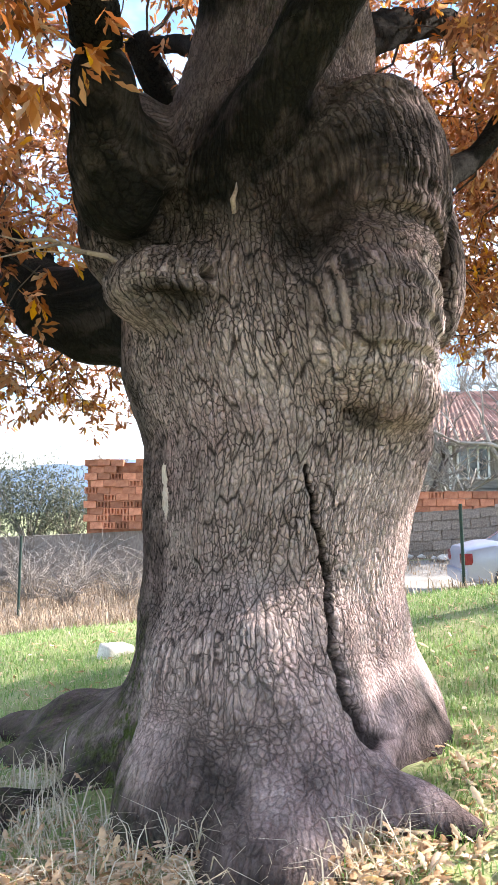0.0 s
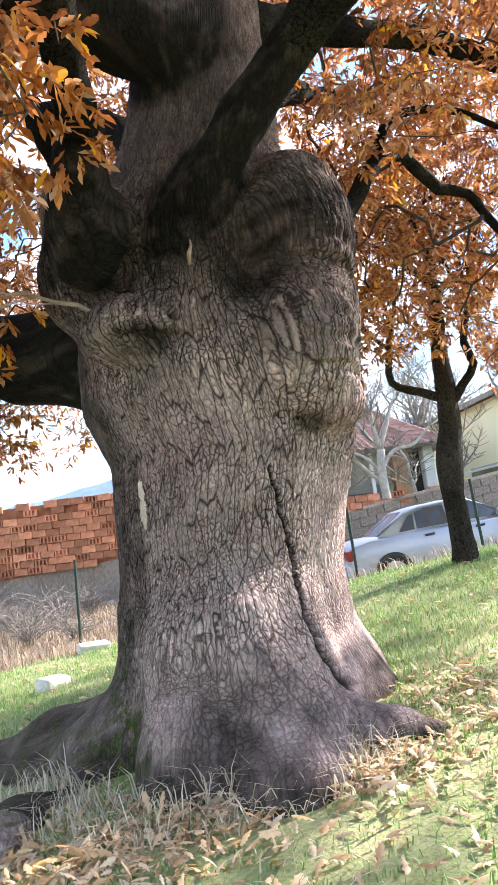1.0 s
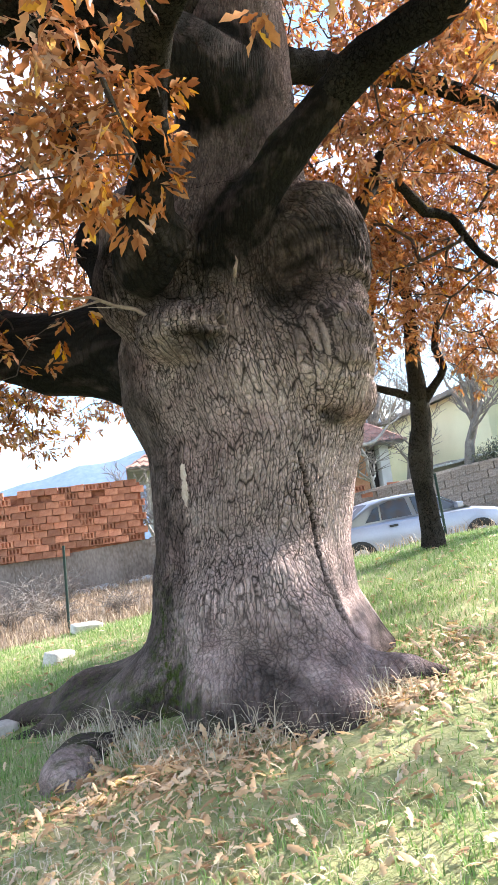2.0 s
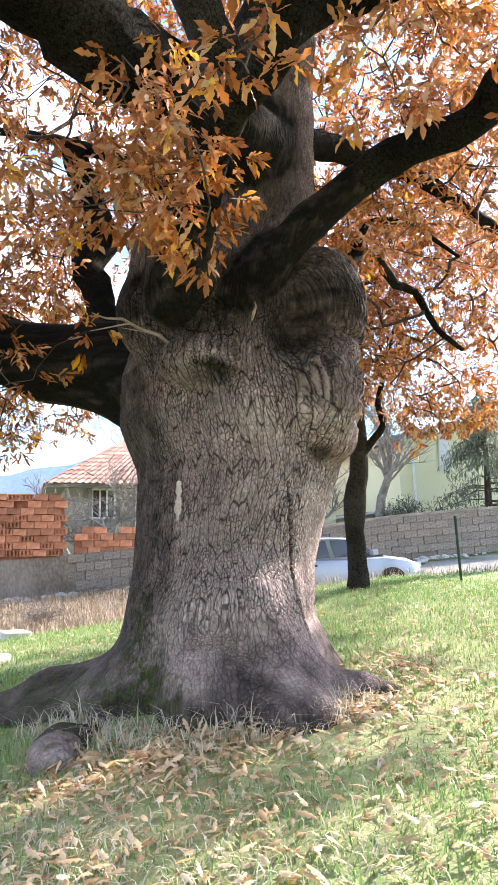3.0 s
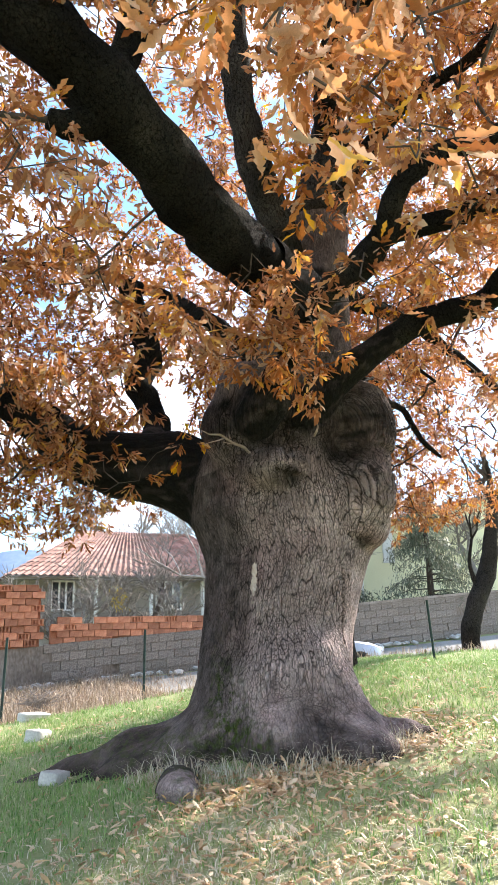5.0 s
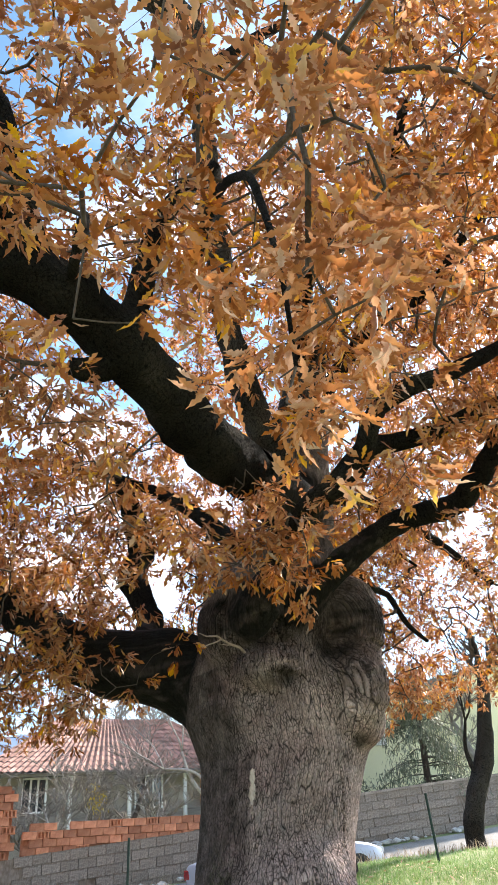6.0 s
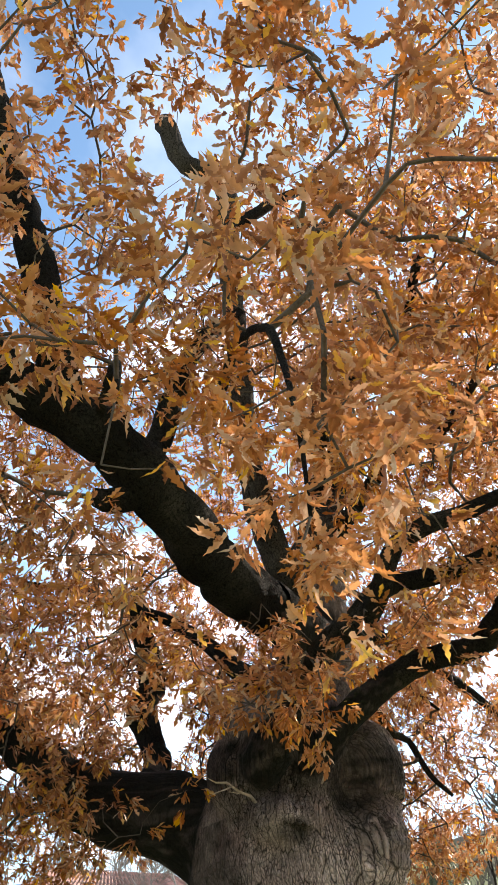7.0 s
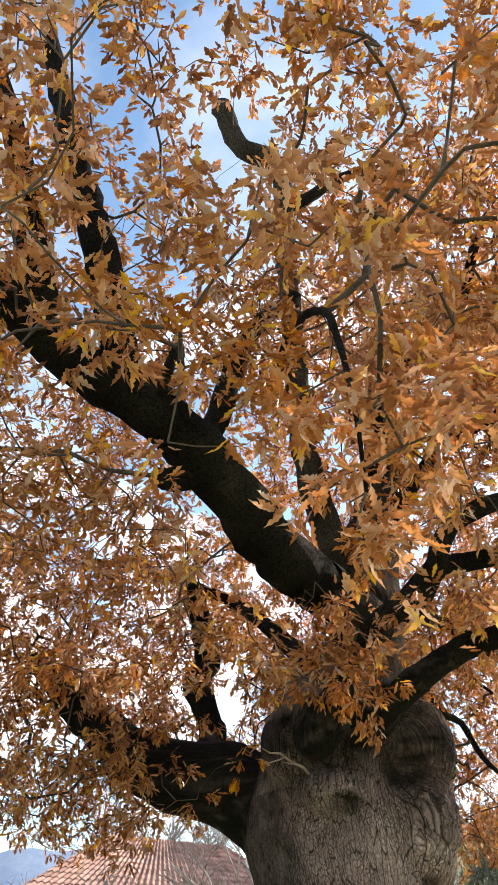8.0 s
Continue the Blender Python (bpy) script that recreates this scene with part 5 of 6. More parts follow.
bm = bmesh.new()
xs = [-14 + 0.5 * i for i in range(73)]
for a, b in zip(xs, xs[1:]):
    lo = min(wall_foot(a), wall_foot(b)) - 0.7
    vs = [bm.verts.new(p) for p in ((a, WALL_Y + 0.03, lo), (b, WALL_Y + 0.03, lo), (b, WALL_Y + 0.03, wall_top(b) - 0.02), (a, WALL_Y + 0.03, wall_top(a) - 0.02),
                                    (a, WALL_Y + 0.34, lo), (b, WALL_Y + 0.34, lo), (b, WALL_Y + 0.34, wall_top(b) - 0.02), (a, WALL_Y + 0.34, wall_top(a) - 0.02))]
    for f in ((0, 1, 2, 3), (5, 4, 7, 6), (3, 2, 6, 7)):
        bm.faces.new([vs[i] for i in f])
wall_north = tagged(part("wall_north", bm, M_WALL), "rough retaining wall of grey concrete blocks along the lane", "wall", kind="structure")


def brick_mesh(name, size, material, seed, hollow=False, chip=0.012):
    """A block lying from 0 to its length; hollow: with three slots in its face."""
    lx, ly, lz = size
    rng = random.Random(seed)
    bm = bmesh.new()
    if hollow:
        box_bm((0, ly * 0.5, 0), (lx, ly, lz), 0, bm)
        for z0, z1 in ((0, 0.16), (0.84, 1)):
            box_bm((0, 0, lz * z0), (lx, ly * 0.5, lz * z1), 0, bm)
        for k in range(4):
            x0 = lx * k / 3.6
            box_bm((x0, 0, lz * 0.16), (min(lx, x0 + lx * 0.12), ly * 0.5, lz * 0.84), 0, bm)
    else:
        box_bm((0, 0, 0), size, 0.006, bm)
    for v in bm.verts:
        v.co += Vector((rng.uniform(-chip, chip) * 0.6, rng.uniform(-chip, chip), rng.uniform(-chip, chip) * 0.6))
    me = bpy.data.meshes.new(name)
    bm.to_mesh(me)
    bm.free()
    me.materials.append(material)
    return me


block_meshes = [brick_mesh("block", (0.413, 0.12, 0.207), M_BLOCK, i, chip=0.010) for i in range(6)]
rng = random.Random(5)
placed = 0
for course in range(6):
    x = -0.6 + 0.21 * (course % 2)
    while x < 14.5 and placed < 300:
        z = wall_top(x + 0.2) - 0.215 * (course + 1)
        if z > wall_foot(x) - 0.12 and rng.random() > 0.03 and not (abs(x + 0.2 - 0.93) < 0.2 and abs(z + 0.1 - 0.5) < 0.12):
            ob = new("block", rng.choice(block_meshes))
            ob.parent = wall_north
            tilt = math.degrees(math.atan((wall_top(x + 0.4) - wall_top(x)) / 0.4))
            ob.matrix_local = pose(x, WALL_Y - 0.02 + rng.uniform(-0.012, 0.012), z, 0, -tilt + rng.uniform(-0.6, 0.6), 0)
            placed += 1
        x += 0.42
v, f = [], []
for i, x in enumerate(np.arange(3.9, 16.1, 0.6)):
    for dy, dz in ((-0.05, 0.0), (0.40, 0.0), (0.40, 0.07), (-0.05, 0.07)):
        v.append((x, WALL_Y + dy, wall_top(x) + dz - 0.01))
    if i:
        o = 4 * i
        f += [(o - 4 + k, o - 4 + (k + 1) % 4, o + (k + 1) % 4, o + k) for k in range(4)]
mesh_object("coping", v, f, M_BLOCK, wall_north, "worn concrete coping")
rub = []
for i in range(140):
    x = rng.uniform(-4, 13)
    r = rng.uniform(0.04, 0.12)
    bm = bmesh.new()
    bmesh.ops.create_icosphere(bm, subdivisions=1, radius=r)
    for q in bm.verts:
        q.co = Vector((q.co.x * 1.4, q.co.y, q.co.z * 0.7)) * rng.uniform(0.75, 1.2)
    y = WALL_Y - 0.12 - abs(rng.gauss(0, 0.16))
    rub.append(([tuple(q.co + Vector((x, y, float(height(x, y)) + r * 0.35 + 0.05))) for q in bm.verts], [[q.index for q in g.verts] for g in bm.faces]))
    bm.free()
v, f = join_tubes(rub)
tagged(mesh_object("rubble", v, f, M_STONE), "pale broken stones along the foot of the wall", "stones", kind="stuff")

# ---- orange hollow-brick wall and the low parapet ----
brick_wall = tagged(part("wall_brick", box_bm((-5.42, WALL_Y + 0.05, 0.7), (-0.72, WALL_Y + 0.22, 2.58)), M_ORANGE), "unplastered wall of hollow orange bricks on the grey wall", "wall", kind="structure")
solid = [brick_mesh("brick", (0.30, 0.12, 0.155), M_ORANGE, 20 + i, chip=0.012) for i in range(5)]
holed = [brick_mesh("brick", (0.30, 0.12, 0.155), M_ORANGE, 40 + i, True, 0.006) for i in range(3)]
for row in range(11):
    x = -5.46 + 0.155 * (row % 2)
    while x < -0.85:
        z = 0.86 + 0.164 * row
        if z > wall_top(x) - 0.06 and z + 0.15 < 2.68 and not (row >= 9 and rng.random() < 0.12):
            some = holed if rng.random() < (0.45 if row in (5, 6, 7) and x > -2.6 else 0.20) else solid
            ob = new("brick", rng.choice(some))
            ob.parent = brick_wall
            ob.matrix_local = pose(x, WALL_Y - 0.06 + rng.uniform(-0.022, 0.022), z + rng.uniform(-0.006, 0.006), 0, rng.uniform(-1.6, 1.6), rng.uniform(-2, 2))
        x += 0.312
parapet = tagged(part("wall_parapet", box_bm((-0.45, WALL_Y + 0.12, 1.0), (6.05, WALL_Y + 0.26, 1.66)), M_ORANGE), "low broken parapet of orange bricks on the grey wall", "wall", kind="structure")
for row in range(4):
    x = -0.45 + 0.155 * (row % 2)
    while x < 5.9:
        z = 1.22 + 0.164 * row
        if z > wall_top(x) - 0.1 and not (row == 3 and rng.random() < 0.4):
            ob = new("brick", rng.choice(holed if rng.random() < 0.12 else solid))
            ob.parent = parapet
            ob.matrix_local = pose(x, WALL_Y + 0.02 + rng.uniform(-0.01, 0.01), z, 0, rng.uniform(-0.8, 0.8), 0)
        x += 0.312


# ---- houses ----
def window(parent, x0, x1, z0, z1, y, bars=1):
    win = part("window", box_bm((x0, y + 0.06, z0), (x1, y + 0.10, z1)), M_GLASS, parent, "dark pane behind a white frame")
    t = 0.06
    bm = bmesh.new()
    for lo, hi in (((x0 - t, y, z0 - t), (x1 + t, y + 0.09, z0)), ((x0 - t, y, z1), (x1 + t, y + 0.09, z1 + t)), ((x0 - t, y, z0), (x0, y + 0.09, z1)), ((x1, y, z0), (x1 + t, y + 0.09, z1))):
        box_bm(lo, hi, 0.006, bm)
    for k in range(1, bars + 1):
        xm = x0 + (x1 - x0) * k / (bars + 1)
        box_bm((xm - 0.03, y + 0.01, z0), (xm + 0.03, y + 0.08, z1), 0.004, bm)
    part("window_frame", bm, M_WHITE, win)
    return win


def roof_slope(a, b, c, d, name, parent, cols, rows):
    """Tiles in rows on the four-cornered slope a b (eave) d c (ridge)."""
    a, b, c, d = (np.array(p, float) for p in (a, b, c, d))
    n = np.cross(b - a, c - a)
    n /= np.linalg.norm(n)
    verts, faces = [], []
    for r in range(rows):
        for k in range(cols):
            u0, u1, w0, w1 = k / cols, (k + 0.94) / cols, r / rows, (r + 1.12) / rows
            at = lambda u, w: (a + (b - a) * u) * (1 - w) + (c + (d - c) * u) * w  # noqa: E731
            o = len(verts)
            um = (u0 + u1) / 2
            verts += [at(u0, w0) + n * 0.03, at(um, w0) + n * 0.085, at(u1, w0) + n * 0.03, at(u0, min(w1, 1)) - n * 0.0, at(um, min(w1, 1)) + n * 0.05, at(u1, min(w1, 1))]
            faces += [(o, o + 1, o + 4, o + 3), (o + 1, o + 2, o + 5, o + 4)]
    return tagged(mesh_object(name, verts, faces, M_TILE, parent), "rows of faded red clay tiles", kind="stuff")


house = empty("house", (3.7, 25, 1), "old low house with a red tiled hip roof and a porch", "house")
H0 = Matrix.Translation((-3.7, -25, -1))


def hp(name, lo, hi, material, label="", bevel=0.0):
    bm = box_bm(lo, hi, bevel)
    bm.transform(H0)
    return part(name, bm, material, house, label)


def shift_children(ob, m):
    for o in (ob, *ob.children):
        o.data.transform(m)


hp("wall", (-0.3, 22.9, 0.8), (8.2, 28.2, 3.7), M_HOUSE, "grey weathered plaster")
hp("wall", (6.9, 22.45, 0.8), (7.5, 22.9, 3.55), M_RUST, "orange-brown plaster beside the door")
# no opening here: a near-black panel stands for the doorway's shade
hp("door", (7.52, 22.80, 1.4), (7.98, 22.9, 3.4), M_DOOR_SHADE, "near-black panel for the shade in an open doorway")
hp("wall", (8.0, 22.4, 1.2), (8.35, 22.9, 3.65), M_WHITE, "whitewashed pier")
hp("sill_board", (-0.2, 22.42, 2.16), (6.8, 22.5, 2.40), M_TIMBER, "grey timber boards")
hp("sill_board", (-0.2, 22.40, 1.85), (6.8, 22.48, 2.12), M_TIMBER, "grey timber boards")
for x in (0.45, 2.05, 4.05, 6.05):
    hp("porch_post", (x, 22.3, 1.6), (x + 0.11, 22.42, 3.6), M_WHITE if x > 2 else M_TIMBER, "white painted post" if x > 2 else "grey post", 0.01)
hp("eave_board", (-0.95, 21.9, 3.46), (8.75, 22.0, 3.58), M_TIMBER)
for x0, x1 in ((0.62, 1.32), (4.38, 5.28)):
    w = window(house, x0, x1, 2.5, 3.42, 22.46, 2)
    shift_children(w, H0)
for a, b, c, d, n, cols, rows in (((-1.0, 21.8, 3.55), (8.9, 21.8, 3.55), (2.3, 25.4, 5.75), (6.6, 25.4, 5.75), "roof", 44, 12),
                                  ((-1.0, 29.0, 3.55), (-1.0, 21.8, 3.55), (2.3, 25.4, 5.75), (2.3, 25.4, 5.75), "roof", 30, 12),
                                  ((8.9, 21.8, 3.55), (8.9, 29.0, 3.55), (6.6, 25.4, 5.75), (6.6, 25.4, 5.75), "roof", 30, 12)):
    ob = roof_slope(a, b, c, d, n, house, cols, rows)
    ob.data.transform(H0)
bm = bmesh.new()
vs = [bm.verts.new(p) for p in ((-1, 21.8, 3.53), (8.9, 21.8, 3.53), (8.9, 29, 3.53), (-1, 29, 3.53), (2.3, 25.4, 5.72), (6.6, 25.4, 5.72))]
for g in ((0, 1, 5, 4), (1, 2, 5), (2, 3, 4, 5), (3, 0, 4), (3, 2, 1, 0)):
    bm.faces.new([vs[i] for i in g])
bm.transform(H0)
part("roof_deck", bm, M_TIMBER, house, "dark boards under the tiles")

building = empty("building", (15, 22, 2), "plain pale yellow rendered building behind the wall", "building")
bm = bmesh.new()
pts = [(11.1, 20, 0.8), (24, 20, 0.8), (24, 30, 0.8), (11.1, 30, 0.8), (11.1, 20, 5.05), (24, 20, 8.2), (24, 30, 8.2), (11.1, 30, 5.05)]
vs = [bm.verts.new(Vector(p) - Vector((15, 22, 2))) for p in pts]
for g in ((0, 1, 5, 4), (1, 2, 6, 5), (2, 3, 7, 6), (3, 0, 4, 7), (4, 5, 6, 7)):
    bm.faces.new([vs[i] for i in g])
part("wall", bm, M_RENDER, building)
bm = bmesh.new()
vs = [bm.verts.new(Vector(p) - Vector((15, 22, 2))) for p in ((10.6, 19.5, 4.98), (24.4, 19.5, 8.34), (24.4, 30.4, 8.34), (10.6, 30.4, 4.98), (10.6, 19.5, 5.16), (24.4, 19.5, 8.52), (24.4, 30.4, 8.52), (10.6, 30.4, 5.16))]
for g in ((0, 1, 5, 4), (1, 2, 6, 5), (2, 3, 7, 6), (3, 0, 4, 7), (4, 5, 6, 7), (3, 2, 1, 0)):
    bm.faces.new([vs[i] for i in g])
part("roof", bm, M_TIMBER, building, "dark sloping roof edge")
# a white streak of unknown nature, added as a plain panel
part("shutter", box_bm((12.75 - 15, 19.93 - 22, 2.0), (13.25 - 15, 19.99 - 22, 3.4), 0.01), M_WHITE, building, "tall narrow white panel on the rendered wall")
v, f = tube([(11.65, 19.93, 1.0), (11.65, 19.93, 5.1)], [0.05, 0.05], 8)
mesh_object("downpipe", [np.array(p) - np.array([15, 22, 2]) for p in v], f, M_WHITE, building, "white downpipe")
shed = empty("shed", (9.9, 19.5, 1.6), "small grey shed with a pale sheet roof", "shed")
part("wall", box_bm((-0.9, -0.5, -0.6), (1.0, 1.5, 0.85)), M_HOUSE, shed)
bm = box_bm((-1.1, -0.75, 0.85), (1.15, 1.7, 0.91))
bm.transform(pose(0, 0, 0, 0, -8, 0))
part("roof", bm, M_STONE, shed, "pale metal sheet")


# ---- the parked car ----
def car_section(x, rows):
    return [(x, y, z) for y, z in rows]


car = empty("car", (0, 0, 0), "silver saloon car parked in the lane below the lawn", "car")


def loft(name, sections, material, parent, label="", smooth=True):
    verts, faces = [], []
    k = len(sections[0])
    for s in sections:
        verts += s
    for i in range(len(sections) - 1):
        for j in range(k - 1):
            a = i * k + j
            faces.append((a, a + 1, a + k + 1, a + k))
    faces.append(tuple(range(k))[::-1])
    faces.append(tuple(len(verts) - k + j for j in range(k)))
    ob = mesh_object(name, verts, faces, material, parent, label, smooth)
    mod = ob.modifiers.new("bevel", "BEVEL")
    mod.width, mod.segments, mod.limit_method, mod.angle_limit = 0.02, 2, "ANGLE", radians(40)
    return ob


def half_to_full(rows):
    return rows + [(-y, z) for y, z in rows[::-1]]


# length along x, rear at 0; half width and height of the lower body at each station
BODY = [(0.00, 0.62, 0.42, 0.80), (0.06, 0.74, 0.30, 0.88), (0.45, 0.81, 0.24, 0.955), (0.95, 0.83, 0.22, 0.95), (2.0, 0.835, 0.20, 0.93), (2.9, 0.83, 0.20, 0.91),
        (3.25, 0.82, 0.22, 0.90), (3.75, 0.79, 0.24, 0.80), (4.05, 0.70, 0.28, 0.68), (4.15, 0.58, 0.36, 0.56)]
secs = []
for x, w, z0, z1 in BODY:
    zm = z0 + (z1 - z0) * 0.55
    secs.append(car_section(x, half_to_full([(0.0, z1 + 0.01), (w * 0.80, z1), (w * 0.97, z1 - 0.05), (w, zm), (w * 0.98, z0 + 0.06), (w * 0.90, z0), (0.0, z0)])))
loft("body", secs, M_CAR, car)
CABIN = [(0.62, 0.60, 0.94, 0.945), (1.22, 0.585, 0.90, 1.335), (1.55, 0.58, 0.90, 1.385), (2.1, 0.58, 0.90, 1.395), (2.45, 0.58, 0.90, 1.36), (3.22, 0.66, 0.88, 0.90)]
secs = []
for x, w, z0, z1 in CABIN:
    wb = 0.74
    secs.append(car_section(x, half_to_full([(0.0, z1 + 0.012), (w * 0.86, z1), (w, z1 - 0.04 * (z1 > 1)), (wb, z0), (0.0, z0 - 0.02)])))
loft("roof", secs, M_CAR, car, "curved silver roof and pillars")


def side_pane(name, corners, material, label=""):
    """A pane on the near flank, between belt line and roof: corners as x, z."""
    out = []
    for s in (1, -1):
        vs = []
        for off in (0.004, -0.010):
            for x, z in corners:
                y = np.interp(z, [0.90, 1.36], [0.742, 0.585]) + off
                vs.append((x, -s * y, z))
        n = len(corners)
        fs = [tuple(range(n)), tuple(range(2 * n - 1, n - 1, -1))] + [(i, (i + 1) % n, n + (i + 1) % n, n + i) for i in range(n)]
        out.append(mesh_object(name, vs, fs, material, car, label))
    return out


side_pane("window", [(1.02, 0.965), (1.32, 0.965), (1.37, 1.26), (1.25, 1.21)], M_CARGLASS, "small rear quarter window")
side_pane("window", [(1.36, 0.965), (1.98, 0.955), (1.95, 1.325), (1.60, 1.325), (1.41, 1.275)], M_CARGLASS, "dark rear door window")
side_pane("window", [(2.08, 0.955), (2.98, 0.935), (2.48, 1.30), (2.05, 1.325)], M_CARGLASS, "dark front door window")
mesh_object("rear_screen", [(0.66, -0.52, 0.975), (0.66, 0.52, 0.975), (1.20, 0.46, 1.335), (1.20, -0.46, 1.335), (0.70, -0.52, 0.955), (0.70, 0.52, 0.955), (1.24, 0.46, 1.315), (1.24, -0.46, 1.315)],
            [(0, 3, 2, 1), (4, 5, 6, 7), (0, 1, 5, 4), (1, 2, 6, 5), (2, 3, 7, 6), (3, 0, 4, 7)], M_SHEEN, car, "sloping rear window")
mesh_object("windscreen", [(3.17, -0.58, 0.935), (3.17, 0.58, 0.935), (2.50, 0.50, 1.365), (2.50, -0.50, 1.365), (3.13, -0.58, 0.92), (3.13, 0.58, 0.92), (2.46, 0.50, 1.345), (2.46, -0.50, 1.345)],
            [(0, 1, 2, 3), (7, 6, 5, 4), (0, 4, 5, 1), (1, 5, 6, 2), (2, 6, 7, 3), (3, 7, 4, 0)], M_CARGLASS, car, "windscreen")
for s in (1, -1):
    for x, z in ((1.45, 0.80), (2.40, 0.78)):
        part("door_handle", box_bm((x, s * 0.845 - 0.02, z), (x + 0.17, s * 0.845 + 0.02, z + 0.045), 0.012), M_TRIM, car, "black door handle")
    part("mirror", box_bm((2.85, s * 0.86 - 0.09, 0.93), (2.98, s * 0.86 + 0.09, 1.05), 0.03), M_CAR, car)
    part("tail_light", box_bm((-0.005, s * 0.60 - 0.16, 0.60), (0.16, s * 0.60 + 0.16, 0.80), 0.04), M_LAMP, car, "red tail light")
    part("headlight", box_bm((4.0, s * 0.50 - 0.14, 0.55), (4.14, s * 0.50 + 0.14, 0.68), 0.04), M_CLEAR, car, "clear headlight")
    for x in (0.78, 3.30):
        arch = bmesh.new()
        bmesh.ops.create_cone(arch, cap_ends=True, segments=28, radius1=0.335, radius2=0.335, depth=0.10, matrix=pose(x, s * 0.80, 0.30, 90))
        part("wheel_arch", arch, M_TRIM, car, "dark wheel arch")
        wheel = bmesh.new()
        bmesh.ops.create_cone(wheel, cap_ends=True, segments=28, radius1=0.285, radius2=0.285, depth=0.19, matrix=pose(x, s * 0.775, 0.285, 90))
        bmesh.ops.bevel(wheel, geom=wheel.edges[:], offset=0.018, segments=2, affect="EDGES")
        wheel = part("wheel", wheel, M_TYRE, car, "black tyre")
        rim = bmesh.new()
        bmesh.ops.create_cone(rim, cap_ends=True, segments=20, radius1=0.19, radius2=0.16, depth=0.04, matrix=pose(x, s * 0.875, 0.285, 90 * s))
        part("rim", rim, M_RIM, wheel, "dull metal wheel")
part("bumper", box_bm((-0.06, -0.72, 0.30), (0.12, 0.72, 0.52), 0.05), M_CAR, car)
part("bumper", box_bm((4.02, -0.66, 0.26), (4.19, 0.66, 0.46), 0.05), M_CAR, car)
lane_rise = math.degrees(math.atan(0.065))
car.matrix_world = pose(2.50, 12.5, float(height(3.2, 12.5)) - 0.09, 0, -lane_rise, 0) @ Matrix.Diagonal((1.02, 0.98, 0.96, 1))


# ---- fence posts ----
def fence_post(x, y, top, lean):
    z = float(height(x, y))
    v, f = tube([(0, 0, -0.1), (0, 0, top - z)], [0.022, 0.022], 10)
    ob = mesh_object("fence_post", v, f, M_POST)
    ob.matrix_world = pose(x, y, z, 0, lean, 0)
    return tagged(ob, "thin dark green metal fence post in dry grass", "post", "fence posts")


for x, y, top, lean in ((-4.75, 10.9, 1.02, 0.6), (-2.10, 10.1, 1.24, 1.0), (0.31, 10.3, 1.33, 1.0), (1.98, 9.15, 1.52, -1.0), (3.95, 9.3, 1.66, -2.0), (4.78, 7.75, 1.64, -2.0)):
    fence_post(x, y, top, lean)


# ---- other trees ----
def bare_tree(name, base, height_m, r0, seed, material, label, twigs=5, spread=0.55, crooked=0.35, levels=4, group="", trunk_path=None, share=0.5, thin=0.004):
    """A leafless tree: a tapered trunk, limbs, and thin twigs."""
    rng = random.Random(seed)
    tree = empty(name, base, label, "tree", group)
    tubes_big, tubes_small = [], []

    def grow(p, way, length, r, level):
        n = 5 if level < 2 else 4
        pts, rads = [p.copy()], [r]
        for i in range(n):
            way = (way + Vector((rng.gauss(0, crooked), rng.gauss(0, crooked), rng.gauss(0, crooked * 0.6) + 0.06)) * 0.5).normalized()
            p = p + way * (length / n)
            pts.append(p.copy())
            rads.append(r * (1 - 0.55 * (i + 1) / n))
        (tubes_big if level < 2 else tubes_small).append(tube(pts, rads, 9 if level == 0 else 6 if level < 2 else 4, 0.08, rng.randint(0, 999)))
        if level >= levels:
            return
        for k in range(twigs if level else max(3, twigs - 1)):
            i = rng.randint(2 if level == 0 else 1, n)
            a = rng.uniform(0, 2 * math.pi)
            side = Vector((math.cos(a), math.sin(a), rng.uniform(-0.15, 0.7)))
            grow(pts[i].copy(), (way * (1 - spread) + side * spread).normalized(), length * rng.uniform(0.45, 0.72), max(rads[i] * 0.62, thin), level + 1)

    if trunk_path:
        pts = [Vector(p[:3]) for p in trunk_path[0]]
        rads = [p[3] for p in trunk_path[0]]
        c = curve_points([(*p, r) for p, r in zip(pts, rads)], 0.15)
        tubes_big.append(tube(c[:, :3], c[:, 3], 12, 0.08, seed))
        ends = [(pts[-1], pts[-1] - pts[-2], rads[-1])]
        for side_path in trunk_path[1:]:
            c = curve_points(side_path, 0.12)
            tubes_big.append(tube(c[:, :3], c[:, 3], 8, 0.08, seed + 1))
            ends.append((Vector(side_path[-1][:3]), Vector(side_path[-1][:3]) - Vector(side_path[-2][:3]), side_path[-1][3]))
        for p, way, r in ends:
            for k in range(3):
                w = (way.normalized() + Vector((rng.gauss(0, 0.5), rng.gauss(0, 0.5), 0.3))).normalized()
                grow(p.copy(), w, height_m * share, r * 0.8, 1)
    else:
        grow(Vector((0, 0, -0.1)), Vector((0, 0, 1)), height_m * 0.5, r0, 0)
    v, f = join_tubes(tubes_big)
    mesh_object("trunk", v, f, material, tree, smooth=True)
    v, f = join_tubes(tubes_small)
    tagged(mesh_object("twig", v, f, M_TWIG if material is M_STEM else M_GREYTWIG, tree), "bare thin twigs", kind="stuff")
    return tree


def foot(x, y, sink=0.05):
    return (x, y, float(height(x, y)) - sink)


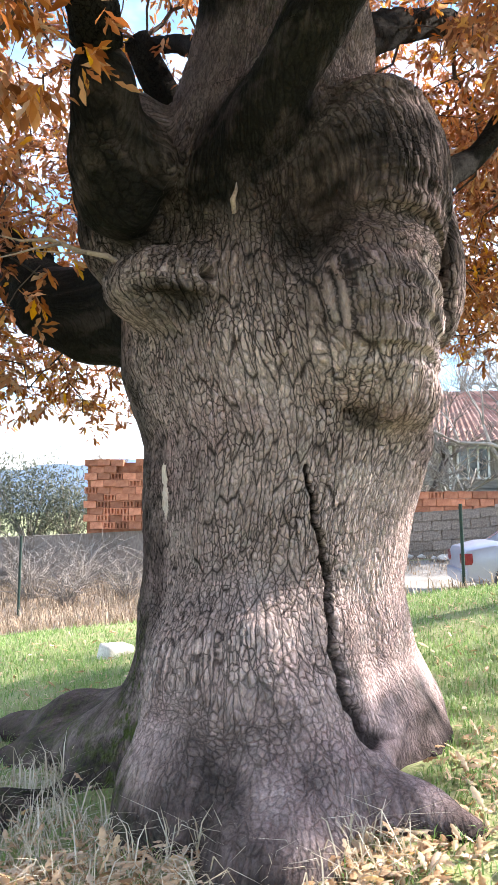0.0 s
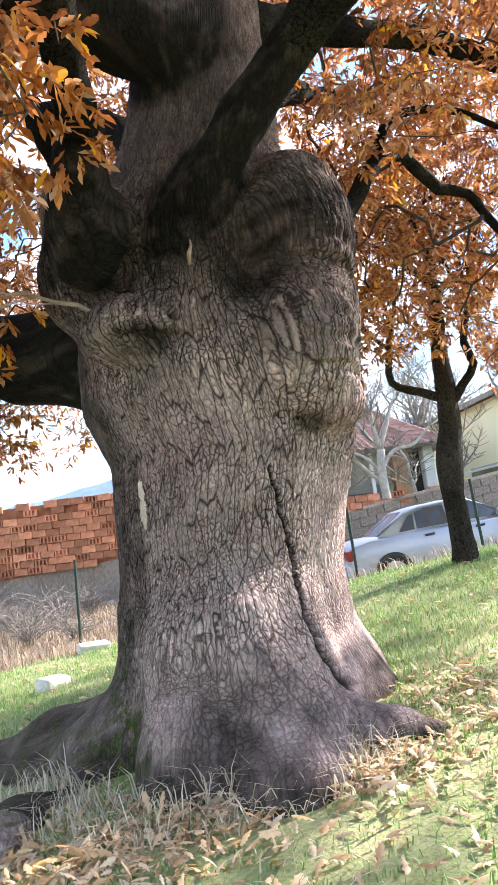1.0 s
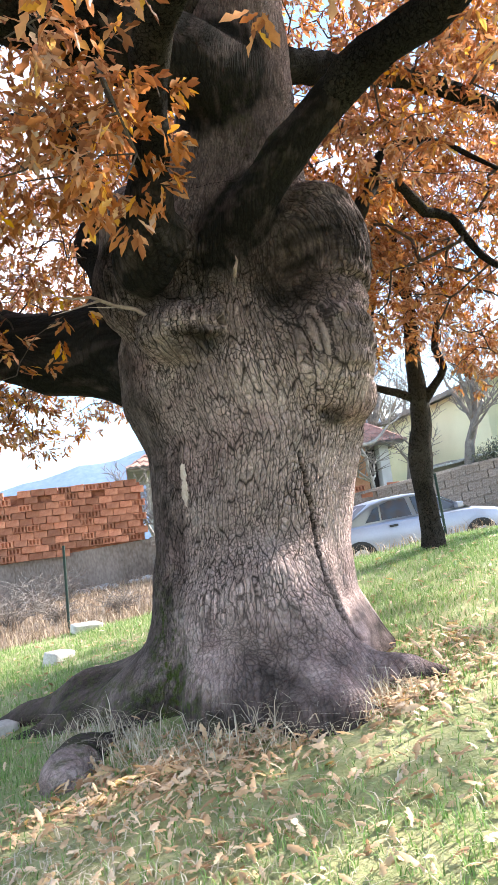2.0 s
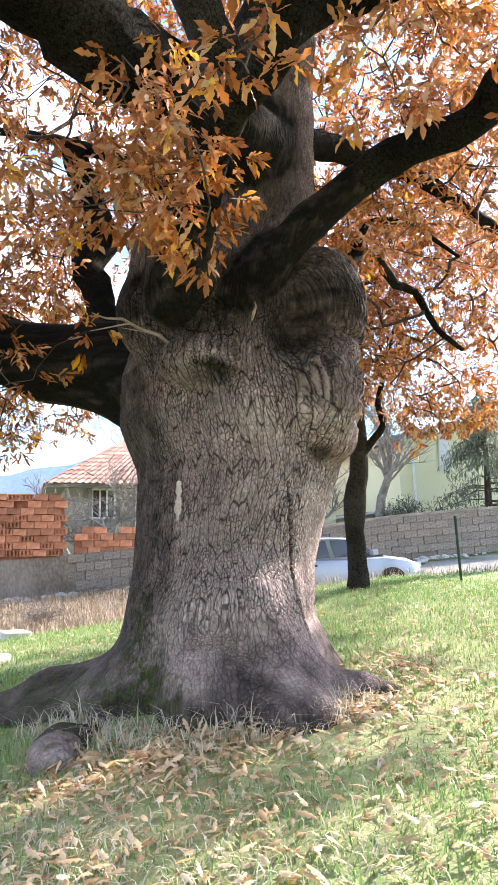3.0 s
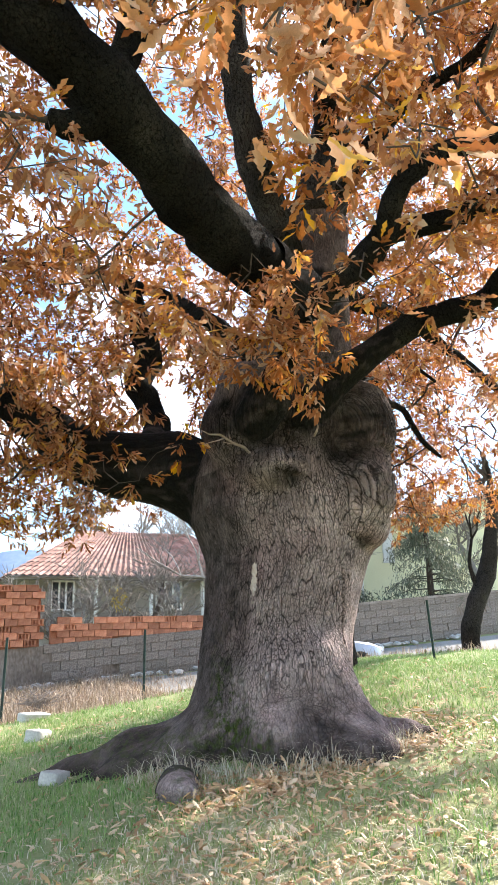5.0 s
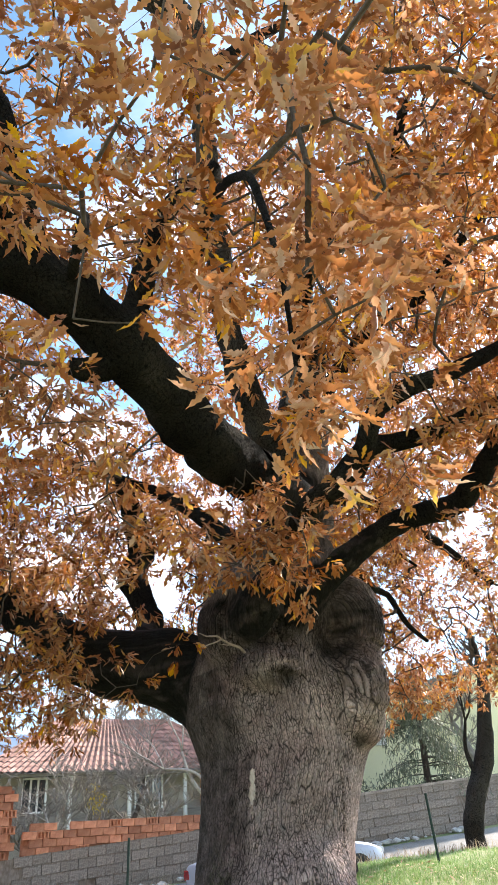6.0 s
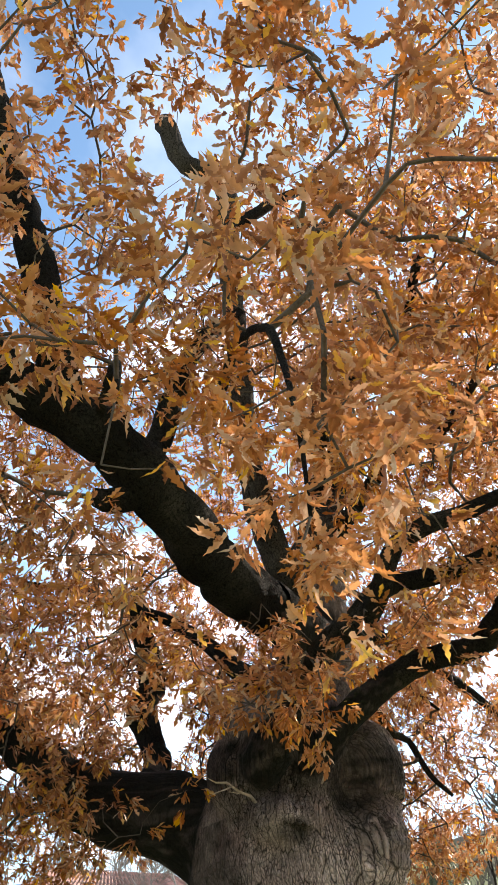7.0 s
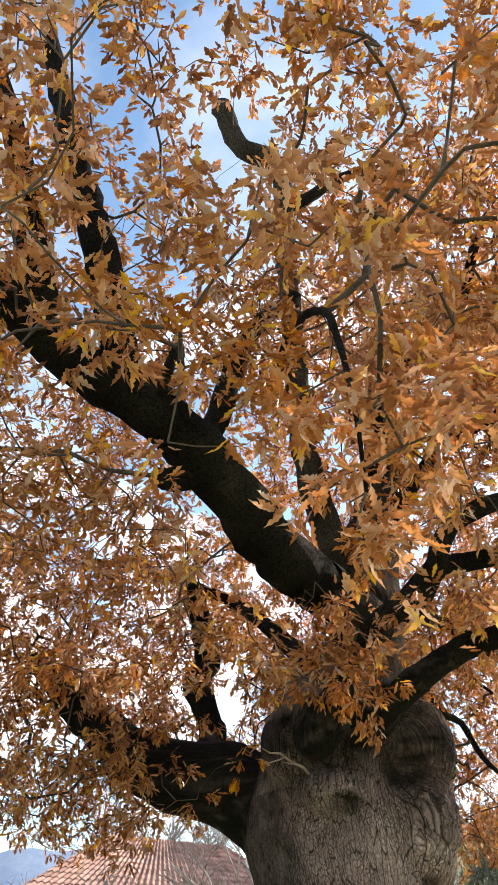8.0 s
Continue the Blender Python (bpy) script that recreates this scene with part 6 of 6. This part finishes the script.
bare_tree("slender_tree", foot(3.09, 7.9), 3.2, 0.17, 3, M_STEM, "slender dark tree with a forked trunk on the lawn", 5,
          trunk_path=[[(0, 0, -0.05, 0.20), (0.0, 0, 0.25, 0.155), (-0.02, 0, 0.9, 0.14), (0.0, 0, 1.35, 0.17), (0.08, 0, 1.75, 0.145), (0.11, 0, 2.15, 0.13), (0.12, 0, 2.8, 0.11), (0.18, 0, 3.6, 0.085)],
                      [(0.10, 0, 2.15, 0.07), (-0.2, 0.05, 2.28, 0.06), (-0.55, 0.1, 2.46, 0.05), (-0.52, 0.1, 2.9, 0.04)],
                      [(0.12, 0, 2.05, 0.075), (0.32, -0.1, 2.3, 0.06), (0.50, -0.12, 2.55, 0.055), (0.42, -0.1, 2.85, 0.05), (0.55, -0.1, 3.3, 0.04)]], share=0.35)
bare_tree("leaning_tree", foot(7.28, 9.6, 0.25), 3.0, 0.22, 8, M_STEM, "dark leaning tree at the edge of the lawn", 4,
          trunk_path=[[(-0.05, 0, 0.0, 0.30), (0.0, 0, 0.3, 0.22), (0.05, 0, 0.9, 0.20), (0.32, 0, 1.5, 0.20), (0.72, 0, 2.1, 0.20), (1.0, 0, 3.0, 0.16), (1.2, 0, 3.8, 0.13)],
                      [(0.45, 0, 1.65, 0.06), (0.35, 0.1, 2.3, 0.045), (0.5, 0.1, 2.9, 0.03)]], share=0.4)
bare_tree("pollard_tree", (4.95, 17.2, 1.25), 3.0, 0.13, 14, M_PALEBARK, "bare pale-branched tree in front of the house", 5,
          trunk_path=[[(0, 0, -0.05, 0.15), (0, 0, 0.5, 0.12), (-0.02, 0, 1.2, 0.12), (0.05, 0, 1.8, 0.10)],
                      [(0, 0, 0.9, 0.06), (-0.35, 0.1, 1.25, 0.055), (-0.7, 0.1, 1.7, 0.045), (-0.9, 0.1, 2.3, 0.03)],
                      [(0, 0, 1.3, 0.06), (0.4, 0, 1.75, 0.05), (0.95, 0, 1.85, 0.045), (1.5, 0.1, 2.3, 0.03)],
                      [(0, 0, 1.2, 0.05), (-0.6, 0, 1.75, 0.04), (-1.5, 0, 1.85, 0.03)]], share=0.55)
for i, (x, y, h, r, mt) in enumerate(((0.62, 17.4, 1.9, 0.04, M_PALEBARK), (1.25, 17.6, 2.1, 0.045, M_PALEBARK), (2.6, 18.2, 2.6, 0.08, M_TWIG), (3.4, 17.9, 2.2, 0.05, M_PALEBARK), (-0.3, 18.6, 2.2, 0.05, M_PALEBARK), (0.1, 17.8, 1.7, 0.04, M_GREYTWIG), (2.0, 17.2, 1.8, 0.045, M_PALEBARK), (3.9, 18.6, 2.4, 0.05, M_PALEBARK), (6.2, 18.4, 2.6, 0.06, M_PALEBARK), (7.4, 18.8, 2.8, 0.06, M_GREYTWIG), (-0.9, 17.6, 2.0, 0.045, M_PALEBARK), (1.7, 18.4, 2.3, 0.05, M_PALEBARK), (0.9, 19.0, 2.4, 0.05, M_PALEBARK), (3.0, 17.3, 2.0, 0.045, M_PALEBARK))):
    bare_tree("bare_shrub", (x, y, 0.95 + 0.07 * x), h * 1.5, r * 1.3, 30 + i, mt, "leafless shrub with thin pale stems in the yard", 6, 0.6, 0.35, 3, "bare shrubs", thin=0.010)
for i, (x, y, h) in enumerate(((9.2, 18.0, 6.5), (7.6, 30.5, 9.5), (10.2, 29.5, 10.0), (12.5, 33.0, 11.0), (16.5, 18.5, 6.0), (5.0, 33.0, 9.0), (-9.0, 38.0, 4.5), (-13.0, 40.0, 5.0), (-5.5, 42.0, 4.5), (-10.5, 19.0, 4.0))):
    bare_tree("bare_tree", (x, y, 1.2 + 0.05 * x), h, 0.11 + 0.012 * h, 60 + i, M_GREYTWIG, "tall leafless tree with fine grey twigs", 6, 0.5, 0.3, 4, "bare trees", thin=0.009)

def leafy_bush(x, y, z, size, seed, material, label):
    rr = np.random.RandomState(seed)
    bush = empty("bush", (x, y, z), label, "bush")
    n = int(900 * size[0] * size[2])
    d = rr.randn(n, 3)
    d /= np.linalg.norm(d, axis=1)[:, None]
    q = d * (rr.rand(n) ** 0.4)[:, None] * (1 + 0.25 * np.sin(d[:, :1] * 7 + seed) * np.sin(d[:, 2:] * 9)) * np.array(size) * 0.5 + np.array([0, 0, size[2] * 0.5])
    scatter_leaves("foliage", q + np.array([x, y, z]), 0.07 + 0.06 * rr.rand(n), turns(rr, n, 1.2), material, bush, plain_leaf(), (x, y, z))["kind"] = "stuff"
    stems = [tube([(0, 0, -0.1), tuple(q[k] * 0.5), tuple(q[k])], [0.03, 0.018, 0.006], 4) for k in range(24)]
    v, f = join_tubes(stems)
    tagged(mesh_object("stem", v, f, M_GREYTWIG, bush), kind="stuff")


M_OLIVE = leaf_mat("olive_leaf", ((0.0, (0.07, 0.08, 0.055)), (0.6, (0.14, 0.15, 0.10)), (1.0, (0.24, 0.24, 0.18))), 0.25)
for i, (x, y, z, size) in enumerate(((-7.6, 17.6, 0.5, (3.2, 2.2, 2.6)), (-9.8, 18.4, 0.3, (3.0, 2.2, 3.2)), (-6.3, 17.0, 0.6, (1.6, 1.4, 1.7)), (9.8, 17.6, 1.7, (1.5, 1.2, 1.2)))):
    leafy_bush(x, y, z, size, 80 + i, M_OLIVE, "grey-green straggling bush behind the wall")

# yellow leaves left on one shrub
r9 = np.random.RandomState(9)
n = 130
pp = r9.randn(n, 3) * np.array([0.13, 0.13, 0.2]) + np.array([1.73, 17.5, 2.42])
yl = empty("yellow_shrub", (1.73, 17.5, 1.07), "small shrub with its last bright yellow leaves", "shrub")
scatter_leaves("foliage", pp, 0.07 + 0.05 * r9.rand(n), turns(r9, n, 1.2), M_YELLOW, yl, plain_leaf(), (1.73, 17.5, 1.07))["kind"] = "stuff"
v, f = join_tubes([tube([(0.05 * k - 0.1, 0, 0), (0.06 * k - 0.12, 0.02, 0.6), (0.1 * k - 0.2, 0.0, 1.45)], [0.018, 0.014, 0.005], 5) for k in range(5)])
mesh_object("stem", v, f, M_GREYTWIG, yl)

# grey-green conifer with drooping boughs
con = empty("conifer", (12.9, 17.6, 1.75), "grey-green conifer with drooping boughs behind the wall", "tree")
v, f = tube([(0, 0, -0.2), (0.05, 0, 1.2), (0.1, 0, 3.0), (0.1, 0, 4.8)], [0.13, 0.11, 0.07, 0.02], 8, 0.1)
mesh_object("trunk", v, f, M_TWIG, con, smooth=True)
boughs, needles = [], []
for i in range(70):
    z = 0.7 + 3.9 * r9.rand()
    a = r9.rand() * 2 * math.pi
    reach = (2.3 - 0.40 * z) * (0.6 + 0.5 * r9.rand()) + 0.2
    pts = [(0.08, 0, z)] + [(0.08 + math.cos(a) * reach * t, math.sin(a) * reach * t, z + 0.25 * t - 0.75 * t * t) for t in (0.35, 0.7, 1.0)]
    boughs.append(tube(pts, [0.025, 0.018, 0.012, 0.004], 5))
    for t in np.linspace(0.25, 1.05, 16):
        c = np.array([0.08 + math.cos(a) * reach * t, math.sin(a) * reach * t, z + 0.25 * t - 0.75 * t * t])
        needles.append(c + r9.randn(10, 3) * np.array([0.13, 0.13, 0.12]) - np.array([0, 0, 0.05]))
v, f = join_tubes(boughs)
tagged(mesh_object("bough", v, f, M_TWIG, con), kind="stuff")
pp = np.concatenate(needles)
blade = (np.array([(-0.10, 0, 0), (0.10, 0, 0), (0.04, 0.03, -1), (-0.04, 0.03, -1)], float), [(0, 1, 2, 3)])
scatter_leaves("foliage", pp + np.array([12.9, 17.6, 1.75]), 0.10 + 0.09 * r9.rand(len(pp)), turns(r9, len(pp), 0.8), M_NEEDLE, con, blade, (12.9, 17.6, 1.75))["kind"] = "stuff"


# ---- lawn ----
def off_bole(x, y):
    return np.hypot(x + 0.05, (y - 4.25)) > 1.0


def blades(name, xy, length, lean, width, material, label, seed, base_lift=0.0):
    """Grass: a bent blade of two quads at each place."""
    rr = np.random.RandomState(seed)
    n = len(xy)
    a = rr.rand(n) * 2 * math.pi
    way = np.stack([np.cos(a), np.sin(a), np.zeros(n)], -1)
    side = np.stack([-np.sin(a), np.cos(a), np.zeros(n)], -1)
    foot_p = np.concatenate([xy, (height(xy[:, 0], xy[:, 1]) + base_lift - 0.005)[:, None]], 1)
    ln, le = length[:, None], (lean * (0.4 + rr.rand(n)))[:, None]
    up = np.array([0, 0, 1.0])
    mid = foot_p + up * ln * 0.6 + way * ln * le * 0.3
    tip = foot_p + up * ln * (1 - 0.25 * le) + way * ln * le
    w = width * (0.6 + 0.8 * rr.rand(n))[:, None]
    v = np.stack([foot_p - side * w, foot_p + side * w, mid + side * w * 0.7, mid - side * w * 0.7, tip], 1).reshape(-1, 3)
    o = np.arange(n)[:, None] * 5
    loops = np.concatenate([o + np.array([0, 1, 2, 3]), o + np.array([3, 2, 4])], 1).ravel()
    return tagged(array_mesh(name, v, loops, np.tile([4, 3], n), material), label, "grass", kind="stuff")


rg = np.random.RandomState(21)
xy = np.concatenate([rg.rand(110000, 2) * np.array([9.0, 8.4]) + np.array([-4.2, 0.6]), rg.rand(35000, 2) * np.array([13, 6]) + np.array([-6, 3.2]), rg.rand(16000, 2) * np.array([8, 4]) + np.array([2.5, 5.2])])
worn = np.exp(-((xy[:, 0] + 0.5) / 1.3) ** 2 - ((xy[:, 1] - 2.55) / 0.55) ** 2) + 0.7 * np.exp(-((xy[:, 0] + 1.6) / 0.9) ** 2 - ((xy[:, 1] - 1.6) / 0.8) ** 2)
keep = off_bole(xy[:, 0], xy[:, 1]) & (rg.rand(len(xy)) > 0.85 * worn) & (xy[:, 1] < 9.3)
patchy = np.sin(xy[:, 0] * 2.3 + 1) * np.sin(xy[:, 1] * 2.0) + 0.6 * np.sin(xy[:, 0] * 5.1) * np.sin(xy[:, 1] * 4.7 + 2)
keep &= rg.rand(len(xy)) < 0.72 + 0.3 * patchy
xy = xy[keep]
blades("grass", xy, 0.04 + 0.055 * rg.rand(len(xy)) ** 1.5, np.full(len(xy), 0.9), 0.0032, M_GRASS, "short green lawn grass", 22)
xy = np.concatenate([rg.rand(26000, 2) * np.array([13.0, 6.3]) + np.array([-11.5, 9.2]), rg.rand(3000, 2) * np.array([7.0, 1.0]) + np.array([1.5, 9.0]), rg.rand(2600, 2) * np.array([11, 1.0]) + np.array([-8, 14.5])])
blades("dry_grass", xy, 0.10 + 0.22 * rg.rand(len(xy)) ** 2, np.full(len(xy), 0.8), 0.006, M_DRY, "pale dry grass along the verge and the wall", 23)
def dry_bush(x, y, size, seed):
    rr = random.Random(seed)
    at0 = (x, y, float(height(x, y)))
    bush = empty("dry_bush", at0, "tangled brown leafless bush in the dry grass", "bush", "dry bushes")
    stems = []
    for k in range(46):
        a = rr.uniform(0, 2 * math.pi)
        reach, h = size * rr.uniform(0.3, 1.0), size * rr.uniform(0.4, 1.1)
        pts = [Vector((rr.uniform(-0.1, 0.1), rr.uniform(-0.1, 0.1), -0.03))]
        for t in (0.35, 0.7, 1.0):
            pts.append(Vector((math.cos(a) * reach * t + rr.gauss(0, 0.05), math.sin(a) * reach * t + rr.gauss(0, 0.05), h * (t ** 0.7) - 0.25 * size * t * t)))
        stems.append(tube(pts, [0.010, 0.008, 0.006, 0.003], 4))
        for j in range(3):
            q = pts[rr.randint(1, 3)]
            stems.append(tube([q, q + Vector((rr.gauss(0, 0.16), rr.gauss(0, 0.16), rr.gauss(0.05, 0.12)))], [0.005, 0.002], 3))
    v, f = join_tubes(stems)
    tagged(mesh_object("stem", v, f, M_GREYTWIG, bush), kind="stuff")


for i, (x, y, sz) in enumerate(((-4.3, 11.8, 0.8), (-3.3, 12.2, 0.9), (-2.4, 11.6, 0.6), (-5.4, 12.8, 1.1), (-6.6, 12.0, 1.2), (-6.0, 14.2, 1.5), (-7.4, 14.0, 1.7), (-3.9, 14.2, 0.9), (-1.3, 11.4, 0.45), (0.2, 15.2, 0.5), (-5.0, 14.6, 1.3), (-3.0, 13.6, 1.0), (-4.6, 13.4, 1.2), (-6.9, 15.0, 1.6), (-2.6, 14.9, 0.8), (-8.3, 13.2, 1.6))):
    dry_bush(x, y, sz, 70 + i)
# dry stalks at the foot of the bole
a = rg.rand(1900) * 1.9 - 1.45
rr_ = 1.18 + 0.50 * rg.rand(1900)
xy = np.stack([-0.05 + np.sin(a) * rr_, 4.25 - np.cos(a) * rr_], -1)
blades("dry_stalks", xy, 0.05 + 0.22 * rg.rand(1900) ** 3, np.full(1900, 1.2), 0.0035, M_STRAW, "dry straw-coloured stalks at the foot of the oak", 24)

# sparser grass round about
xy = rg.rand(34000, 2) * np.array([14.0, 6.0]) + np.array([-8.0, -3.5])
xy = xy[~((xy[:, 0] > -4.2) & (xy[:, 0] < 4.8) & (xy[:, 1] > 0.6))]
more = rg.rand(14000, 2) * np.array([5.0, 8.0]) + np.array([-9.0, 1.0])
xy = np.concatenate([xy, more[more[:, 0] < -4.2]])
blades("grass", xy, 0.04 + 0.055 * rg.rand(len(xy)) ** 1.5, np.full(len(xy), 0.9), 0.005, M_GRASS, "short green grass round the walk", 28)
# dry worn turf at the south-west
xy = np.stack([-1.9 + 0.9 * rg.randn(5000), 1.4 + 0.75 * rg.randn(5000)], -1)
xy = xy[off_bole(xy[:, 0], xy[:, 1]) & (xy[:, 1] > -0.8) & (xy[:, 1] < 3.2)]
blades("straw", xy, 0.03 + 0.05 * rg.rand(len(xy)), np.full(len(xy), 1.6), 0.0035, M_STRAW, "pale trodden straw in the worn grass", 27)

# fallen leaves
n = 1150
ang = rg.rand(n) * 2 * math.pi
xy = np.concatenate([np.stack([rg.randn(n) * 1.7 - 0.5, 1.9 + rg.randn(n) * 0.85], -1), rg.rand(1900, 2) * np.array([9, 8]) + np.array([-4.5, 0.4]), np.stack([rg.randn(800) * 0.9 - 2.0, 1.3 + rg.randn(800) * 0.65], -1),
                     np.stack([rg.randn(800) * 0.55 - 0.9, 2.76 + rg.randn(800) * 0.24], -1), np.stack([rg.randn(350) * 0.22 + 0.45, 2.82 + rg.randn(350) * 0.16], -1), np.stack([rg.randn(250) * 0.18 + 1.15, 3.5 + rg.randn(250) * 0.35], -1)])
xy = xy[off_bole(xy[:, 0], xy[:, 1]) & (xy[:, 1] > -0.6) & (xy[:, 1] < 9)]
n = len(xy)
flat_turn = np.tile(np.array([[1.0, 0, 0], [0, 0, 1.0], [0, -1.0, 0]]), (n, 1, 1))
spin, tip_a, tip_b = rg.rand(n) * 2 * math.pi, rg.randn(n) * 0.42, rg.randn(n) * 0.42
c, s_ = np.cos(spin), np.sin(spin)
z0, o1 = np.zeros(n), np.ones(n)
Rz = np.stack([c, -s_, z0, s_, c, z0, z0, z0, o1], -1).reshape(n, 3, 3)
Rx = np.stack([o1, z0, z0, z0, np.cos(tip_a), -np.sin(tip_a), z0, np.sin(tip_a), np.cos(tip_a)], -1).reshape(n, 3, 3)
Ry = np.stack([np.cos(tip_b), z0, np.sin(tip_b), z0, o1, z0, -np.sin(tip_b), z0, np.cos(tip_b)], -1).reshape(n, 3, 3)
at = np.concatenate([xy, (height(xy[:, 0], xy[:, 1]) + 0.022 + 0.02 * rg.rand(n))[:, None]], 1)
tagged(scatter_leaves("fallen_leaves", at, 0.055 + 0.055 * rg.rand(n), Rz @ Rx @ Ry @ flat_turn, M_FALLEN, None, leaf_arrays(0.5, 0.35)), "dry tan oak leaves scattered on the grass", "leaves", kind="stuff")


# ---- stones ----
def stone(name, at, size, seed, label, material=M_STONE):
    rng = random.Random(seed)
    bm = bmesh.new()
    bmesh.ops.create_cube(bm, size=1.0)
    bmesh.ops.bevel(bm, geom=bm.edges[:], offset=0.18, segments=3, affect="EDGES", profile=0.6)
    for v in bm.verts:
        q = noise.noise_vector(v.co * 2.3 + Vector((seed, 0, 0))) * 0.10
        v.co = Vector(((v.co.x + q.x) * size[0], (v.co.y + q.y) * size[1], (v.co.z + q.z) * size[2]))
    ob = part(name, bm, material, None, "", True)
    ob.matrix_world = pose(at[0], at[1], float(height(at[0], at[1])) + size[2] * 0.25, 4, 3, rng.uniform(0, 60))
    return tagged(ob, label, "stone")


stone("stone_block", (-1.95, 7.2), (0.34, 0.22, 0.16), 2, "pale grey stone block lying on the lawn")
stone("stone", (-2.15, 4.75), (0.26, 0.2, 0.12), 6, "flat pale stone beside a root")
stone("stone", (-1.75, 9.0), (0.4, 0.3, 0.14), 7, "flat grey stone in the dry verge")

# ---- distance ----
# the haze of distance is mixed into this blue
M_HILL = mat("haze_blue_hills", (0.10, 0.16, 0.26), (0.16, 0.22, 0.32), 0.004, 1.0, 0.0, 0.05)
hx = np.linspace(-60, 75, 90)
v, f = [], []
for i, az in enumerate(hx):
    el = np.interp(az, [-60, -30, -11, -4.6, 1.7, 5, 12, 30, 75], [2.0, 3.0, 4.9, 6.3, 7.2, 8.1, 8.6, 6.5, 3.0]) + 0.12 * math.sin(az * 1.3) + 0.07 * math.sin(az * 3.1)
    for d, h in ((2300, 0.0), (2600, 0.55), (2800, 1.0), (3000, 0.0)):
        v.append((d * math.sin(radians(az)), d * math.cos(radians(az)), max(-5, 2800 * math.tan(radians(el)) * h + (h == 0) * -5)))
    if i:
        o = 4 * i
        f += [(o - 4 + k, o + k, o + k + 1, o - 3 + k) for k in range(3)]
tagged(mesh_object("backdrop", v, f, M_HILL, smooth=True), "far mountain ridge with blue haze put into its colour", "mountain", kind="structure")
